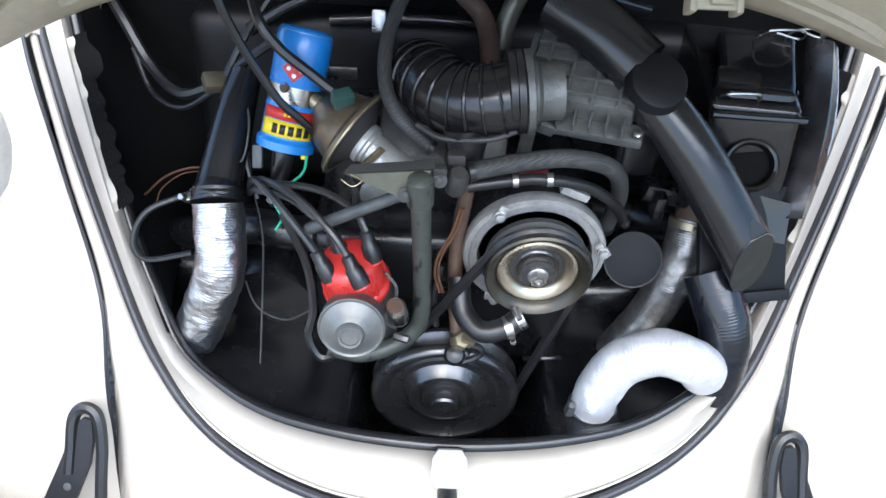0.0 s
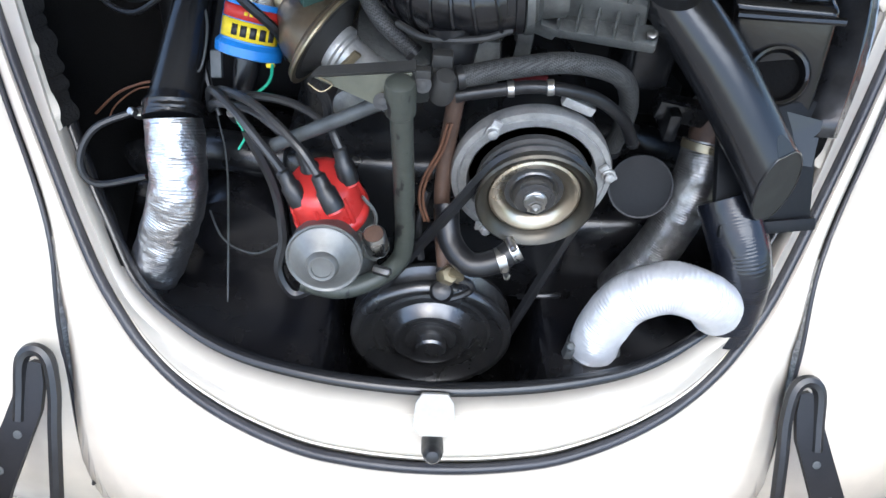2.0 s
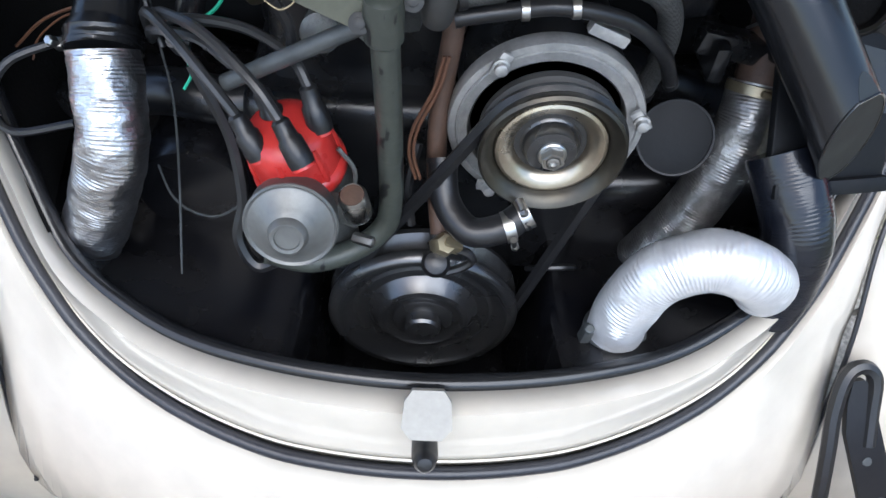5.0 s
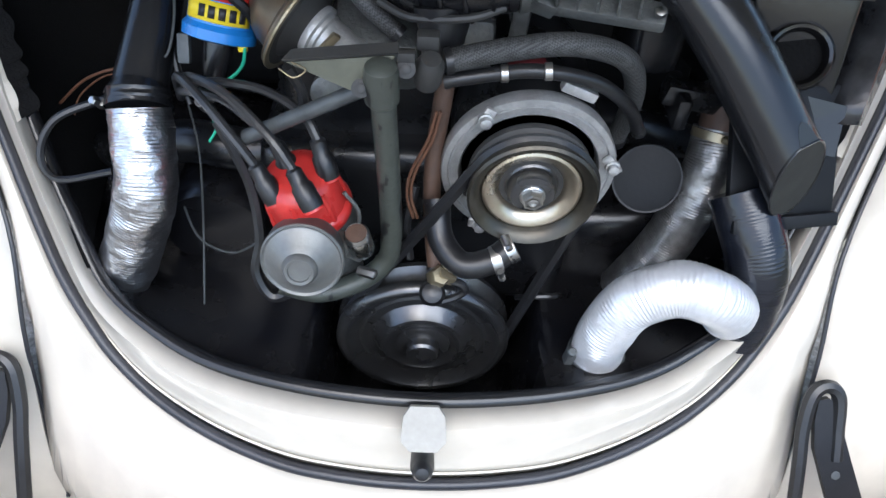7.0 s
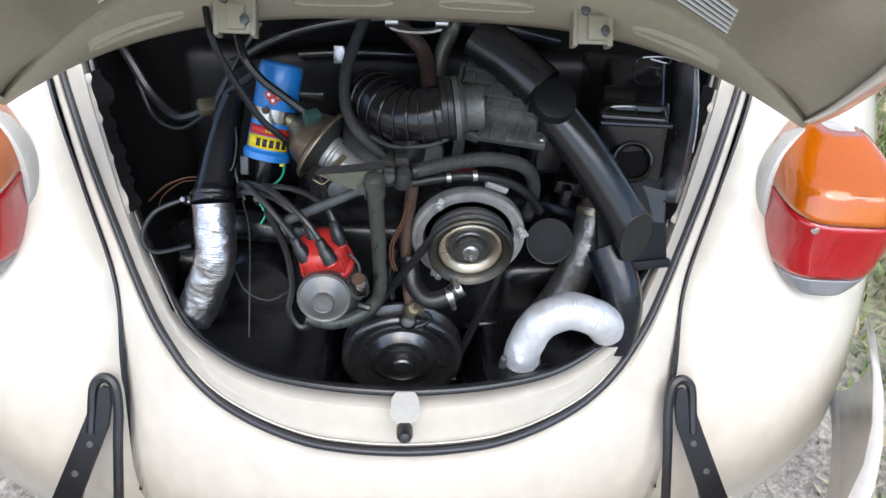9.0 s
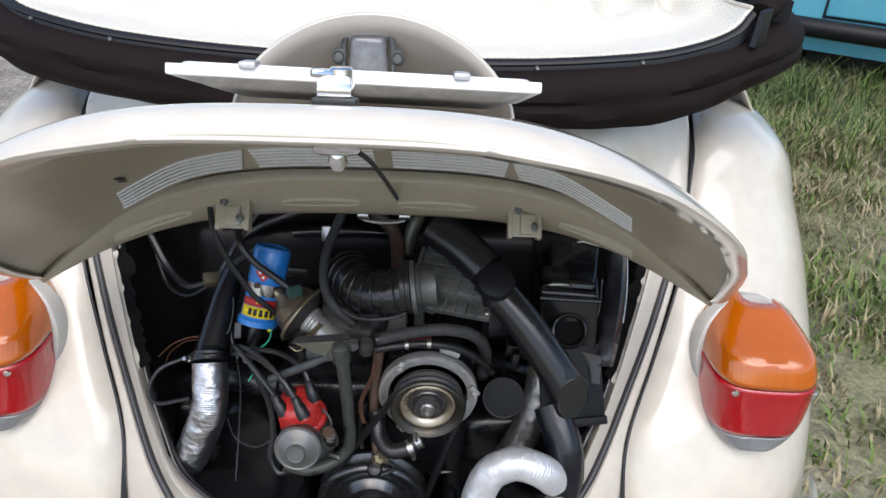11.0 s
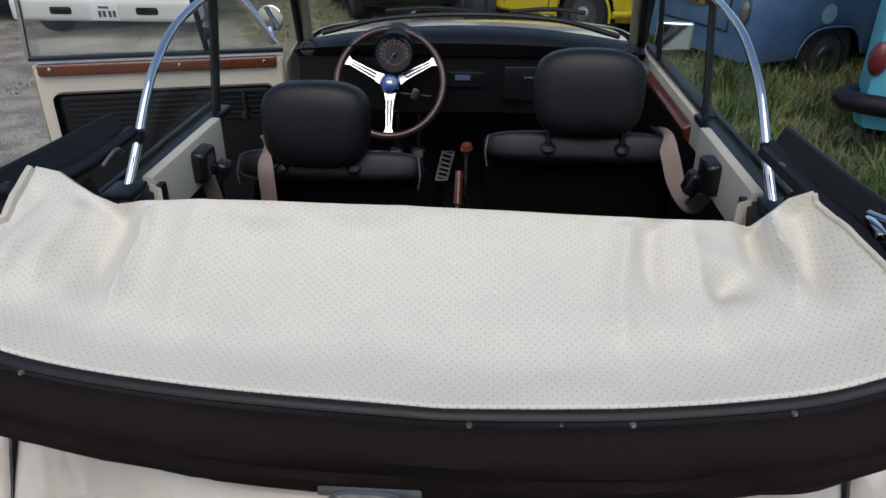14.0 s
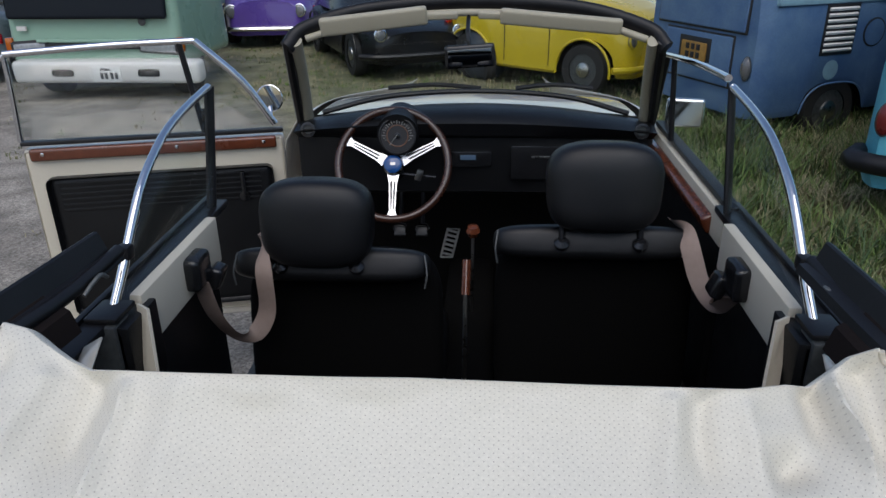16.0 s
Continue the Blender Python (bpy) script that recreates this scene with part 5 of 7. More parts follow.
part("cap_emboss", lathe([(.010, CL * 1.0), (.009, CL * 1.012), (.004, CL * 1.012)], CB, CA, 24), BLUE, coil)
part("coil_neck", lathe([(.013, .0), (.012, -.02), (.009, -.04)], CB, CA, 20), PLASTIC, coil)
part("coil_lead", tube([CB - CA * .035, CB - CA * .06 + Vector((0, -.004, 0)), (-.186, .300, .640)], .0045, 8, 6), RUBBER, coil)
part("strap", box((.075, .004, .014), CB + CA * (CL * .55) + Vector((.02, .026, 0)), (0, 0, 0), .001), STEEL, coil)
part("green_wire", tube([(-.157, .352, .664), (-.158, .334, .652), (-.170, .322, .645), (-.184, .308, .650)], .0014, 6, 8), GREEN_WIRE, coil)
part("terminal", join(box((.007, .006, .016), CB + Vector((.021, -.012, .0)), (-20, 0, 0), .001)), YELLOW, coil)
part("grey_terminal", box((.010, .008, .024), CB + Vector((-.026, -.016, -.006)), (-30, 0, 0), .002), GREY_METAL, coil)

# decel valve with its tilted drum
valve = thing("vacuum_valve", "round olive-grey diaphragm valve with a steel neck", "valve")
VA = Vector((.62, -.30, -.35)).normalized()
VP = Vector((-.108, .352, .686))
TAN = material("tarnished_cadmium", (.23, .18, .125), .38, metal=.75, other=(.10, .078, .055), scale=30, amount=.8, bump=.12)
part("drum", lathe([(.009, -.046), (.013, -.044), (.017, -.040), (.024, -.034), (.033, -.024), (.038, -.008), (.0465, -.004), (.0475, -.001)], VP, VA, 48), TAN, valve, "tarnished tan bell")
part("drum_rim", lathe([(.0475, -.0015), (.0486, -.0005), (.0486, .0012), (.0470, .0018), (.0400, .0006)], VP, VA, 56, False), ZINC, valve)
part("drum_front", lathe([(.0470, .0012), (.036, .0010), (.030, .006), (.022, .010), (.016, .014)], VP, VA, 48), DUSTY_BLACK, valve)
part("neck", lathe([(.0205, .010), (.0215, .012), (.0215, .0165), (.0185, .018), (.0185, .021), (.0170, .0225), (.0168, .045), (.0182, .047), (.0178, .085)], VP, VA, 40), ALU, valve, "mottled cast neck")
part("lock_tab", moved(box((.034, .004, .007), (0, 0, 0), (0, 0, 0), .001), Matrix.Translation(VP + VA * .026 + Vector((-.002, -.020, .004))) @ Euler((radians(20), radians(-48), 0)).to_matrix().to_4x4()), ZINC, valve)
part("nipple", tube([VP - VA * .042, VP - VA * .060], .0085, 12, 2), ZINC, valve)
part("nipple_hose", tube([VP - VA * .056, VP - VA * .070, (-.176, .364, .728)], .0056, 10, 5), BROWN_HOSE, valve)
part("support_plate", slab([(-.104, .255, .708), (-.030, .250, .720), (-.034, .247, .702), (-.051, .243, .692)], .003), material("olive_bracket_paint", (.115, .115, .080), .45, metal=.3, other=(.07, .07, .05), scale=30, amount=.7, bump=.15), valve, "olive support bracket")
part("plate_flange", join(slab([(-.106, .254, .709), (-.027, .250, .721), (-.027, .258, .7245), (-.100, .262, .7125)], .002), box((.012, .008, .014), (-.022, .252, .716), (0, 0, 0), .002)), DUSTY_BLACK, valve)
for q in ((-.052, .240, .700), (-.022, .247, .712)):
    part("bolt", join(lathe([(.0065, -.003), (.0065, .001), (.005, .0015)], q, (0, -.8, .5), 20), lathe([(.0038, 0), (.0038, .0045), (.0025, .005)], q, (0, -.8, .5), 6)), DUSTY_BLACK, valve)
part("plate_wire", tube([(-.108, .250, .706), (-.098, .246, .702), (-.090, .250, .706), (-.100, .254, .709)], .0006, 6, 6), ZINC, valve)
part("choke_body", join(lathe([(.009, 0), (.010, .004), (.010, .020), (.007, .026)], (-.008, .262, .692), (.1, -.3, .9), 24), box((.016, .012, .012), (-.008, .268, .722), (0, 0, 0), .003)), DUSTY_BLACK, valve)

pipe = thing("oil_pipe", "grey painted steel breather pipe with chipped paint", "pipe")
part("pipe_tube", tube([(-.038, .247, .69), (-.035, .256, .60), (-.034, .259, .535), (-.040, .257, .508), (-.062, .249, .490), (-.095, .238, .486), (-.130, .238, .495)], .0092, 18, 6), CHIPPED, pipe)
part("pipe_cap", lathe([(.0105, .0), (.0122, .002), (.0122, .024), (.0110, .030), (.007, .033), (.002, .0335)], (-.0385, .246, .686), (0, -.12, .99), 28), CHIPPED, pipe)
tagged(part("throttle_rod", tube([(-.145, .268, .632), (-.044, .258, .692)], .0060, 10, 4), GREY_METAL), "grey steel linkage rod", "rod")

# intake elbow, airflow meter and its cleaner
elbow = thing("intake_elbow", "black ribbed rubber intake elbow held by a steel band", "intake hose")
EP = [(-.043, .440, .690), (-.044, .412, .722), (-.034, .372, .736), (-.010, .340, .738), (.018, .328, .743), (.050, .330, .751)]
part("elbow_tube", tube(EP, .0340, 28, 8), GLOSS_RUBBER, elbow)
ep = curve(EP, 8)
for k in range(2, 36, 3):
    p, q = ep[k], ep[k + 1]
    t = (q - p).normalized()
    a = t.orthogonal().normalized()
    b = t.cross(a)
    ring = [p + (a * math.cos(2 * math.pi * j / 32) + b * math.sin(2 * math.pi * j / 32)) * .0347 for j in range(33)]
    part("rib", tube(ring, .0019, 6, 1), GLOSS_RUBBER, elbow)
part("flange_line", tube([(-.045, .318, .722), (-.02, .300, .720), (.02, .294, .725), (.045, .302, .730)], .003, 8, 6), DUSTY_BLACK, elbow)
for dx, rr, mt, nm in ((.040, .037, RUBBER, "cuff"), (.047, .038, RUBBER, "cuff"), (.055, .0385, ALU_DULL, "hose_clamp")):
    part(nm, lathe([(rr - .003, -.004), (rr, -.003), (rr, .003), (rr - .003, .004)], (dx, .331, .754), (1, .05, .12), 40), mt, elbow)
part("skirt", tube([(.002, .316, .722), (.003, .308, .700), (.006, .308, .676)], lambda t: .026 - .014 * t, 16, 5, squash=.75), RUBBER, elbow)

meter = thing("airflow_meter", "cast aluminium airflow meter box with ribs, dusty grey", "airflow meter")
MM = pose(.116, .374, .744, 26, -2, -17)
part("meter_box", moved(box((.102, .085, .050), (0, 0, 0), (0, 0, 0), .006), MM), ALU_DULL, meter)
for k in range(5):
    part("rib", moved(box((.100, .0035, .007), (0, -.034 + k * .017, .0265), (0, 0, 0), .001), MM), ALU_DULL, meter)
for k in range(4):
    part("cross_rib", moved(box((.0035, .083, .006), (-.036 + k * .024, 0, .0265), (0, 0, 0), .001), MM), ALU_DULL, meter)
part("lower_flange", moved(box((.118, .020, .012), (.004, -.048, -.006), (0, 0, 0), .003), MM), ALU_DULL, meter)
part("mount_leg", moved(join(box((.014, .012, .075), (-.046, -.056, -.032), (-14, 8, 0), .003), box((.035, .010, .016), (-.034, -.056, .0), (0, 20, 0), .003)), MM), ALU_DULL, meter)
for q in ((-.05, -.052, .003), (.058, -.052, .003), (-.046, .036, .030)):
    part("bolt", moved(lathe([(.0045, 0), (.0045, .004), (.003, .005)], q, (0, 0, 1), 6), MM), STEEL, meter)
part("meter_neck", lathe([(.030, 0), (.031, .006), (.027, .010), (.027, .03)], (.056, .333, .753), (1, .05, .1), 32), ALU_DULL, meter)
part("meter_flange", moved(box((.008, .078, .070), (-.055, -.008, -.010), (0, 0, 0), .006), MM), ALU_DULL, meter)
for k in range(7):
    part("top_fin", moved(box((.0022, .030, .012), (-.046 + k * .0150, -.046, .010), (0, 0, 0), .0008), MM), ALU_DULL, meter)

clean = thing("air_cleaner", "black moulded air cleaner box with wire clips", "air cleaner")
CLEAN_BLACK = material("dusty_moulded_black", (.006, .006, .0065), .16, other=(.020, .019, .018), scale=22, amount=.7, bump=.05, rough_var=.10)
SHEET_BLACK = material("scuffed_black_sheet", (.010, .010, .011), .16, other=(.05, .05, .052), scale=34, amount=.8, bump=.12, rough_var=.12)


def wedge(front, back):
    """A moulded body lofted from a front to a back outline."""
    n = len(front)
    v = [Vector(p) for p in front] + [Vector(p) for p in back]
    b = bmesh.new()
    vs = [b.verts.new(p) for p in v]
    b.faces.new(vs[:n][::-1])
    b.faces.new(vs[n:])
    for i in range(n):
        b.faces.new((vs[i], vs[(i + 1) % n], vs[n + (i + 1) % n], vs[n + i]))
    bmesh.ops.recalc_face_normals(b, faces=b.faces)
    bmesh.ops.bevel(b, geom=b.edges[:], offset=.007, segments=3, affect="EDGES", profile=.6)
    return b


part("main_case", wedge([(.236, .362, .735), (.322, .350, .738), (.326, .326, .640), (.250, .340, .620)], [(.238, .50, .755), (.345, .49, .752), (.348, .48, .60), (.25, .50, .58)]), CLEAN_BLACK, clean)
part("lid_panel", wedge([(.252, .372, .744), (.318, .363, .746), (.318, .360, .738), (.252, .369, .736)], [(.256, .448, .772), (.336, .442, .770), (.336, .444, .752), (.256, .450, .754)]), CLEAN_BLACK, clean, "glossy sloping panel")
part("case_ledge", tube([(.238, .352, .728), (.28, .346, .730), (.324, .341, .732)], .0035, 8, 4), CLEAN_BLACK, clean)
PA = Vector((-.22, -.80, .56)).normalized()
part("port", lathe([(.028, -.014), (.027, .003), (.0245, .006), (.0220, .005), (.0195, .000), (.0185, -.008)], (.284, .336, .682), PA, 40, False), CLEAN_BLACK, clean)
part("port_hole", lathe([(.0192, -.006), (.0192, -.004), (.002, -.004)], (.284, .336, .682), PA, 32), BLACK_FELT, clean)
part("lower_wall", slab([(.262, .338, .655), (.332, .318, .650), (.332, .300, .612), (.268, .318, .608)], .003), CLEAN_BLACK, clean)
rows = []
for t in np.linspace(0, 1, 12):
    a = Vector((.352, .452, .766)).lerp(Vector((.322, .318, .632)), t)
    b = Vector((.376, .436, .762)).lerp(Vector((.350, .318, .632)), t) + Vector((.004, -.012, .010)) * math.sin(math.pi * t)
    rows.append([a, a.lerp(b, .35) + Vector((0, -.006, .004)), a.lerp(b, .7) + Vector((0, -.008, .006)), b])
thick(part("splash_panel", sheet(rows), SHEET_BLACK, clean, "black side sheet with a worn pale edge"), .002)
part("panel_edge", tube([r[3] for r in rows[:8]], .0022, 8, 2), ALU, clean, "worn pale edge")
part("inner_edge", tube([(.338, .404, .728), (.330, .366, .700), (.318, .342, .676)], .0014, 8, 6), ALU_DULL, clean)
for q, w in (((.262, .366, .742), .020), ((.312, .430, .778), .022), ((.342, .440, .776), .018), ((.240, .352, .650), .012)):
    Q = Vector(q)
    part("wire_clip", tube([Q + Vector((-w, .004, -.008)), Q + Vector((-w * .7, -.010, .006)), Q + Vector((w * .7, -.012, .008)), Q + Vector((w, .0, -.006)), Q + Vector((0, .008, -.004))], .0012, 6, 5), STEEL, clean)
part("clip_box", box((.040, .020, .022), (.262, .380, .748), (25, 0, -10), .003), CLEAN_BLACK, clean)

snork = thing("air_snorkel", "long black plastic air intake snorkel", "intake snorkel")
part("upper_duct", tube([(.084, .410, .808), (.120, .380, .795), (.158, .348, .774)], .0285, 28, 8, squash=.9), PLASTIC, snork)
SD = Vector((.555, -.365, -.745))
SV = Vector((-.46, -.63, .63))
SS = SD.cross(SV).normalized()
SS = SS if SS.x > 0 else -SS
TIP = Vector((.298, .259, .608)) - SD * .020 + Vector((-.004, 0, 0))
duct = tube([(.168, .340, .758), (.215, .312, .712), (.262, .283, .655), (.300, .258, .604), (.330, .238, .564)], lambda t: .0250 + .004 * t, 40, 10, squash=.88)
duct = [p + Vector((-.004, 0, 0)) for p in duct[0]], duct[1]
SW = (SV - SD * SV.dot(SD)).normalized()
FN = (SS * .66 + SW * .75 + SD * .07).normalized()
duct, facet = sliced(duct, TIP + FN * .0200, FN)
MC = SD * .78 + SV * .62 + SS * .34
duct, mouth = sliced(duct, TIP + SD * .006, MC)
part("lower_duct", duct, PLASTIC, snork)
MN = MC.normalized()
TIP = TIP + SD * .006
kept = []
for k, p in enumerate(facet):
    q = facet[k - 1]
    dp, dq = (p - TIP).dot(MN), (q - TIP).dot(MN)
    if dp * dq < 0:
        kept.append(q.lerp(p, dq / (dq - dp)))
    if dp < 0:
        kept.append(p)
facet = kept
part("side_facet", ([p + FN * .0002 for p in facet], [tuple(range(len(facet)))]), material("dusty_black_moulding", (.014, .0145, .016), .34, other=(.008, .008, .009), scale=20), snork, "dull flat facet", False)
part("tip_face", ([p + MN * .0003 for p in mouth], [tuple(range(len(mouth)))]), CUT_FACE, snork, "matte olive-grey cut face", False)
part("tip_rim", tube([*mouth, mouth[0]], .0011, 6, 1), PLASTIC, snork)
part("step_face", lathe([(.0290, -.010), (.0255, .0), (.0235, .0012), (.004, .0012)], (.168, .320, .778), (.10, -.60, .79), 36), DISC, snork, "matte cut face")
part("mount_tray", join(box((.096, .112, .008), (.290, .302, .609), (58, 0, 10), .002), box((.096, .012, .020), (.296, .272, .563), (58, 0, 10), .002)), DISC, snork)

# ducts
left = thing("left_heater_duct", "crumpled aluminium foil heater duct on a black sleeve", "duct")
part("foil", ribbed([(-.250, .330, .608), (-.247, .306, .576), (-.250, .290, .543), (-.270, .284, .495), (-.292, .280, .448), (-.297, .284, .425)], .0262, .0027, .00030, 44, .0024), FOIL, left)
part("sleeve", tube([(-.232, .440, .700), (-.240, .412, .674), (-.251, .350, .620), (-.252, .338, .612)], lambda t: .0165 + .0112 * t, 24, 6), PLASTIC, left)
part("clamp", ribbed([(-.252, .343, .617), (-.2515, .336, .610), (-.251, .331, .606)], .0278, .006, .0006, 40, .002, 3), PLASTIC, left)
part("clamp_screw", join(box((.009, .008, .009), (-.283, .335, .608), (30, 0, 0), .002), lathe([(.004, 0), (.004, .006), (.003, .007)], (-.285, .332, .612), (-.3, -.6, .6), 6)), STEEL, left)
ud = thing("right_heater_duct", "bright foil heater duct bent in a hook, clamped at its foot", "duct")
part("foil", ribbed([(.158, .222, .422), (.158, .220, .460), (.174, .224, .503), (.206, .222, .527), (.234, .216, .526), (.256, .220, .508), (.267, .232, .486)], .0240, .0031, .00050, 40, .0009, 4), FOIL_WHITE, ud)
part("sleeve", ribbed([(.262, .292, .578), (.270, .276, .562), (.283, .252, .530), (.288, .242, .485), (.284, .238, .45)], .027, .0028, .00022, 36, .0005, 9), BLACK_DUCT, ud, "black coated foil sleeve")
worm_clamp("clamp", (.158, .222, .430), (0, .05, 1), .0262, 0, GREY_METAL, ud)
part("clamp_screw", join(box((.008, .012, .020), (.131, .213, .436), (0, 8, 0), .002), lathe([(.0042, 0), (.0042, .006), (.003, .007)], (.131, .210, .446), (0, -.3, 1), 8)), GREY_METAL, ud)
sd = thing("warm_air_hose", "grey dusty foil hose rising behind the alternator", "duct")
part("foil", ribbed([(.258, .358, .592), (.252, .338, .556), (.231, .322, .482), (.206, .318, .426), (.20, .318, .41)], .0245, .0026, .00035, 36, .0011, 7), SOOTY_FOIL, sd)
worm_clamp("clamp", (.257, .354, .588), (.15, .45, .87), .0248, 215, ZINC, sd)
part("rust_sleeve", tube([(.258, .356, .594), (.262, .372, .63), (.262, .385, .66)], .022, 18, 4), BROWN_HOSE, sd)

# hoses
def hose(label, pts, r, mat, cat="hose"):
    e = thing("hose", label, cat)
    part("hose_tube", tube(pts, r, 16, 8), mat, e)
    c = curve(pts, 8)
    for a, b in ((c[0], c[2]), (c[-1], c[-3])):
        part("hose_end", tube([a, a.lerp(b, .45)], r * 1.13, 16, 2), RUBBER, e)
    return e


hose("thick braided black fuel hose looping over the alternator", [(.004, .282, .697), (.050, .292, .703), (.098, .298, .706), (.142, .310, .688), (.163, .334, .640), (.162, .35, .58)], .0088, BRAID)
hose("smooth black breather hose with steel clips", [(.004, .280, .682), (.043, .282, .689), (.073, .280, .694), (.116, .288, .682), (.150, .302, .652), (.172, .322, .612)], .0055, RUBBER)
hose("braided black hose rising past the elbow", [(-.045, .50, .82), (-.064, .460, .790), (-.079, .413, .760), (-.078, .368, .735), (-.062, .338, .716), (-.03, .326, .69)], .0072, BRAID)
hose("rust-brown rubber hose behind the intake elbow", [(-.03, .52, .80), (-.010, .500, .778), (.018, .487, .752), (.026, .434, .730), (.026, .41, .70)], .0105, BROWN_HOSE)
hose("olive plastic breather tube", [(.062, .53, .80), (.056, .500, .780), (.044, .487, .752), (.038, .475, .720)], .011, OLIVE)
hose("brown corrugated hose behind the belt", [(.008, .318, .685), (.005, .312, .645), (.001, .308, .606), (-.001, .296, .566), (.002, .280, .52), (.006, .262, .495)], .0078, BROWN_HOSE)
hose("short black elbow hose between pulleys", [(.004, .285, .560), (.008, .262, .537), (.026, .242, .526), (.050, .242, .530), (.066, .248, .540)], .0115, RUBBER)
for q, ax, w in (((.056, .243, .532), (1, .2, .3), 150), ((.067, .248, .541), (1, .3, .5), 60)):
    tagged(worm_clamp("hose_clamp", q, ax, .0118, w, STEEL), "steel worm-drive hose clamp with a slotted screw", "hose clamp")
for x, y, z in ((.048, .282, .6895), (.079, .280, .694)):
    tagged(part("hose_clip", lathe([(.0056, -.003), (.0066, -.0025), (.0066, .0025), (.0056, .003)], (x, y, z), (1, 0, .1), 24), STEEL), "narrow bright clip round the breather hose", "hose clip")
sens = thing("fuel_union", "brass and zinc pipe union above the crank pulley", "pipe union")
part("body", join(lathe([(.0085, -.010), (.0098, -.008), (.0098, .006), (.008, .009)], (.008, .249, .500), (.3, -.5, .8), 6), box((.016, .010, .012), (.015, .248, .502), (10, 20, 0), .002)), ZINC, sens)
part("foot", lathe([(.008, -.012), (.0115, -.006), (.0118, .003), (.009, .009), (.004, .011)], (.003, .243, .484), (0, -.6, .8), 24), RUBBER, sens)
part("loop", tube([(.018, .247, .498), (.028, .245, .496), (.032, .244, .488), (.024, .243, .480), (.012, .241, .476)], .0036, 8, 5), RUBBER, sens)
cap = thing("blanking_cap", "dusty black round blanking cap in the tinware", "cap")
part("cap_face", lathe([(.029, -.03), (.0310, -.004), (.0300, -.001), (.018, .0)], (.196, .332, .552), (-.12, -.85, .5), 40), DISC, cap)
part("cap_rim", lathe([(.0310, -.004), (.0322, -.002), (.0318, .0005), (.0300, .0002)], (.196, .332, .552), (-.12, -.85, .5), 40, False), BLACK_TRIM, cap)
tagged(part("tow_hook", tube([(.086, .280, .438), (.100, .270, .452), (.122, .272, .452), (.124, .282, .440), (.10, .288, .432)], .003, 8, 5), BLACK_PAINT), "black wire hook on the tinware", "hook")

# fan shroud, crankcase and manifold behind
SHROUD = material("dull_black_shroud", (.0035, .0036, .0042), .5, other=(.008, .008, .008), scale=14, amount=.7, bump=.1, spec=.25)
shroud = thing("fan_shroud", "black sheet-metal fan shroud behind the engine", "fan shroud")
part("shroud_body", box((.62, .11, .22), (-.02, .590, .60), (-8, 0, 0), .03, 4), SHROUD, shroud)
part("shroud_lip", tube([(-.25, .540, .700), (-.19, .545, .735), (-.12, .55, .757), (-.04, .555, .766), (.10, .560, .762), (.22, .58, .73)], .008, 10, 8), PLASTIC, shroud)
part("shroud_rail", tube([(-.155, .540, .716), (-.09, .538, .722), (-.02, .540, .722), (.03, .545, .715)], .007, 10, 6), PLASTIC, shroud)
for x in (-.098,):
    part("shroud_clip", box((.016, .012, .026), (x, .532, .722), (-20, 0, 0), .003), STEEL, shroud)
case = thing("crankcase", "black oily crankcase with intake manifold pipes", "engine block")
part("block", box((.30, .22, .20), (-.01, .44, .47), (0, 0, 0), .02, 3), BLACK_PAINT, case)
part("upper_block", box((.16, .12, .14), (-.06, .42, .60), (0, 0, 0), .02, 3), BLACK_PAINT, case)
part("manifold", tube([(-.36, .42, .48), (-.24, .38, .535), (-.15, .37, .54), (-.02, .40, .60), (.12, .40, .58), (.30, .44, .50)], .021, 16, 8), BLACK_PAINT, case)
for sx in (-.25, .24):
    part("cylinder_tin", box((.22, .20, .10), (sx, .46, .43), (0, -sx * 24, 0), .03, 3), TIN, case)
part("oil_cooler_tin", lathe([(.05, -.10), (.055, .0), (.05, .01), (.02, .012)], (-.215, .345, .455), (0, -1, 0), 32), TIN, case)
part("throttle_box", join(box((.07, .07, .06), (-.05, .375, .66), (20, 0, 0), .01), box((.05, .05, .05), (.02, .37, .67), (0, 0, 0), .01), lathe([(.014, 0), (.014, .04), (.010, .042)], (-.085, .34, .64), (0, -1, .3), 20)), ALU_DULL, case)
part("relay", box((.05, .05, .07), (.178, .385, .675), (0, 0, 10), .012, 3), PLASTIC, case)
part("bracket_steel", join(box((.06, .02, .02), (.225, .36, .625), (0, 10, 0), .003), box((.012, .05, .03), (.21, .36, .62), (0, 0, 0), .003)), BLACK_PAINT, case)

# wiring
def wire(label, pts, r=.0022, mat=RUBBER):
    return tagged(part("wire", tube(pts, r, 7, 8), mat), label, "wire")


wire("black wiring loom across the bay wall", [(-.42, .56, .74), (-.388, .522, .715), (-.355, .488, .677), (-.312, .449, .665), (-.262, .432, .688)], .0065)
wire("thin black loom branch", [(-.375, .50, .69), (-.35, .465, .655), (-.31, .44, .652), (-.268, .43, .68)], .003)
wire("black wire bundle to the coil", [(-.258, .436, .690), (-.225, .440, .718), (-.19, .45, .74)], .005)
wire("black wire bundle up the bay", [(-.258, .440, .690), (-.230, .48, .735), (-.20, .52, .77)], .004)
wire("thin grey wire beside the duct", [(-.242, .414, .689), (-.228, .387, .657), (-.221, .362, .604), (-.211, .335, .562), (-.214, .310, .496), (-.217, .268, .424)], .0010, GREY_METAL)
wire("black twisted wire beside the sleeve", [(-.25, .42, .69), (-.232, .39, .665), (-.224, .365, .625), (-.214, .35, .60)], .0028)
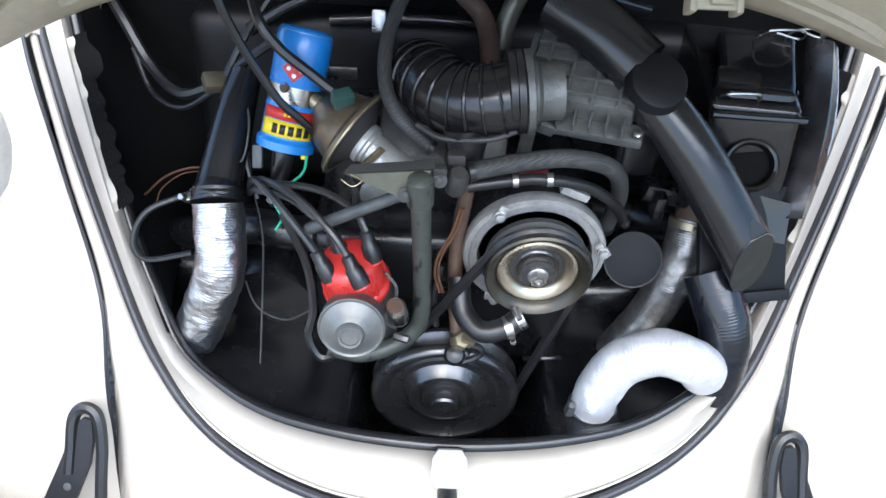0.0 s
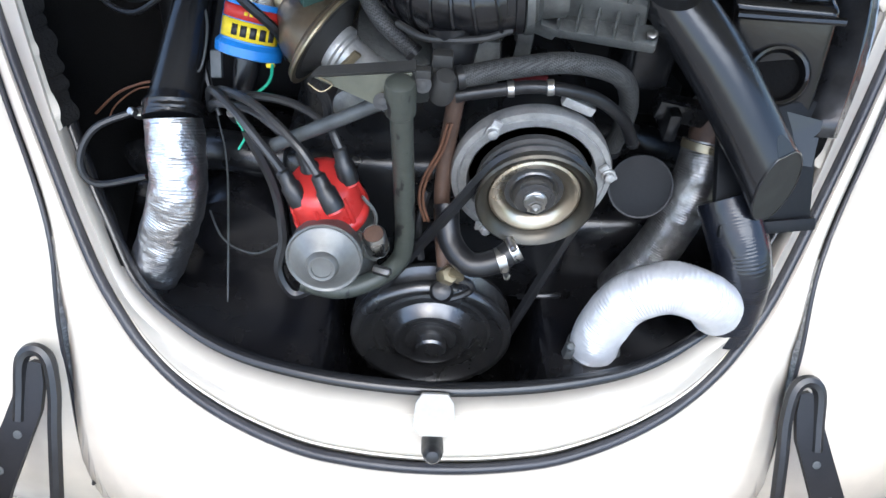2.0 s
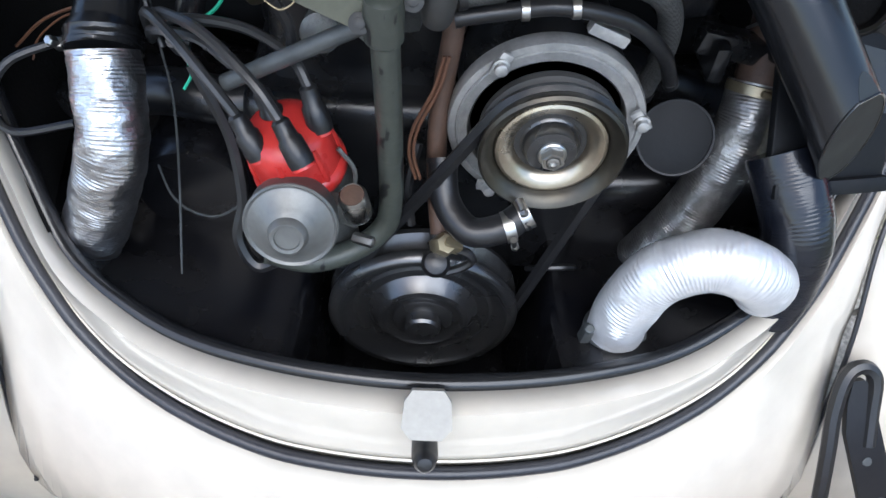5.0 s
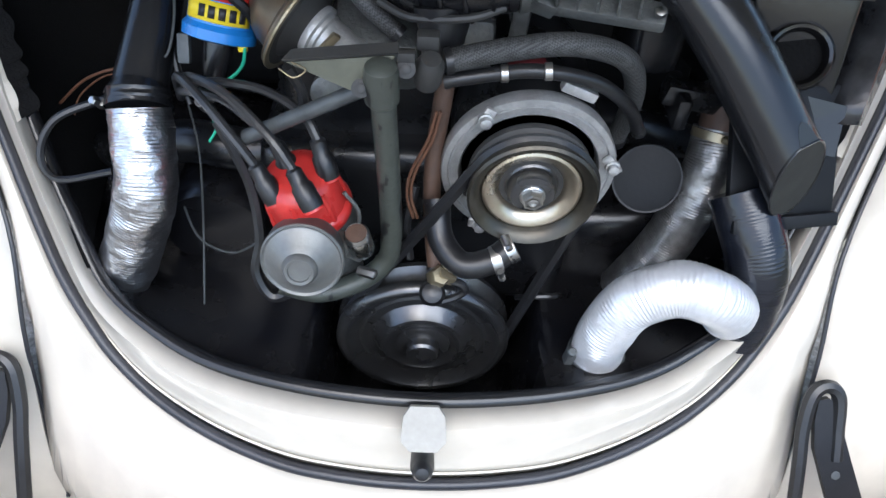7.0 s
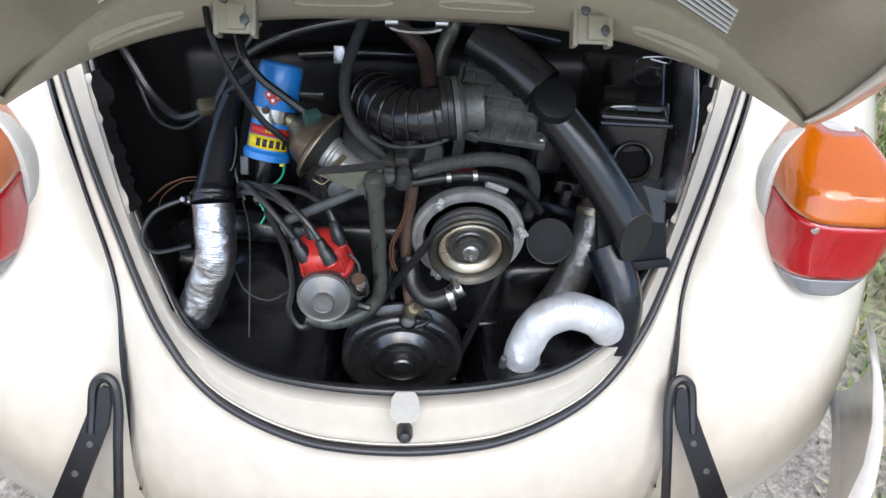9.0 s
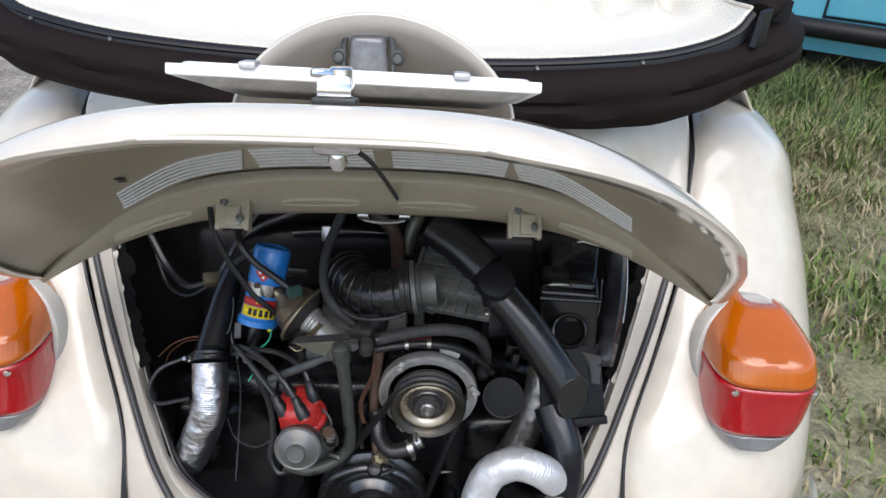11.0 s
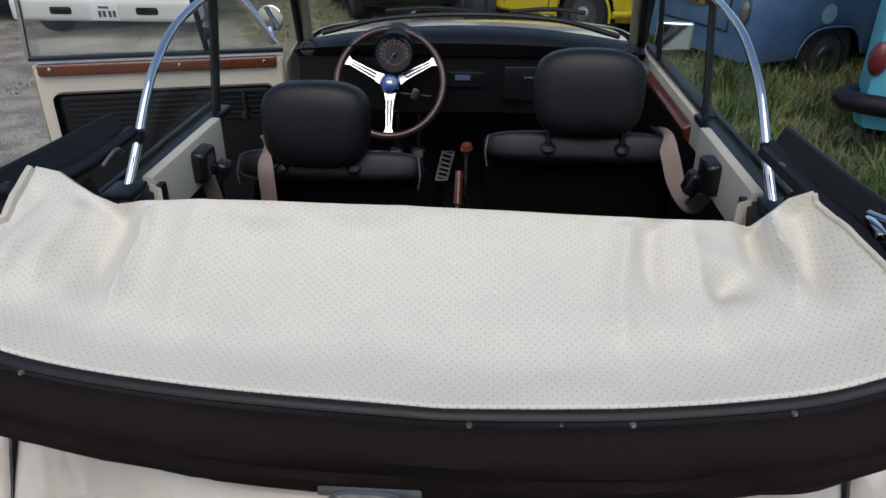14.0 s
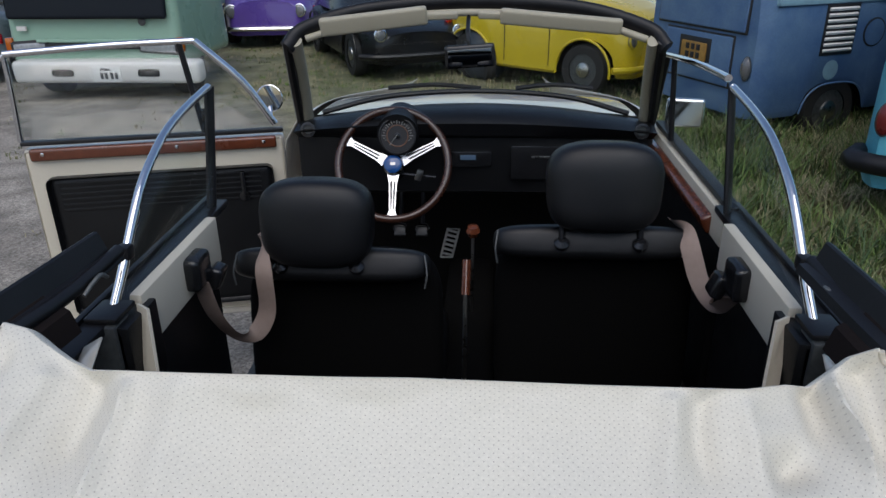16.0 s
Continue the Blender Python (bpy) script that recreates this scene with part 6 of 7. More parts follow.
wire("thin drooping grey wire over the tinware", [(-.245, .345, .50), (-.225, .315, .47), (-.19, .30, .465), (-.155, .29, .495)], .0011, GREY_METAL)
wire("black cable loop by the bay wall", [(-.285, .352, .602), (-.328, .334, .590), (-.345, .318, .562), (-.332, .309, .543), (-.283, .312, .552)], .0034)
wire("thin black looped wire by the connector", [(-.262, .430, .690), (-.240, .405, .670), (-.250, .385, .655), (-.228, .358, .642), (-.222, .388, .672), (-.238, .43, .695)], .0012, GREY_METAL)
wire("copper-coloured wire bundle by the wall", [(-.275, .40, .60), (-.305, .413, .590), (-.337, .414, .575), (-.362, .404, .555)], .0014, COPPER)
wire("orange-brown wire by the bay wall", [(-.285, .40, .596), (-.315, .41, .583), (-.342, .408, .562), (-.35, .40, .545)], .0009, COPPER)
wire("thin green earth wire under the coil", [(-.190, .315, .628), (-.180, .306, .612), (-.186, .30, .600)], .0012, GREEN_WIRE)
wire("black cable beside the distributor", [(-.176, .30, .622), (-.155, .285, .572), (-.147, .262, .53), (-.152, .247, .50), (-.138, .237, .478), (-.115, .24, .488)], .005)
wire("black cable from the lid to the coil", [(-.226, .36, .86), (-.220, .345, .826), (-.208, .342, .790), (-.193, .341, .758), (-.176, .340, .727), (-.160, .342, .708), (-.148, .346, .690), (-.145, .36, .66)], .0042)
wire("black cable with a green plug", [(-.205, .40, .82), (-.193, .368, .795), (-.175, .360, .771), (-.150, .356, .751), (-.124, .350, .733)], .0052)
wire("black linkage hanging from the bracket", [(-.105, .262, .700), (-.098, .268, .675), (-.100, .272, .650)], .004)
tagged(part("green_plug", box((.020, .015, .016), (-.117, .346, .729), (20, 0, 30), .003), material("green_plastic", (.03, .08, .07), .4)), "dark green cable plug", "connector")
tagged(part("connector", box((.030, .020, .014), (-.262, .430, .692), (30, 10, 30), .003), ZINC), "olive multi-pin wire connector", "connector")
for dx in (0, .0035):
    wire("copper wire beside the breather hose", [(.000 + dx, .300, .640), (-.006 + dx, .295, .615), (-.019 + dx, .290, .585), (-.022 + dx, .282, .565), (-.016 + dx, .276, .545)], .0014, COPPER)
wire("black wire down to the tinware", [(-.015, .30, .56), (-.022, .28, .53), (-.018, .27, .50)], .004)
for q in ((-.291, .272, .431), (.245, .215, .45)):
    tagged(part("screw", lathe([(.008, 0), (.008, .005), (.005, .008)], q, (0, -.2, 1), 6), STEEL), "steel screw in the black tinware", "screw")
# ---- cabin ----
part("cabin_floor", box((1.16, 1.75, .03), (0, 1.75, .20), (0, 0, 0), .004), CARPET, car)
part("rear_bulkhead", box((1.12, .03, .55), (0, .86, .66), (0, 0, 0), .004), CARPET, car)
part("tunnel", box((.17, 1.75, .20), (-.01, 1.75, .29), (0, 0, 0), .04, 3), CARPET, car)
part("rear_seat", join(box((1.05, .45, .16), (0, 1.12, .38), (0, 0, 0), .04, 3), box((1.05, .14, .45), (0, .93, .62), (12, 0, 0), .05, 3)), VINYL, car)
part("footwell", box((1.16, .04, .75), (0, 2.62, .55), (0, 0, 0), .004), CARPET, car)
for s in (-1, 1):
    # rear quarter: ivory top, black pocket and belt reel
    part("quarter_trim", box((.024, .37, .105), (s * .554, 1.335, .925), (0, 0, 0), .006), CREAM_VINYL, car, "cream vinyl quarter panel")
    part("quarter_card", box((.024, .44, .42), (s * .568, 1.295, .665), (0, 0, 0), .006), VINYL, car)
    part("sill_channel", join(box((.046, .72, .018), (s * .588, 1.30, .958), (0, 0, 0), .006), box((.012, .70, .026), (s * .612, 1.31, .962), (0, 0, 0), .003)), BLACK_TRIM, car, "black window channel")
    part("hinge_plate", box((.056, .070, .010), (s * .574, 1.10, .972), (0, 0, 0), .004), BLACK_TRIM, car)
    part("hinge_tower", join(box((.048, .055, .13), (s * .572, 1.085, .90), (0, 0, 0), .006), box((.012, .020, .09), (s * .545, 1.075, .91), (0, 0, 0), .004)), GREY_METAL, car, "grey roof hinge tower")
    part("pocket", slab([(s * .516, 1.120, .968), (s * .540, 1.135, .970), (s * .520, 1.075, .83), (s * .492, 1.065, .83)], .006), CREAM_VINYL, car, "cream storage pocket edge")
    part("pocket_inside", box((.030, .11, .14), (s * .545, 1.12, .89), (0, 0, 0), .004), VINYL, car)
    part("belt_reel", join(box((.04, .075, .07), (s * .534, 1.36, .925), (0, 0, 0), .014, 3), box((.028, .045, .05), (s * .512, 1.405, .89), (0, 20, 0), .01, 3)), PLASTIC, car, "black seat-belt reel")
    # quarter window with its chrome bow
    bx = .573 if s < 0 else .566
    bow = [(s * (bx + .004), 1.118, .968), (s * bx, 1.160, 1.016), (s * bx, 1.192, 1.049), (s * bx, 1.252, 1.108), (s * bx, 1.322, 1.156), (s * bx, 1.451, 1.205), (s * bx, 1.655, 1.232)]
    bc = curve(bow, 5)
    part("window_bow", tube(bc[::3], .0085, 10, 3), CHROME, car, "polished chrome window frame")
    base = [Vector((s * (bx + .008), 1.13 + (1.60 - 1.13) * k / (len(bc) - 1), .968)) for k in range(len(bc))]
    pane = part("quarter_glass", sheet([bc, base]), GLASS, car)
    thick(pane, .003)
    pane.visible_shadow = False
    part("window_post", tube([(s * (bx + .012), 1.605, .960), (s * bx, 1.662, 1.232)], .012, 8, 4, squash=.6), BLACK_TRIM, car)
    part("bow_hinge", box((.024, .026, .026), (s * bx, 1.182, 1.044), (0, 0, 0), .006), BLACK_TRIM, car)

# belts
for s, pts in ((-1, [(-.53, 1.36, .90), (-.528, 1.40, .80), (-.515, 1.46, .715), (-.480, 1.49, .700), (-.448, 1.50, .755), (-.440, 1.485, .86), (-.450, 1.53, .905), (-.455, 1.60, .90)]),
               (1, [(.535, 1.39, .87), (.540, 1.42, .84), (.535, 1.47, .805), (.515, 1.53, .835), (.498, 1.565, .895), (.488, 1.60, .928), (.480, 1.66, .920)])):
    tagged(part("seat_belt", tube(pts, .021, 8, 8, squash=.08, up=(.2, 1, .2)), BELT_WEB), "taupe seat-belt webbing hanging over the seat", "seat belt")


def front_seat(label, cx, y, zt, tilt, rise, shift):
    """Seat seen from behind: cushion, cloth-backed backrest with a vinyl top roll, headrest on two posts."""
    e = thing("front_seat", label, "car seat", "front seats")
    w = .40

    def pillow(wd, ht, dp, power=2.6, n=18, mcol=28):
        rows = []
        for i in range(n + 1):
            a = -math.pi / 2 + math.pi * i / n
            sz = math.copysign(abs(math.sin(a)) ** (2 / power), math.sin(a))
            cz = abs(math.cos(a)) ** (2 / power)
            row = []
            for k in range(mcol):
                b = 2 * math.pi * k / mcol
                row.append(Vector((wd / 2 * cz * math.copysign(abs(math.cos(b)) ** (2 / power), math.cos(b)), dp / 2 * cz * math.copysign(abs(math.sin(b)) ** (2 / power), math.sin(b)), ht / 2 * sz)))
            rows.append(row)
        return sheet(rows, True)

    part("cushion", moved(pillow(.46, .16, .50, 4), pose(cx, y + .32, .42, 6, 0, 0)), VINYL, e)
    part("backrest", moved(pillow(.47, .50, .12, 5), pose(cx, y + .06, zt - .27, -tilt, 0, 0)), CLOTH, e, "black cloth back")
    part("top_roll", moved(pillow(.45, .080, .115, 4.2), pose(cx - .015, y + .025, zt - .030, -tilt - 14, 0, 0)), VINYL, e, "black vinyl top roll")
    for s in (-1, 1):
        part("piping", tube([(cx - .015 + s * .215, y - .028, zt - .062), (cx - .015 + s * .220, y - .020, zt - .030), (cx - .015 + s * .214, y + .004, zt + .006)], .0022, 6, 5), GREY_METAL, e)
    part("seat_base", box((.40, .42, .16), (cx, y + .32, .27), (0, 0, 0), .02), BLACK_TRIM, e)
    for s in (-1, 1):
        part("post", tube([(cx + shift + s * .086, y - .028, zt - .012), (cx + shift + s * .086, y - .012, zt + .06)], .007, 10, 2), BLACK_TRIM, e)
        part("post_collar", lathe([(.017, -.008), (.018, .003), (.013, .008), (.009, .012)], (cx + shift + s * .086, y - .030, zt - .010), (0, -.5, 1), 18), PLASTIC, e)
    head = pillow(.25, .190, .115, 3.5, 26, 40)
    head = [Vector((p.x * (1 + .35 * p.z), p.y * (1 - .8 * p.z) - .004 * math.cos(p.x * 18), p.z + .008 * math.cos(p.x * 12) * (p.z > 0))) for p in head[0]], head[1]
    part("headrest", moved(head, pose(cx + shift, y - .005, zt + rise, -6, 0, 0)), VINYL, e, "black vinyl headrest")
    return e


front_seat("black driver's seat with a low cloth back and padded headrest", -.288, 1.545, .873, 10, .083, -.036)
front_seat("black passenger seat with a tall headrest on two posts", .304, 1.60, .914, 8, .112, -.002)

dash = thing("dashboard", "black padded dashboard with a round instrument", "dashboard")
rows = []
for x in np.linspace(-.56, .56, 25):
    k = .022 * (x / .56) ** 2
    rows.append([Vector((x, 2.46 - 2.5 * k, 1.018 - 2 * k)), Vector((x, 2.36 - 2 * k, 1.026 - 2 * k)), Vector((x, 2.30 - k, 1.016 - 2 * k)), Vector((x, 2.275 - k, .995 - k)), Vector((x, 2.285, .955)), Vector((x, 2.31, .94)), Vector((x, 2.31, .85)), Vector((x, 2.315, .76)), Vector((x, 2.36, .74)), Vector((x, 2.5, .74))])
part("dash_pad", sheet(rows), VINYL, dash)
DX = -.230
part("binnacle", tube([(DX, 2.36, .985), (DX, 2.27, .972), (DX, 2.245, .968)], lambda t: .060 + .006 * t, 32, 4), VINYL, dash)
part("speedometer", lathe([(.056, .0), (.058, .006), (.054, .008), (.052, .003), (.01, .003)], (DX, 2.236, .966), (0, -1, .18), 40), DARK, dash)
DIAL = material("pale_dial_print", (.22, .22, .21), .5, amount=.3)
for k in range(25):
    w = radians(-135 + 270 * k / 24)
    part("dial_tick", box((.0026, .001, .012 if k % 2 == 0 else .006), (DX + .042 * math.sin(w), 2.231, .968 + .042 * math.cos(w)), (0, math.degrees(w), 0), 0), DIAL, dash)
part("dial_band", lathe([(.0345, .0035), (.0335, .0042), (.0315, .0042), (.0305, .0035)], (DX, 2.236, .966), (0, -1, .18), 40, False), COPPER, dash)
part("dial_hub", lathe([(.009, 0), (.009, .002), (.004, .003)], (DX, 2.231, .967), (0, -1, .18), 24), PLASTIC, dash)
part("dial_needle", box((.002, .001, .040), (DX - .012, 2.228, .955), (0, 38, 0), 0), DIAL, dash)
part("radio", box((.15, .02, .05), (-.015, 2.302, .875), (0, 0, 0), .004), PLASTIC, dash)
part("radio_display", box((.05, .006, .016), (-.015, 2.291, .882), (0, 0, 0), .001), material("blue_grey_display", (.10, .16, .24), .2), dash)
part("glovebox", box((.36, .02, .11), (.30, 2.302, .865), (0, 0, 0), .006), PLASTIC, dash)
part("glovebox_badge", box((.06, .003, .006), (.215, 2.290, .885), (0, 0, 0), .001), STEEL, dash)
for s in (-1, 1):
    part("air_vent", lathe([(.022, 0), (.024, .006), (.016, .007), (.014, .002)], (s * .515, 2.27, .975), (0, -1, .2), 24), PLASTIC, dash)

ALLOY = material("polished_alloy", (.78, .79, .80), .22, metal=.9, other=(.66, .67, .68), scale=30, amount=.4)
wheel = thing("steering_wheel", "three-spoke steering wheel with a dark wooden rim and slotted alloy spokes", "steering wheel")
WM = pose(-.246, 2.225, .878, 62, 0, 0)
ringp = [(.172 * math.cos(2 * math.pi * k / 48), .172 * math.sin(2 * math.pi * k / 48), 0) for k in range(49)]
part("rim", moved(tube(ringp, .0125, 12, 1), WM), material("dark_walnut", (.05, .018, .010), .3, other=(.02, .008, .005), scale=30, amount=.7, coat=.4), wheel)
for a in (27, 153, 270):
    w = radians(a)
    R = Matrix.Rotation(w, 4, "Z")
    part("spoke", moved(plate_shape([(.028, -.019), (.060, -.0125), (.145, -.0095), (.158, -.0150), (.164, -.0150), (.164, .0150), (.158, .0150), (.145, .0095), (.060, .0125), (.028, .019)], .005, pose(0, 0, -.016, 0, -3, 0)), WM @ R), ALLOY, wheel, "slotted alloy spoke")
    for sy in (-1, 1):
        part("spoke_slot", moved(plate_shape([(.050, sy * .0022), (.142, sy * .0020), (.142, sy * .0054), (.055, sy * .0086)], .0052, pose(0, 0, -.0158, 0, -3, 0)), WM @ R), DARK, wheel)
part("hub", moved(lathe([(.034, -.02), (.034, -.004), (.028, .004)], (0, 0, 0), (0, 0, 1), 32), WM), CHROME, wheel)
part("horn_button", moved(lathe([(.028, .0), (.028, .006), (.022, .010), (.005, .011)], (0, 0, 0), (0, 0, 1), 32), WM), material("blue_button", (.01, .07, .25), .25, coat=.5), wheel)
part("button_badge", moved(box((.016, .008, .001), (0, .0, .0115), (0, 0, 0), 0), WM), STEEL, wheel)
part("column", tube([WM @ Vector((0, 0, -.02)), WM @ Vector((0, 0, -.22))], .028, 18, 3), PLASTIC, wheel)
part("stalk", tube([WM @ Vector((.02, -.02, -.05)), WM @ Vector((.13, -.03, -.05))], .005, 8, 3), PLASTIC, wheel)
tagged(part("key_bunch", box((.02, .012, .035), (-.165, 2.22, .845), (0, 20, 0), .004), STEEL), "small steel keys in the ignition", "keys")

lever = thing("handbrake", "wood-gripped handbrake lever on the tunnel", "handbrake")
part("grip", tube([(-.004, 1.85, .728), (-.006, 1.80, .648)], .012, 12, 4), WOOD, lever)
part("shaft", tube([(-.006, 1.80, .65), (-.006, 1.755, .54), (-.008, 1.74, .39)], .006, 8, 4), STEEL, lever)
gear = thing("gear_lever", "gear lever with a brown wooden knob", "gear lever")
part("stick", tube([(0, 2.18, .38), (.006, 2.14, .68)], .005, 8, 4), STEEL, gear)
part("knob", lathe([(.004, -.022), (.014, -.018), (.022, 0), (.016, .016), (.004, .020)], (.006, 2.14, .693), (0, -.2, 1), 24), WOOD, gear)
pedals = thing("pedal_set", "pedals with bright metal frames", "pedals")
for x, w, h in ((-.268, .042, .046), (-.188, .042, .046)):
    part("pedal_pad", box((w, .012, h), (x, 2.50, .545), (-30, 0, 0), .004), RUBBER, pedals)
    part("pedal_frame", tube([(x - w / 2, 2.492, .535), (x - w / 2, 2.482, .570), (x + w / 2, 2.482, .570), (x + w / 2, 2.492, .535)], .0032, 6, 4), CHROME, pedals)
    part("pedal_arm", tube([(x, 2.51, .54), (x, 2.56, .60), (x, 2.60, .66)], .008, 8, 4), BLACK_TRIM, pedals)
part("throttle_frame", join(tube([(-.122, 2.52, .428), (-.094, 2.50, .550), (-.052, 2.50, .550), (-.080, 2.52, .428), (-.122, 2.52, .428)], .0042, 6, 1), *[box((.042, .008, .006), (-.098 + .0050 * k, 2.515 - .003 * k, .443 + .0195 * k), (0, 15, 0), 0) for k in range(6)]), ALU, pedals)

# windscreen
ws = thing("windscreen", "curved windscreen in an ivory frame with sun visors", "windscreen")
WB = [(-.585, 2.40, .972), (-.502, 2.43, .992), (-.29, 2.52, 1.026), (.008, 2.56, 1.036), (.30, 2.52, 1.026), (.500, 2.43, .992), (.583, 2.40, .972)]
WT = [(-.512, 2.10, 1.245), (-.462, 2.14, 1.292), (-.285, 2.17, 1.338), (.006, 2.18, 1.356), (.29, 2.17, 1.338), (.474, 2.14, 1.288), (.522, 2.10, 1.243)]
cb, ct = curve(WB[1:-1], 8), curve(WT[1:-1], 8)
pane = part("glass", sheet([cb, ct]), GLASS, ws)
thick(pane, .004)
pane.visible_shadow = False
part("header", tube([Vector(p) + Vector((0, .0, .005)) for p in WT], .022, 12, 8, squash=.8), BLACK_TRIM, ws, "black header rail")
part("header_trim", tube([Vector(p) + Vector((0, -.012, -.022)) for p in WT[1:-1]], .010, 10, 8), VISOR, ws)
part("glass_gasket", tube(cb, .009, 8, 1), RUBBER, ws)
for s in (-1, 1):
    P0, P1 = Vector((s * .545, 2.40, .968)), Vector((s * .488, 2.11, 1.266))
    part("pillar", tube([P0, P0.lerp(P1, .5) + Vector((0, .01, .01)), P1], .020, 12, 5, squash=.8), VISOR, ws, "beige trimmed pillar")
    part("pillar_seal", tube([P0 + Vector((s * .022, -.01, 0)), P1 + Vector((s * .022, -.01, 0))], .014, 8, 4), RUBBER, ws)
    if s < 0:
        vis = part("sun_visor", box((.290, .020, .050), (-.262, 2.075, 1.322), (18, -6, 3), .009, 3), VISOR, ws, "beige sun visor folded up")
        part("visor_arm", box((.090, .014, .020), (-.082, 2.085, 1.334), (18, -2, 0), .006, 3), VISOR, vis)
    else:
        vis = part("sun_visor", box((.320, .020, .042), (.234, 2.075, 1.320), (18, 5, -3), .009, 3), VISOR, ws, "beige sun visor folded up")
        part("visor_arm", box((.070, .014, .020), (.052, 2.085, 1.335), (18, 2, 0), .006, 3), VISOR, vis)
mir = part("inner_mirror", box((.135, .022, .062), (-.004, 2.07, 1.232), (0, -4, 0), .01, 3), PLASTIC, ws)
part("mirror_stem", tube([(-.010, 2.15, 1.325), (-.010, 2.08, 1.29), (-.004, 2.07, 1.252)], .006, 8, 4), PLASTIC, ws)
part("mirror_glass", box((.118, .003, .048), (-.004, 2.056, 1.229), (8, -4, 0), .001), CHROME, ws)
part("bonnet", sheet([[Vector((x, y, .988 - .10 * x * x - .03 * (y - 2.5) - .12 * (y - 2.5) ** 2)) for x in np.linspace(-.55, .55, 15)] for y in np.linspace(2.54, 3.75, 12)]), IVORY, car)
for x0, x1 in ((-.30, .02), (.14, .40)):
    part("wiper", tube([(x0, 2.57, 1.044), ((x0 + x1) / 2, 2.60, 1.050), (x1, 2.58, 1.042)], .008, 8, 5), BLACK_TRIM, ws)

# right door, shut
rd = thing("passenger_door", "closed ivory passenger door with a wood-capped sill and chrome-framed window", "car door")
part("door_card", box((.03, .82, .50), (.588, 2.02, .69), (0, 0, 0), .008), VINYL, rd)
part("door_upper", box((.035, .82, .08), (.590, 2.02, .915), (0, 0, 0), .008), CREAM_VINYL, rd)
part("wood_cap", box((.034, .70, .046), (.572, 2.04, .905), (0, -25, 0), .010, 3), WOOD, rd, "varnished wood cap")
for y in (1.70, 1.98, 2.28):
    part("cap_screw", lathe([(.005, 0), (.005, .002), (.003, .003)], (.555, y, .912), (-1, 0, .4), 10), CHROME, rd)
part("window_channel", box((.03, .80, .016), (.602, 2.02, .965), (0, 0, 0), .004), BLACK_TRIM, rd)
fr = [(.560, 1.675, 1.248), (.562, 1.85, 1.240), (.562, 2.02, 1.228), (.562, 2.25, 1.205)]
part("door_bow", tube(fr, .0085, 10, 6), CHROME, rd, "polished chrome window frame")
part("vent_bow", tube([(.562, 2.25, 1.205), (.57, 2.34, 1.08), (.58, 2.42, .98)], .010, 10, 5), BLACK_TRIM, rd)
part("vent_post", tube([(.580, 2.17, .975), (.562, 2.165, 1.212)], .008, 8, 4), BLACK_TRIM, rd)
g = part("door_glass", sheet([curve(fr, 6), [Vector((.582, 1.62 + (2.40 - 1.62) * k / 18, .972)) for k in range(19)]]), GLASS, rd)
thick(g, .003)
g.visible_shadow = False
MIRROR = material("aged_mirror", (.45, .47, .47), .06, metal=1.0, other=(.36, .38, .38), rough_var=.03)
MH = pose(.668, 2.39, 1.005, 0, 0, -12)
part("mirror_head", moved(box((.116, .028, .092), (0, 0, 0), (0, 0, 0), .013, 4), MH), CHROME, rd, "chrome door mirror")
part("mirror_face", moved(box((.104, .004, .078), (0, -.0145, 0), (0, 0, 0), .0015, 1), MH), MIRROR, rd)
part("mirror_arm", tube([(.615, 2.41, .96), (.65, 2.41, .975), (.68, 2.40, .99)], .008, 8, 4), CHROME, rd)

# driver's door, swung wide open: hinge near the dash, its rear edge far out
ld = thing("driver_door", "open ivory driver's door with black card, wood cap and chrome window frame", "car door")
HX, HY, RX, RYY = -.640, 2.42, -1.432, 2.22


DL = math.hypot(RX - HX, RYY - HY)
DM = Matrix.Translation((HX, HY, 0)) @ Matrix.Rotation(math.atan2(RYY - HY, RX - HX), 4, "Z")
part("door_shell", moved(box((DL, .05, .66), (DL / 2, -.03, .585), (0, 0, 0), .012, 3), DM), IVORY, ld)
part("door_face", moved(box((DL - .01, .012, .62), (DL / 2, .0, .60), (0, 0, 0), .012, 3), DM), CREAM_VINYL, ld)
part("door_card", moved(box((DL - .10, .012, .50), (DL / 2 - .005, .010, .575), (0, 0, 0), .03, 4), DM), VINYL, ld, "black ribbed door card")
for k in range(6):
    part("card_rib", moved(box((DL - .18, .006, .010), (DL / 2, .017, .80 - .018 * k), (0, 0, 0), .003), DM), VINYL, ld)
part("wood_cap", moved(box((DL - .05, .026, .040), (DL / 2, .012, .901), (0, 0, 0), .009, 3), DM), WOOD, ld, "varnished wood cap")
for t in (.08, .42, .92):
    part("cap_screw", moved(lathe([(.006, 0), (.006, .002), (.003, .003)], (DL * t, .026, .905), (0, 1, 0), 10), DM), CHROME, ld)
part("glass_seal", moved(box((DL, .03, .014), (DL / 2, -.01, .935), (0, 0, 0), .004), DM), RUBBER, ld)
wf = [(DL, -.01, .94), (DL * .99, -.01, 1.08), (DL * .985, -.01, 1.208)]
part("rear_frame", moved(tube(wf, .009, 10, 4), DM), CHROME, ld)
part("top_frame", moved(tube([(DL * .985, -.01, 1.212), (DL * .6, -.01, 1.228), (DL * .30, -.01, 1.232)], .011, 10, 4), DM), CHROME, ld, "chrome top frame")
part("vent_frame", moved(tube([(DL * .30, -.01, 1.232), (DL * .14, -.01, 1.10), (DL * .03, -.01, .955)], .012, 10, 4), DM), CHROME, ld)
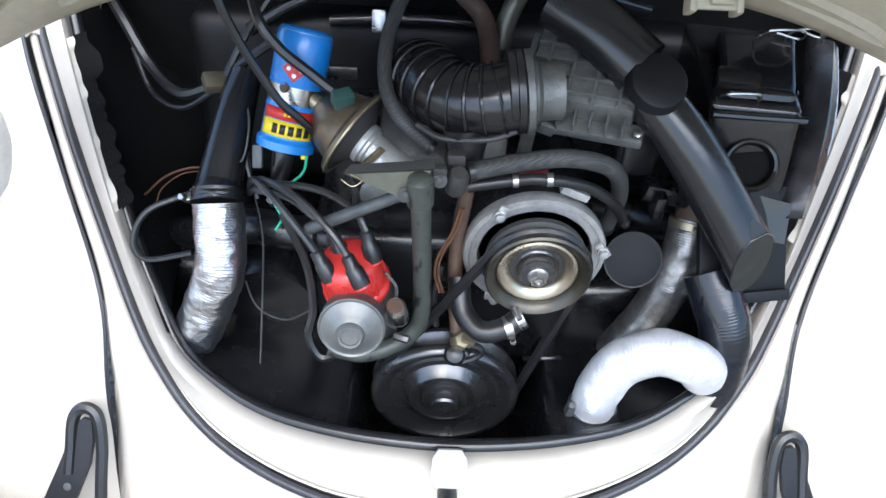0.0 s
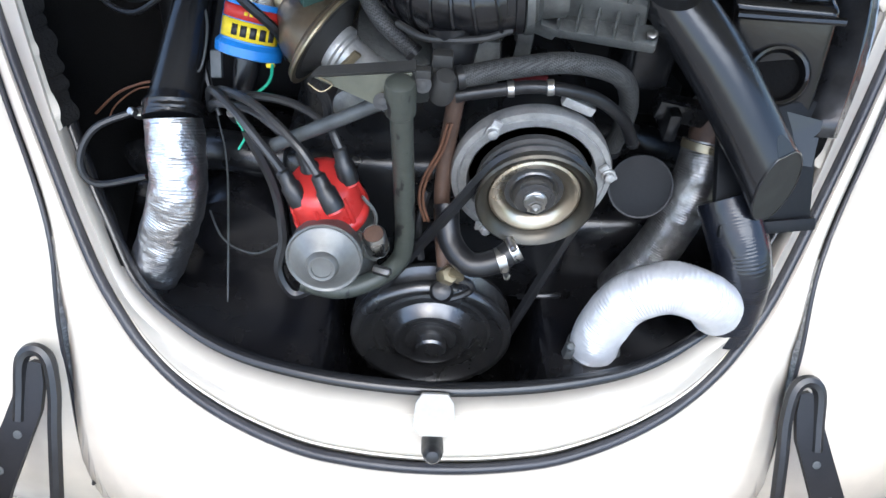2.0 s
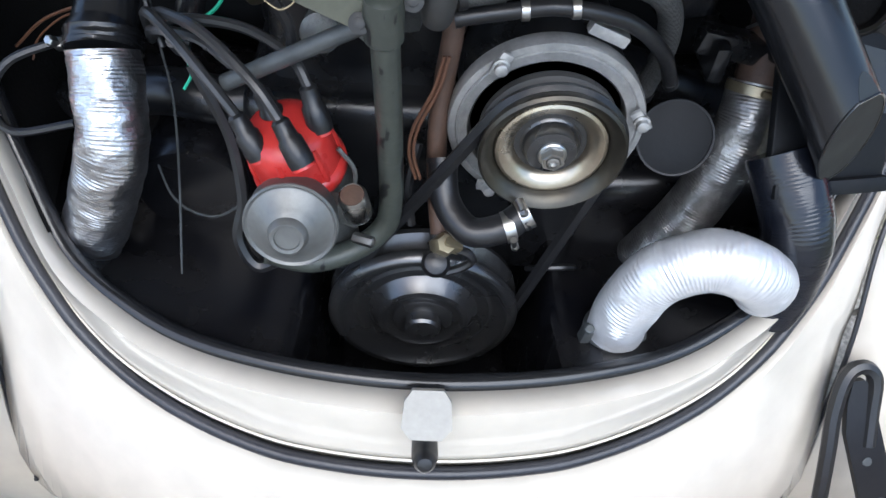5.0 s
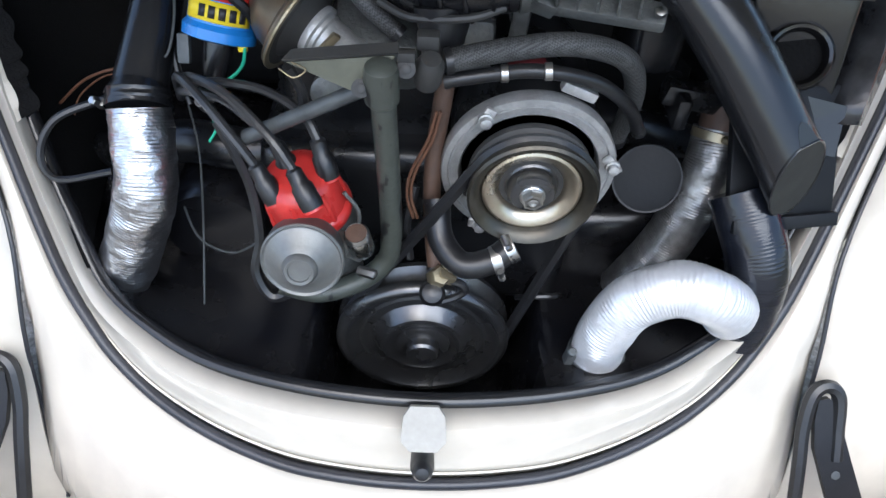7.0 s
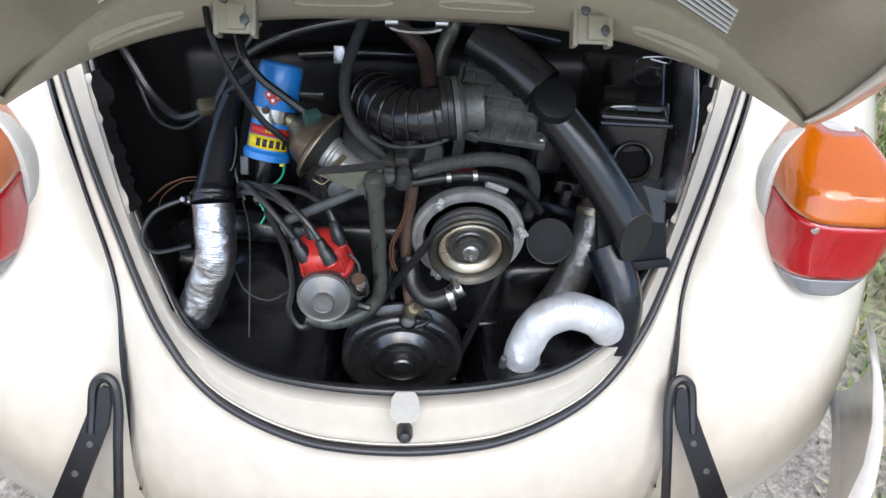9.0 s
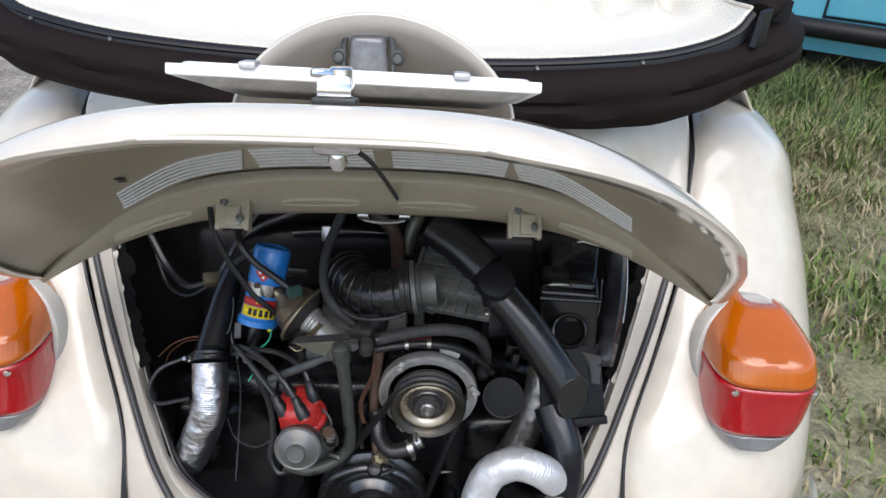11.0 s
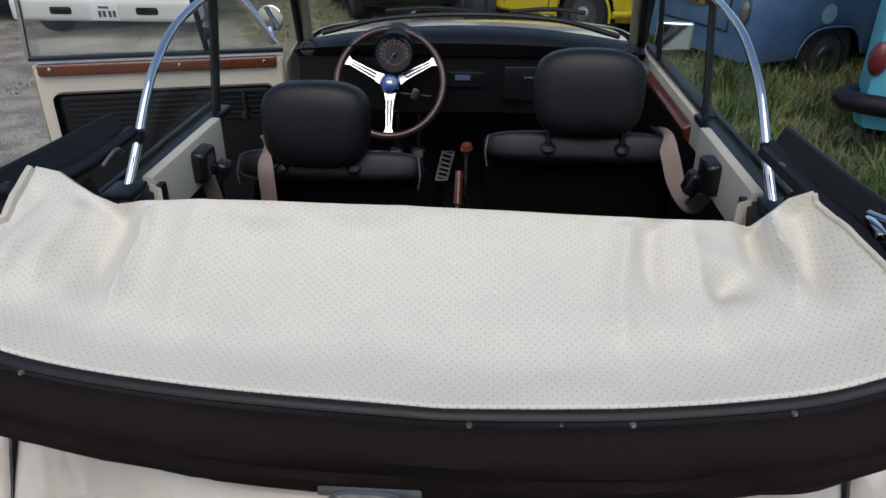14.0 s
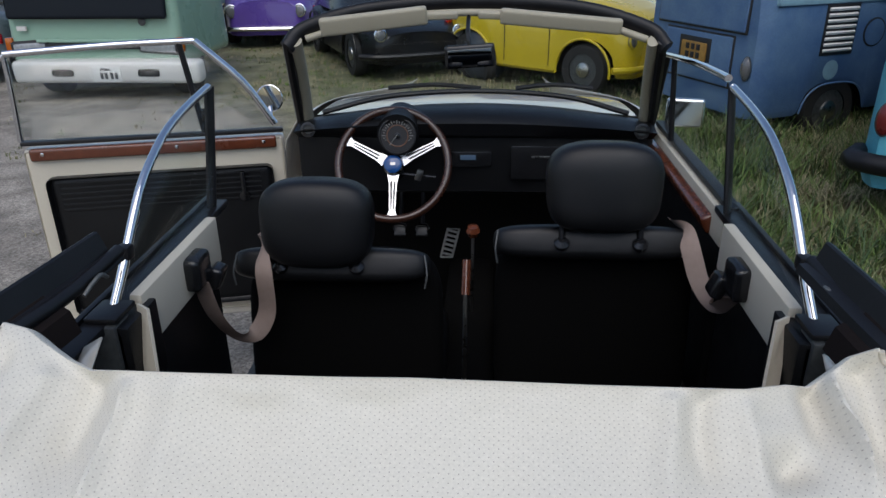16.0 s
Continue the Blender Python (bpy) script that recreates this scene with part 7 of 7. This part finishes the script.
part("vent_post", moved(tube([(DL * .36, -.01, 1.23), (DL * .31, -.01, .94)], .010, 8, 4), DM), BLACK_TRIM, ld)
part("vent_catch", moved(box((.02, .02, .04), (DL * .30, .005, 1.0), (0, 0, 0), .006), DM), PLASTIC, ld)
g = part("door_glass", moved(sheet([[Vector((DL * .99 - DL * .96 * k / 8, -.01, .94)) for k in range(9)], [Vector((DL * .985 - DL * (.985 - .30) * k / 8, -.01, 1.21 + .02 * k / 8)) for k in range(9)]]), DM), GLASS, ld)
thick(g, .003)
g.visible_shadow = False
part("window_crank", moved(join(lathe([(.018, 0), (.018, .012), (.01, .014)], (DL * .18, .018, .72), (0, 1, 0), 20), box((.014, .01, .10), (DL * .18, .034, .76), (0, 0, 0), .004)), DM), PLASTIC, ld)
part("door_mirror", moved(lathe([(.020, -.022), (.040, -.012), (.046, -.004), (.0465, .001), (.0435, .003), (.042, .001)], (DL * .045, -.085, 1.024), (.25, 1, .1), 36), DM), CHROME, ld, "round chrome mirror")
part("mirror_face", moved(lathe([(.0425, .0012), (.020, .0018), (.001, .002)], (DL * .045, -.085, 1.024), (.25, 1, .1), 36), DM), MIRROR, ld)
part("mirror_arm", moved(tube([(DL * .04, -.04, .95), (DL * .045, -.07, 1.00)], .007, 8, 3), DM), CHROME, ld)
# ---- yard: parked vehicles ----
def flat(name, col, rough=.35, **k):
    return material(name, col, rough, **k)


TYRE = material("tyre_rubber", (.016, .016, .016), .8, other=(.03, .028, .026), scale=20, amount=.6)
def wheel_at(parent, p, r, w, axis=(1, 0, 0), hub=None):
    t = part("wheel", lathe([(r * .62, -w / 2), (r * .94, -w / 2), (r, -w * .3), (r, w * .3), (r * .94, w / 2), (r * .62, w / 2)], p, axis, 32, False), TYRE, parent)
    part("wheel_rim", lathe([(r * .62, w * .42), (r * .55, w * .2), (r * .25, w * .3), (r * .22, w * .45), (.01, w * .5)], p, axis, 28), hub or GREY_METAL, t)
    part("hub_cap", lathe([(r * .30, w * .40), (r * .28, w * .52), (r * .14, w * .60), (.005, w * .62)], p, axis, 24), STEEL, t)
    return t


def shell(sections, mat, name, parent, label=""):
    """Loft through cross-sections, each a list of points."""
    return thick(part(name, sheet(sections), mat, parent, label), .01)


# light truck, front on
TG = material("pale_green_truck_paint", (.30, .47, .36), .3, other=(.26, .42, .32), scale=2, amount=.5, coat=.5)
HEADLAMP = material("ribbed_headlamp", (.42, .44, .45), .18, other=(.16, .17, .18), scale=26, amount=.8, coat=.6)
TW = material("white_bumper_paint", (.72, .71, .68), .4, other=(.6, .58, .54), scale=5, amount=.5)
truck = thing("pickup_truck", "pale green cab-over truck with a white bumper, seen head on", "truck")
TX, TY = -4.36, 8.05
truck.scale = (.95, .95, .95)
truck.location.z = -.006
part("cab", box((2.0, 1.6, 1.55), (TX, TY + .85, 1.0), (0, 0, 0), .12, 4, (.94, .9)), TG, truck)
part("windscreen", box((1.80, .05, .80), (TX, TY + .045, 1.16), (-6, 0, 0), .04, 3), material("dark_glass", (.012, .016, .022), .35, amount=.2, spec=.15), truck)
part("sunstrip", box((.95, .02, .07), (TX + .12, TY + .010, .86), (-6, 0, 0), .005), DARK, truck)
part("sunstrip_bar", box((.62, .01, .030), (TX + .15, TY - .003, .872), (-6, 0, 0), .002), WHITE_PLATE, truck)
part("grille_lip", box((1.25, .05, .03), (TX, TY + .02, .53), (0, 0, 0), .01, 2), TG, truck)
part("grille", box((1.1, .03, .07), (TX, TY + .03, .47), (0, 0, 0), .015, 2), DARK, truck)
part("badge", box((.11, .02, .05), (TX - .78, TY + .035, .66), (0, 0, 0), .004), TW, truck)
part("emblem", lathe([(.04, 0), (.045, .008), (.03, .012)], (TX + .60, TY + .045, .73), (0, -1, 0), 24), GREY_METAL, truck)
for s in (-1, 1):
    part("lamp_frame", box((.46, .05, .15), (TX + s * .74, TY + .065, .455), (0, s * 4, 0), .03, 3), DARK, truck)
    part("headlamp", box((.40, .08, .105), (TX + s * .73, TY + .06, .452), (0, s * 4, 0), .03, 3), HEADLAMP, truck)
    part("indicator", box((.09, .07, .16), (TX + s * .98, TY + .08, .48), (0, 0, 0), .02, 2), AMBER, truck)
    part("wing_mirror", box((.12, .06, .26), (TX + s * 1.13, TY + .1, 1.35), (0, 0, 0), .03, 3), DARK, truck)
    wheel_at(truck, (TX + s * .78 + .1, TY + .42, GROUND + .30), .30, .2, (s, 0, 0))
part("front_bumper", box((2.14, .22, .24), (TX + .16, TY - .02, .21), (4, 0, 0), .06, 4), TW, truck, "white painted bumper")
for s in (-1, 1):
    part("bumper_slot", box((.27, .06, .10), (TX + s * .49 + .17, TY - .112, .205), (4, 0, 0), .045, 4), BLACK_FELT, truck)
part("plate", box((.33, .012, .165), (TX + .18, TY - .137, .19), (4, 0, 0), .003), WHITE_PLATE, truck)
for k in range(4):
    part("plate_bar", box((.034, .006, .07), (TX + .13 + .05 * k + (.014 if k > 1 else 0), TY - .145, .175), (4, 0, 0), .002), GREY_METAL, truck)
part("plate_top_bar", box((.12, .006, .025), (TX + .18, TY - .146, .245), (4, 0, 0), .002), GREY_METAL, truck)
part("load_bed", box((1.9, 3.0, .4), (TX - .85, TY + 3.2, .75), (0, 0, 0), .02), TG, truck)
wheel_at(truck, (TX - .10, TY + 3.4, GROUND + .33), .33, .2)
wheel_at(truck, (TX - 1.60, TY + 3.4, GROUND + .33), .33, .2, (-1, 0, 0))

# grey car beyond the truck
grey = thing("grey_car", "blue-grey saloon partly hidden beside the truck", "car")
part("body", box((1.5, 3.6, .55), (-6.35, 10.2, .42), (0, 0, 0), .16, 4), material("grey_blue_paint", (.12, .15, .17), .3, coat=.5), grey)
part("cabin", box((1.3, 1.8, .45), (-6.35, 10.3, .88), (0, 0, 0), .16, 4, (.85, .8)), material("dark_window", (.02, .025, .03), .1), grey)
part("bumper", tube([(-7.1, 8.45, .20), (-6.35, 8.36, .20), (-5.6, 8.45, .20)], .05, 10, 6), CHROME, grey)
part("tail_lamp", box((.18, .05, .12), (-5.72, 8.42, .42), (0, 0, 0), .02), RED_LENS, grey)
for s in (-1, 1):
    for y in (9.0, 11.3):
        wheel_at(grey, (-6.35 + s * .68, y, GROUND + .28), .28, .17, (s, 0, 0))


YEL = material("yellow_car_paint", (.66, .50, .02), .3, other=(.6, .44, .02), scale=3, amount=.4, coat=.6)


def small_car(name, label, paint, at, turn, length=3.2, width=1.42, height=1.3, belt=.72, hub=None, lampz=.55, bright=CHROME):
    """Rounded small car: lofted body with open arches, glasshouse, lamps, bumper, wheels. Its nose points to local -y."""
    e = thing(name, label, "car", at=(at[0], at[1], GROUND))
    e.rotation_euler = (0, 0, radians(turn))
    rows = []
    axles = (-length * .31, length * .31)
    for t in np.linspace(0, 1, 70):
        y = -length / 2 + length * t
        end = min(1, 5.5 * min(t, 1 - t)) ** .5
        w = width / 2 * (.62 + .38 * end)
        top = belt * (.70 + .30 * min(1, 4.2 * min(t + .04, 1.04 - t)) ** .6)
        low = .20
        for ya in axles:
            if abs(y - ya) < .325:
                low = max(low, .26 + math.sqrt(.325 ** 2 - (y - ya) ** 2))
        low = min(low, top - .06)
        rows.append([Vector((w * x, y, low + (top - low) * z)) for x, z in ((-.96, 0), (-1.0, .04), (-1.0, .3), (-1.0, .55), (-.95, .82), (-.80, .97), (-.4, 1.03), (0, 1.045), (.4, 1.03), (.80, .97), (.95, .82), (1.0, .55), (1.0, .3), (1.0, .04), (.96, 0))])
    v, f = sheet(rows)
    n = len(rows[0])
    f += [tuple(range(n)), tuple(len(v) - n + k for k in range(n))]
    part("body", (v, f), paint, e)
    part("underbody", box((width * .62, length * .9, belt * .55), (0, 0, .16 + belt * .28), (0, 0, 0), .05), TYRE, e)
    dark = material("tinted_glass", (.02, .025, .03), .1, amount=.3)
    rows = []
    for z, k, ya, yb in ((belt, 1, -.22, .42), (belt + .16, .93, -.15, .39), (height - .10, .84, -.06, .34), (height - .02, .74, .0, .30), (height, .5, .05, .25)):
        r = []
        for a in range(24):
            w = 2 * math.pi * a / 24
            r.append(Vector((width / 2 * .90 * k * math.copysign(abs(math.cos(w)) ** .5, math.cos(w)), length * ((ya + yb) / 2 + (yb - ya) / 2 * math.copysign(abs(math.sin(w)) ** .5, math.sin(w))), z)))
        rows.append(r)
    part("glasshouse", sheet(rows[:4], True), dark, e)
    v, f = sheet(rows[2:], True)
    f.append(tuple(len(v) - 24 + k for k in range(24)))
    part("roof", (v, f), paint, e)
    for s in (-1, 1):
        lx = s * width * .34
        lr = .085 if bright == CHROME else .066
        part("headlamp", lathe([(lr, -.02), (lr, .01), (lr * .9, .02), (lr * .5, .03)], (lx, -length / 2 + .03, lampz), (0, -1, .1), 28), SMOKED_LENS, e)
        part("headlamp_ring", lathe([(lr, -.01), (lr + .012, .0), (lr + .012, .012), (lr, .016)], (lx, -length / 2 + .03, lampz), (0, -1, .1), 28), bright if bright == YEL else CHROME, e)
        part("rear_lamp", box((.10, .05, .14), (s * width * .38, length / 2 - .02, lampz), (0, 0, 0), .02), RED_LENS, e)
        for y in axles:
            arc = [(s * (width / 2 + .002), y + .33 * math.cos(radians(a)), .26 + .33 * math.sin(radians(a))) for a in range(-8, 189, 14)]
            part("wheel_arch", tube(arc, .014, 8, 2), paint, e)
            wheel_at(e, (s * (width / 2 - .09), y, .27), .27, .16, (s, 0, 0), hub)
        for y in (-length * .14, length * .10):
            part("door_gap", box((.006, .010, .45), (s * width / 2 * 1.001, y, .50), (0, 0, 0), 0), DARK, e)
        part("door_handle", box((.02, .10, .02), (s * (width / 2 + .006), length * .05, belt * .82), (0, 0, 0), .006), CHROME, e)
    part("front_bumper", tube([(-width / 2, -length / 2 + .12, .30), (-width * .3, -length / 2 - .05, .30), (width * .3, -length / 2 - .05, .30), (width / 2, -length / 2 + .12, .30)], .035, 8, 5), bright, e)
    return e


BLK = material("black_car_paint", (.007, .007, .008), .3, other=(.014, .014, .014), scale=3, amount=.5, coat=.15, spec=.3)
PUR = material("purple_car_paint", (.12, .07, .34), .3, other=(.10, .05, .28), scale=3, amount=.5, coat=.6)
yel = small_car("yellow_car", "small yellow hatchback parked on the grass", YEL, (.84, 8.92), 52, 2.5, 1.42, 1.45, .95, lampz=.58, bright=YEL)
small_car("black_car", "low black sports car with round headlamps", BLK, (-1.44, 10.22), 25, 3.2, 1.43, 1.15, .68, lampz=.54, bright=BLK)
cov = thing("covered_scooter", "dark grey covered scooter between the parked cars", "scooter", at=(-.02, 8.95, GROUND))
part("cover", lathe([(.20, .02), (.25, .10), (.25, .34), (.22, .50), (.14, .62), (.03, .66)], (0, 0, 0), (0, 0, 1), 24), material("dark_grey_cover", (.03, .036, .045), .4, other=(.06, .07, .085), scale=6, amount=.7, bump=.2, bump_scale=30), cov)
part("wheel", lathe([(.10, -.05), (.20, -.05), (.22, 0), (.20, .05), (.10, .05)], (.05, -.24, .22), (1, .2, 0), 24), TYRE, cov)
small_car("purple_car", "old purple car with chrome bumpers", PUR, (-3.52, 13.05), 6, 3.7, 1.5, 1.4, .85)
small_car("dark_car", "dark old saloon behind the black cars", BLK, (-1.95, 15.4), 168, 3.8, 1.6, 1.45, .9)


def old_bus(name, label, paint, paint2, at, turn, W=1.5, L=3.6, bumper=True, lamp_mat=None, lamp_x=.62, sink=0.0):
    """Rounded small forward-control van seen from behind: local -y is the rear end."""
    e = thing(name, label, "van", at=(at[0], at[1], GROUND - sink))
    e.rotation_euler = (0, 0, radians(turn))
    rows = []
    axles = (.84, L - .75)
    for t in np.linspace(0, 1, 90):
        y = L * t
        k = 1 - .10 * max(0, 1 - t / .05) ** 2
        low = .26
        for ya in axles:
            if abs(y - ya) < .36:
                low = max(low, .20 + .31 * (1 - abs((y - ya) / .36) ** 3.2) ** (1 / 2.2))
        o = []
        for x, z in ((-.97, 0), (-1, .04), (-1, .3), (-1, .45), (-.99, .56), (-.94, .80), (-.82, .96), (-.5, 1.0), (0, 1.02), (.5, 1.0), (.82, .96), (.94, .80), (.99, .56), (1, .45), (1, .3), (1, .04), (.97, 0)):
            o.append(Vector((W / 2 * x * k, y, low + (1.70 - low) * z)))
        rows.append(o)
    v, f = sheet(rows)
    n = len(rows[0])
    f += [tuple(range(n)), tuple(len(v) - n + k for k in range(n))]
    part("body", (v, f), paint, e)
    part("underbody", box((W * .66, L * .92, .42), (0, L / 2, .36), (0, 0, 0), .04), TYRE, e)
    part("waist_band", box((W + .008, L * .96, .05), (0, L / 2 + .03, 1.17), (0, 0, 0), .006), paint2, e)
    part("tailgate", box((1.12, .03, .62), (0, -.004, 1.24), (-2, 0, 0), .014, 3), paint, e)
    part("tailgate_gap", box((1.15, .02, .65), (0, .002, 1.24), (-2, 0, 0), .01, 3), DARK, e)
    part("tailgate_window", box((.90, .03, .34), (0, -.014, 1.38), (-2, 0, 0), .012, 3), material("dusty_glass", (.05, .06, .07), .2), e)
    part("engine_hatch", box((.86, .03, .40), (0, -.006, .68), (0, 0, 0), .012, 3), paint, e)
    part("hatch_gap", box((.89, .02, .43), (0, .0, .68), (0, 0, 0), .01, 3), DARK, e)
    part("plate_recess", box((.42, .02, .20), (-.02, -.014, .74), (0, 0, 0), .01, 2), DARK, e)
    part("number_plate", box((.32, .02, .15), (-.02, -.03, .72), (0, 0, 0), .004), material("old_yellow_plate", (.42, .24, .05), .5, other=(.22, .12, .03), scale=20, amount=.8), e)
    for k in range(3):
        for r in (0, 1):
            part("plate_bar", box((.045, .006, .050), (-.09 + .07 * k, -.043, .755 - .07 * r), (0, 0, 0), .002), DARK, e)
    if bumper:
        part("bumper", tube([(-W / 2 - .02, .14, .42), (-W * .44, -.09, .42), (W * .44, -.09, .42), (W / 2 + .02, .14, .42)], .06, 10, 5), BLACK_TRIM, e)
    for s in (-1, 1):
        lamp = part("tail_lamp", moved(lathe([(.055, 0), (.06, .015), (.05, .03), (.02, .04)], (0, 0, 0), (0, -1, 0), 24), pose(s * lamp_x, -.004, .66) @ Matrix.Diagonal((.8, 1, 1.5, 1))), lamp_mat or RED_LENS, e)
        part("lamp_rim", moved(lathe([(.055, 0), (.066, .004), (.066, .012), (.056, .016)], (0, 0, 0), (0, -1, 0), 24, False), pose(s * lamp_x, -.004, .66) @ Matrix.Diagonal((.8, 1, 1.5, 1))), GREY_METAL, lamp)
        for y in axles:
            wheel_at(e, (s * (W / 2 - .10), y, .27), .28, .15, (s, 0, 0), GREY_METAL)
            part("arch_edge", tube([(s * (W / 2 + .002), y + .36 * math.cos(radians(a)) ** 1 , .20 + .31 * (1 - abs(math.cos(radians(a))) ** 3.2) ** (1 / 2.2)) for a in range(10, 171, 16)], .008, 8, 2), paint, e)
        part("louvre_back", box((.012, .34, .40), (s * (W / 2 + .001), .76, .94), (0, 0, 0), .004), DARK, e)
        for k in range(8):
            part("louvre", box((.022, .30, .022), (s * (W / 2 + .008), .76, .78 + .046 * k), (0, s * 30, 0), .004), WHITE_PLATE, e)
        for y in (1.3, 2.1, 2.9):
            part("side_window", box((.03, .66, .34), (s * W / 2 * .965, y, 1.40), (0, -s * 7, 0), .02, 3), material("dusty_glass", (.05, .06, .07), .2), e)
        part("filler_flap", lathe([(.10, 0), (.105, .006), (.095, .008), (.02, .007)], (s * (W / 2 + .001), 1.14, .90), (s, 0, 0), 24), paint, e)
        part("flap_gap", lathe([(.118, -.004), (.118, .003), (.1, .004)], (s * (W / 2 + .001), 1.14, .90), (s, 0, 0), 24), DARK, e)
        part("old_badge", lathe([(.075, 0), (.08, .004), (.02, .005)], (s * (W / 2 + .001), .74, .62), (s, 0, 0), 20), paint2, e, "rusty filled patch")
    return e


B1 = material("faded_blue_van_paint", (.045, .105, .25), .45, other=(.14, .24, .36), scale=3.4, amount=.95, bump=.05, bump_scale=60)
B2 = material("pale_blue_patch_paint", (.24, .42, .52), .5, other=(.12, .2, .26), scale=4, amount=.8)
B3 = material("turquoise_van_paint", (.08, .38, .52), .45, other=(.16, .46, .54), scale=3, amount=.7, bump=.05, bump_scale=60)
old_bus("old_van", "faded patchy blue old van on the weedy grass", B1, B2, (1.86, 6.68), -66, bumper=False, lamp_mat=SMOKED_LENS, sink=.06)
old_bus("old_van", "faded turquoise old van with a black bumper", B3, B2, (2.83, 3.86), -32, lamp_mat=material("dull_red_lens", (.16, .02, .02), .3, amount=.5), lamp_x=.665)

# ---- grass ----
def grass(name, label, n, area, height, mats, keep, seed):
    """Tufts of bent blades, one mesh."""
    rng = random.Random(seed)
    v, f, mi = [], [], []
    for _ in range(n):
        x, y = rng.uniform(*area[:2]), rng.uniform(*area[2:])
        k = keep(x, y)
        if rng.random() > k:
            continue
        m = rng.choices(range(len(mats)), [3 + 4 * noise.noise(Vector((x, y, 1))), 3, 2][:len(mats)] if noise.noise(Vector((x, y, 1))) > -.7 else [1, 3, 3][:len(mats)])[0]
        for _b in range(rng.randint(5, 9)):
            h = height * rng.uniform(.45, 1.2) * (.6 + .8 * k) * (.5 + .5 * smoothstep(1.2, 3.5, y))
            a = rng.uniform(0, 6.28)
            w = rng.uniform(.003, .006)
            lean = rng.uniform(.15, .9) * h
            bx, by = x + rng.gauss(0, .03), y + rng.gauss(0, .03)
            dx, dy = math.cos(a), math.sin(a)
            o = len(v)
            for t, ww in ((0, 1), (.5, .8), (1, .1)):
                px, py, pz = bx + dx * lean * t * t, by + dy * lean * t * t, GROUND - .01 + h * (t - .25 * t * t)
                v.append((px - dy * w * ww, py + dx * w * ww, pz))
                v.append((px + dy * w * ww, py - dx * w * ww, pz))
            f += [(o, o + 1, o + 3, o + 2), (o + 2, o + 3, o + 5, o + 4)]
            mi += [m, m]
    me = bpy.data.meshes.new(name)
    me.from_pydata(v, [], f)
    for mt in mats:
        me.materials.append(mt)
    me.polygons.foreach_set("material_index", mi)
    ob = new(name, me)
    return tagged(ob, label, "grass", kind="stuff")


G1 = material("green_grass", (.17, .25, .05), .7, other=(.10, .16, .035), scale=2, amount=.8)
G2 = material("straw_grass", (.44, .38, .23), .8, other=(.3, .25, .14), scale=2, amount=.8)
G3 = material("dull_grass", (.17, .18, .075), .8, other=(.11, .12, .05), scale=2, amount=.8)


def right_side(x, y):
    if x < .80 or (x < 1.0 and y < .1):
        return 0
    bare = smoothstep(.75, 1.05, x) * (1 if y > 1.2 else .6)
    return bare * (.72 + .8 * noise.noise(Vector((x * 1.7, y * 1.7, 4))))


def beyond(x, y):
    k = smoothstep(2.6, 4.2, x + .55 * y + 2.0 * noise.noise(Vector((x * .6, y * .6, 7))))
    return k * .7 * (0 if abs(x) < .75 and y < 4 else 1)


grass("grass", "tall dry and green weeds beside the car", 15000, (.8, 4.5, -1.0, 7.0), .14, [G1, G2, G3], right_side, 3)
grass("grass", "short patchy grass across the yard", 9000, (-4.5, 5.0, 3.9, 15.0), .10, [G3, G2, G1], beyond, 5)
WEED = material("dark_weed", (.06, .11, .028), .7, other=(.03, .055, .016), scale=2, amount=.8)


def by_vans(x, y):
    return smoothstep(.85, 1.4, x) * smoothstep(2.2, 3.0, y) * (.4 + .8 * noise.noise(Vector((x * 1.1, y * 1.1, 11))))


grass("grass", "rank dark weeds round the old vans", 5200, (.9, 4.2, 2.2, 8.0), .34, [WEED, G1, G3], by_vans, 8)


def left_yard(x, y):
    return .10 * (1 + 2.5 * noise.noise(Vector((x * .8, y * .8, 31)))) * (1 - smoothstep(-1.2, -.75, x)) + .35 * smoothstep(5.5, 8.5, y) * smoothstep(-5, -1.5, x)


grass("grass", "sparse dry tufts in the gravel", 4200, (-6.5, -.8, 1.0, 12.0), .07, [G2, G3, G1], left_yard, 14)
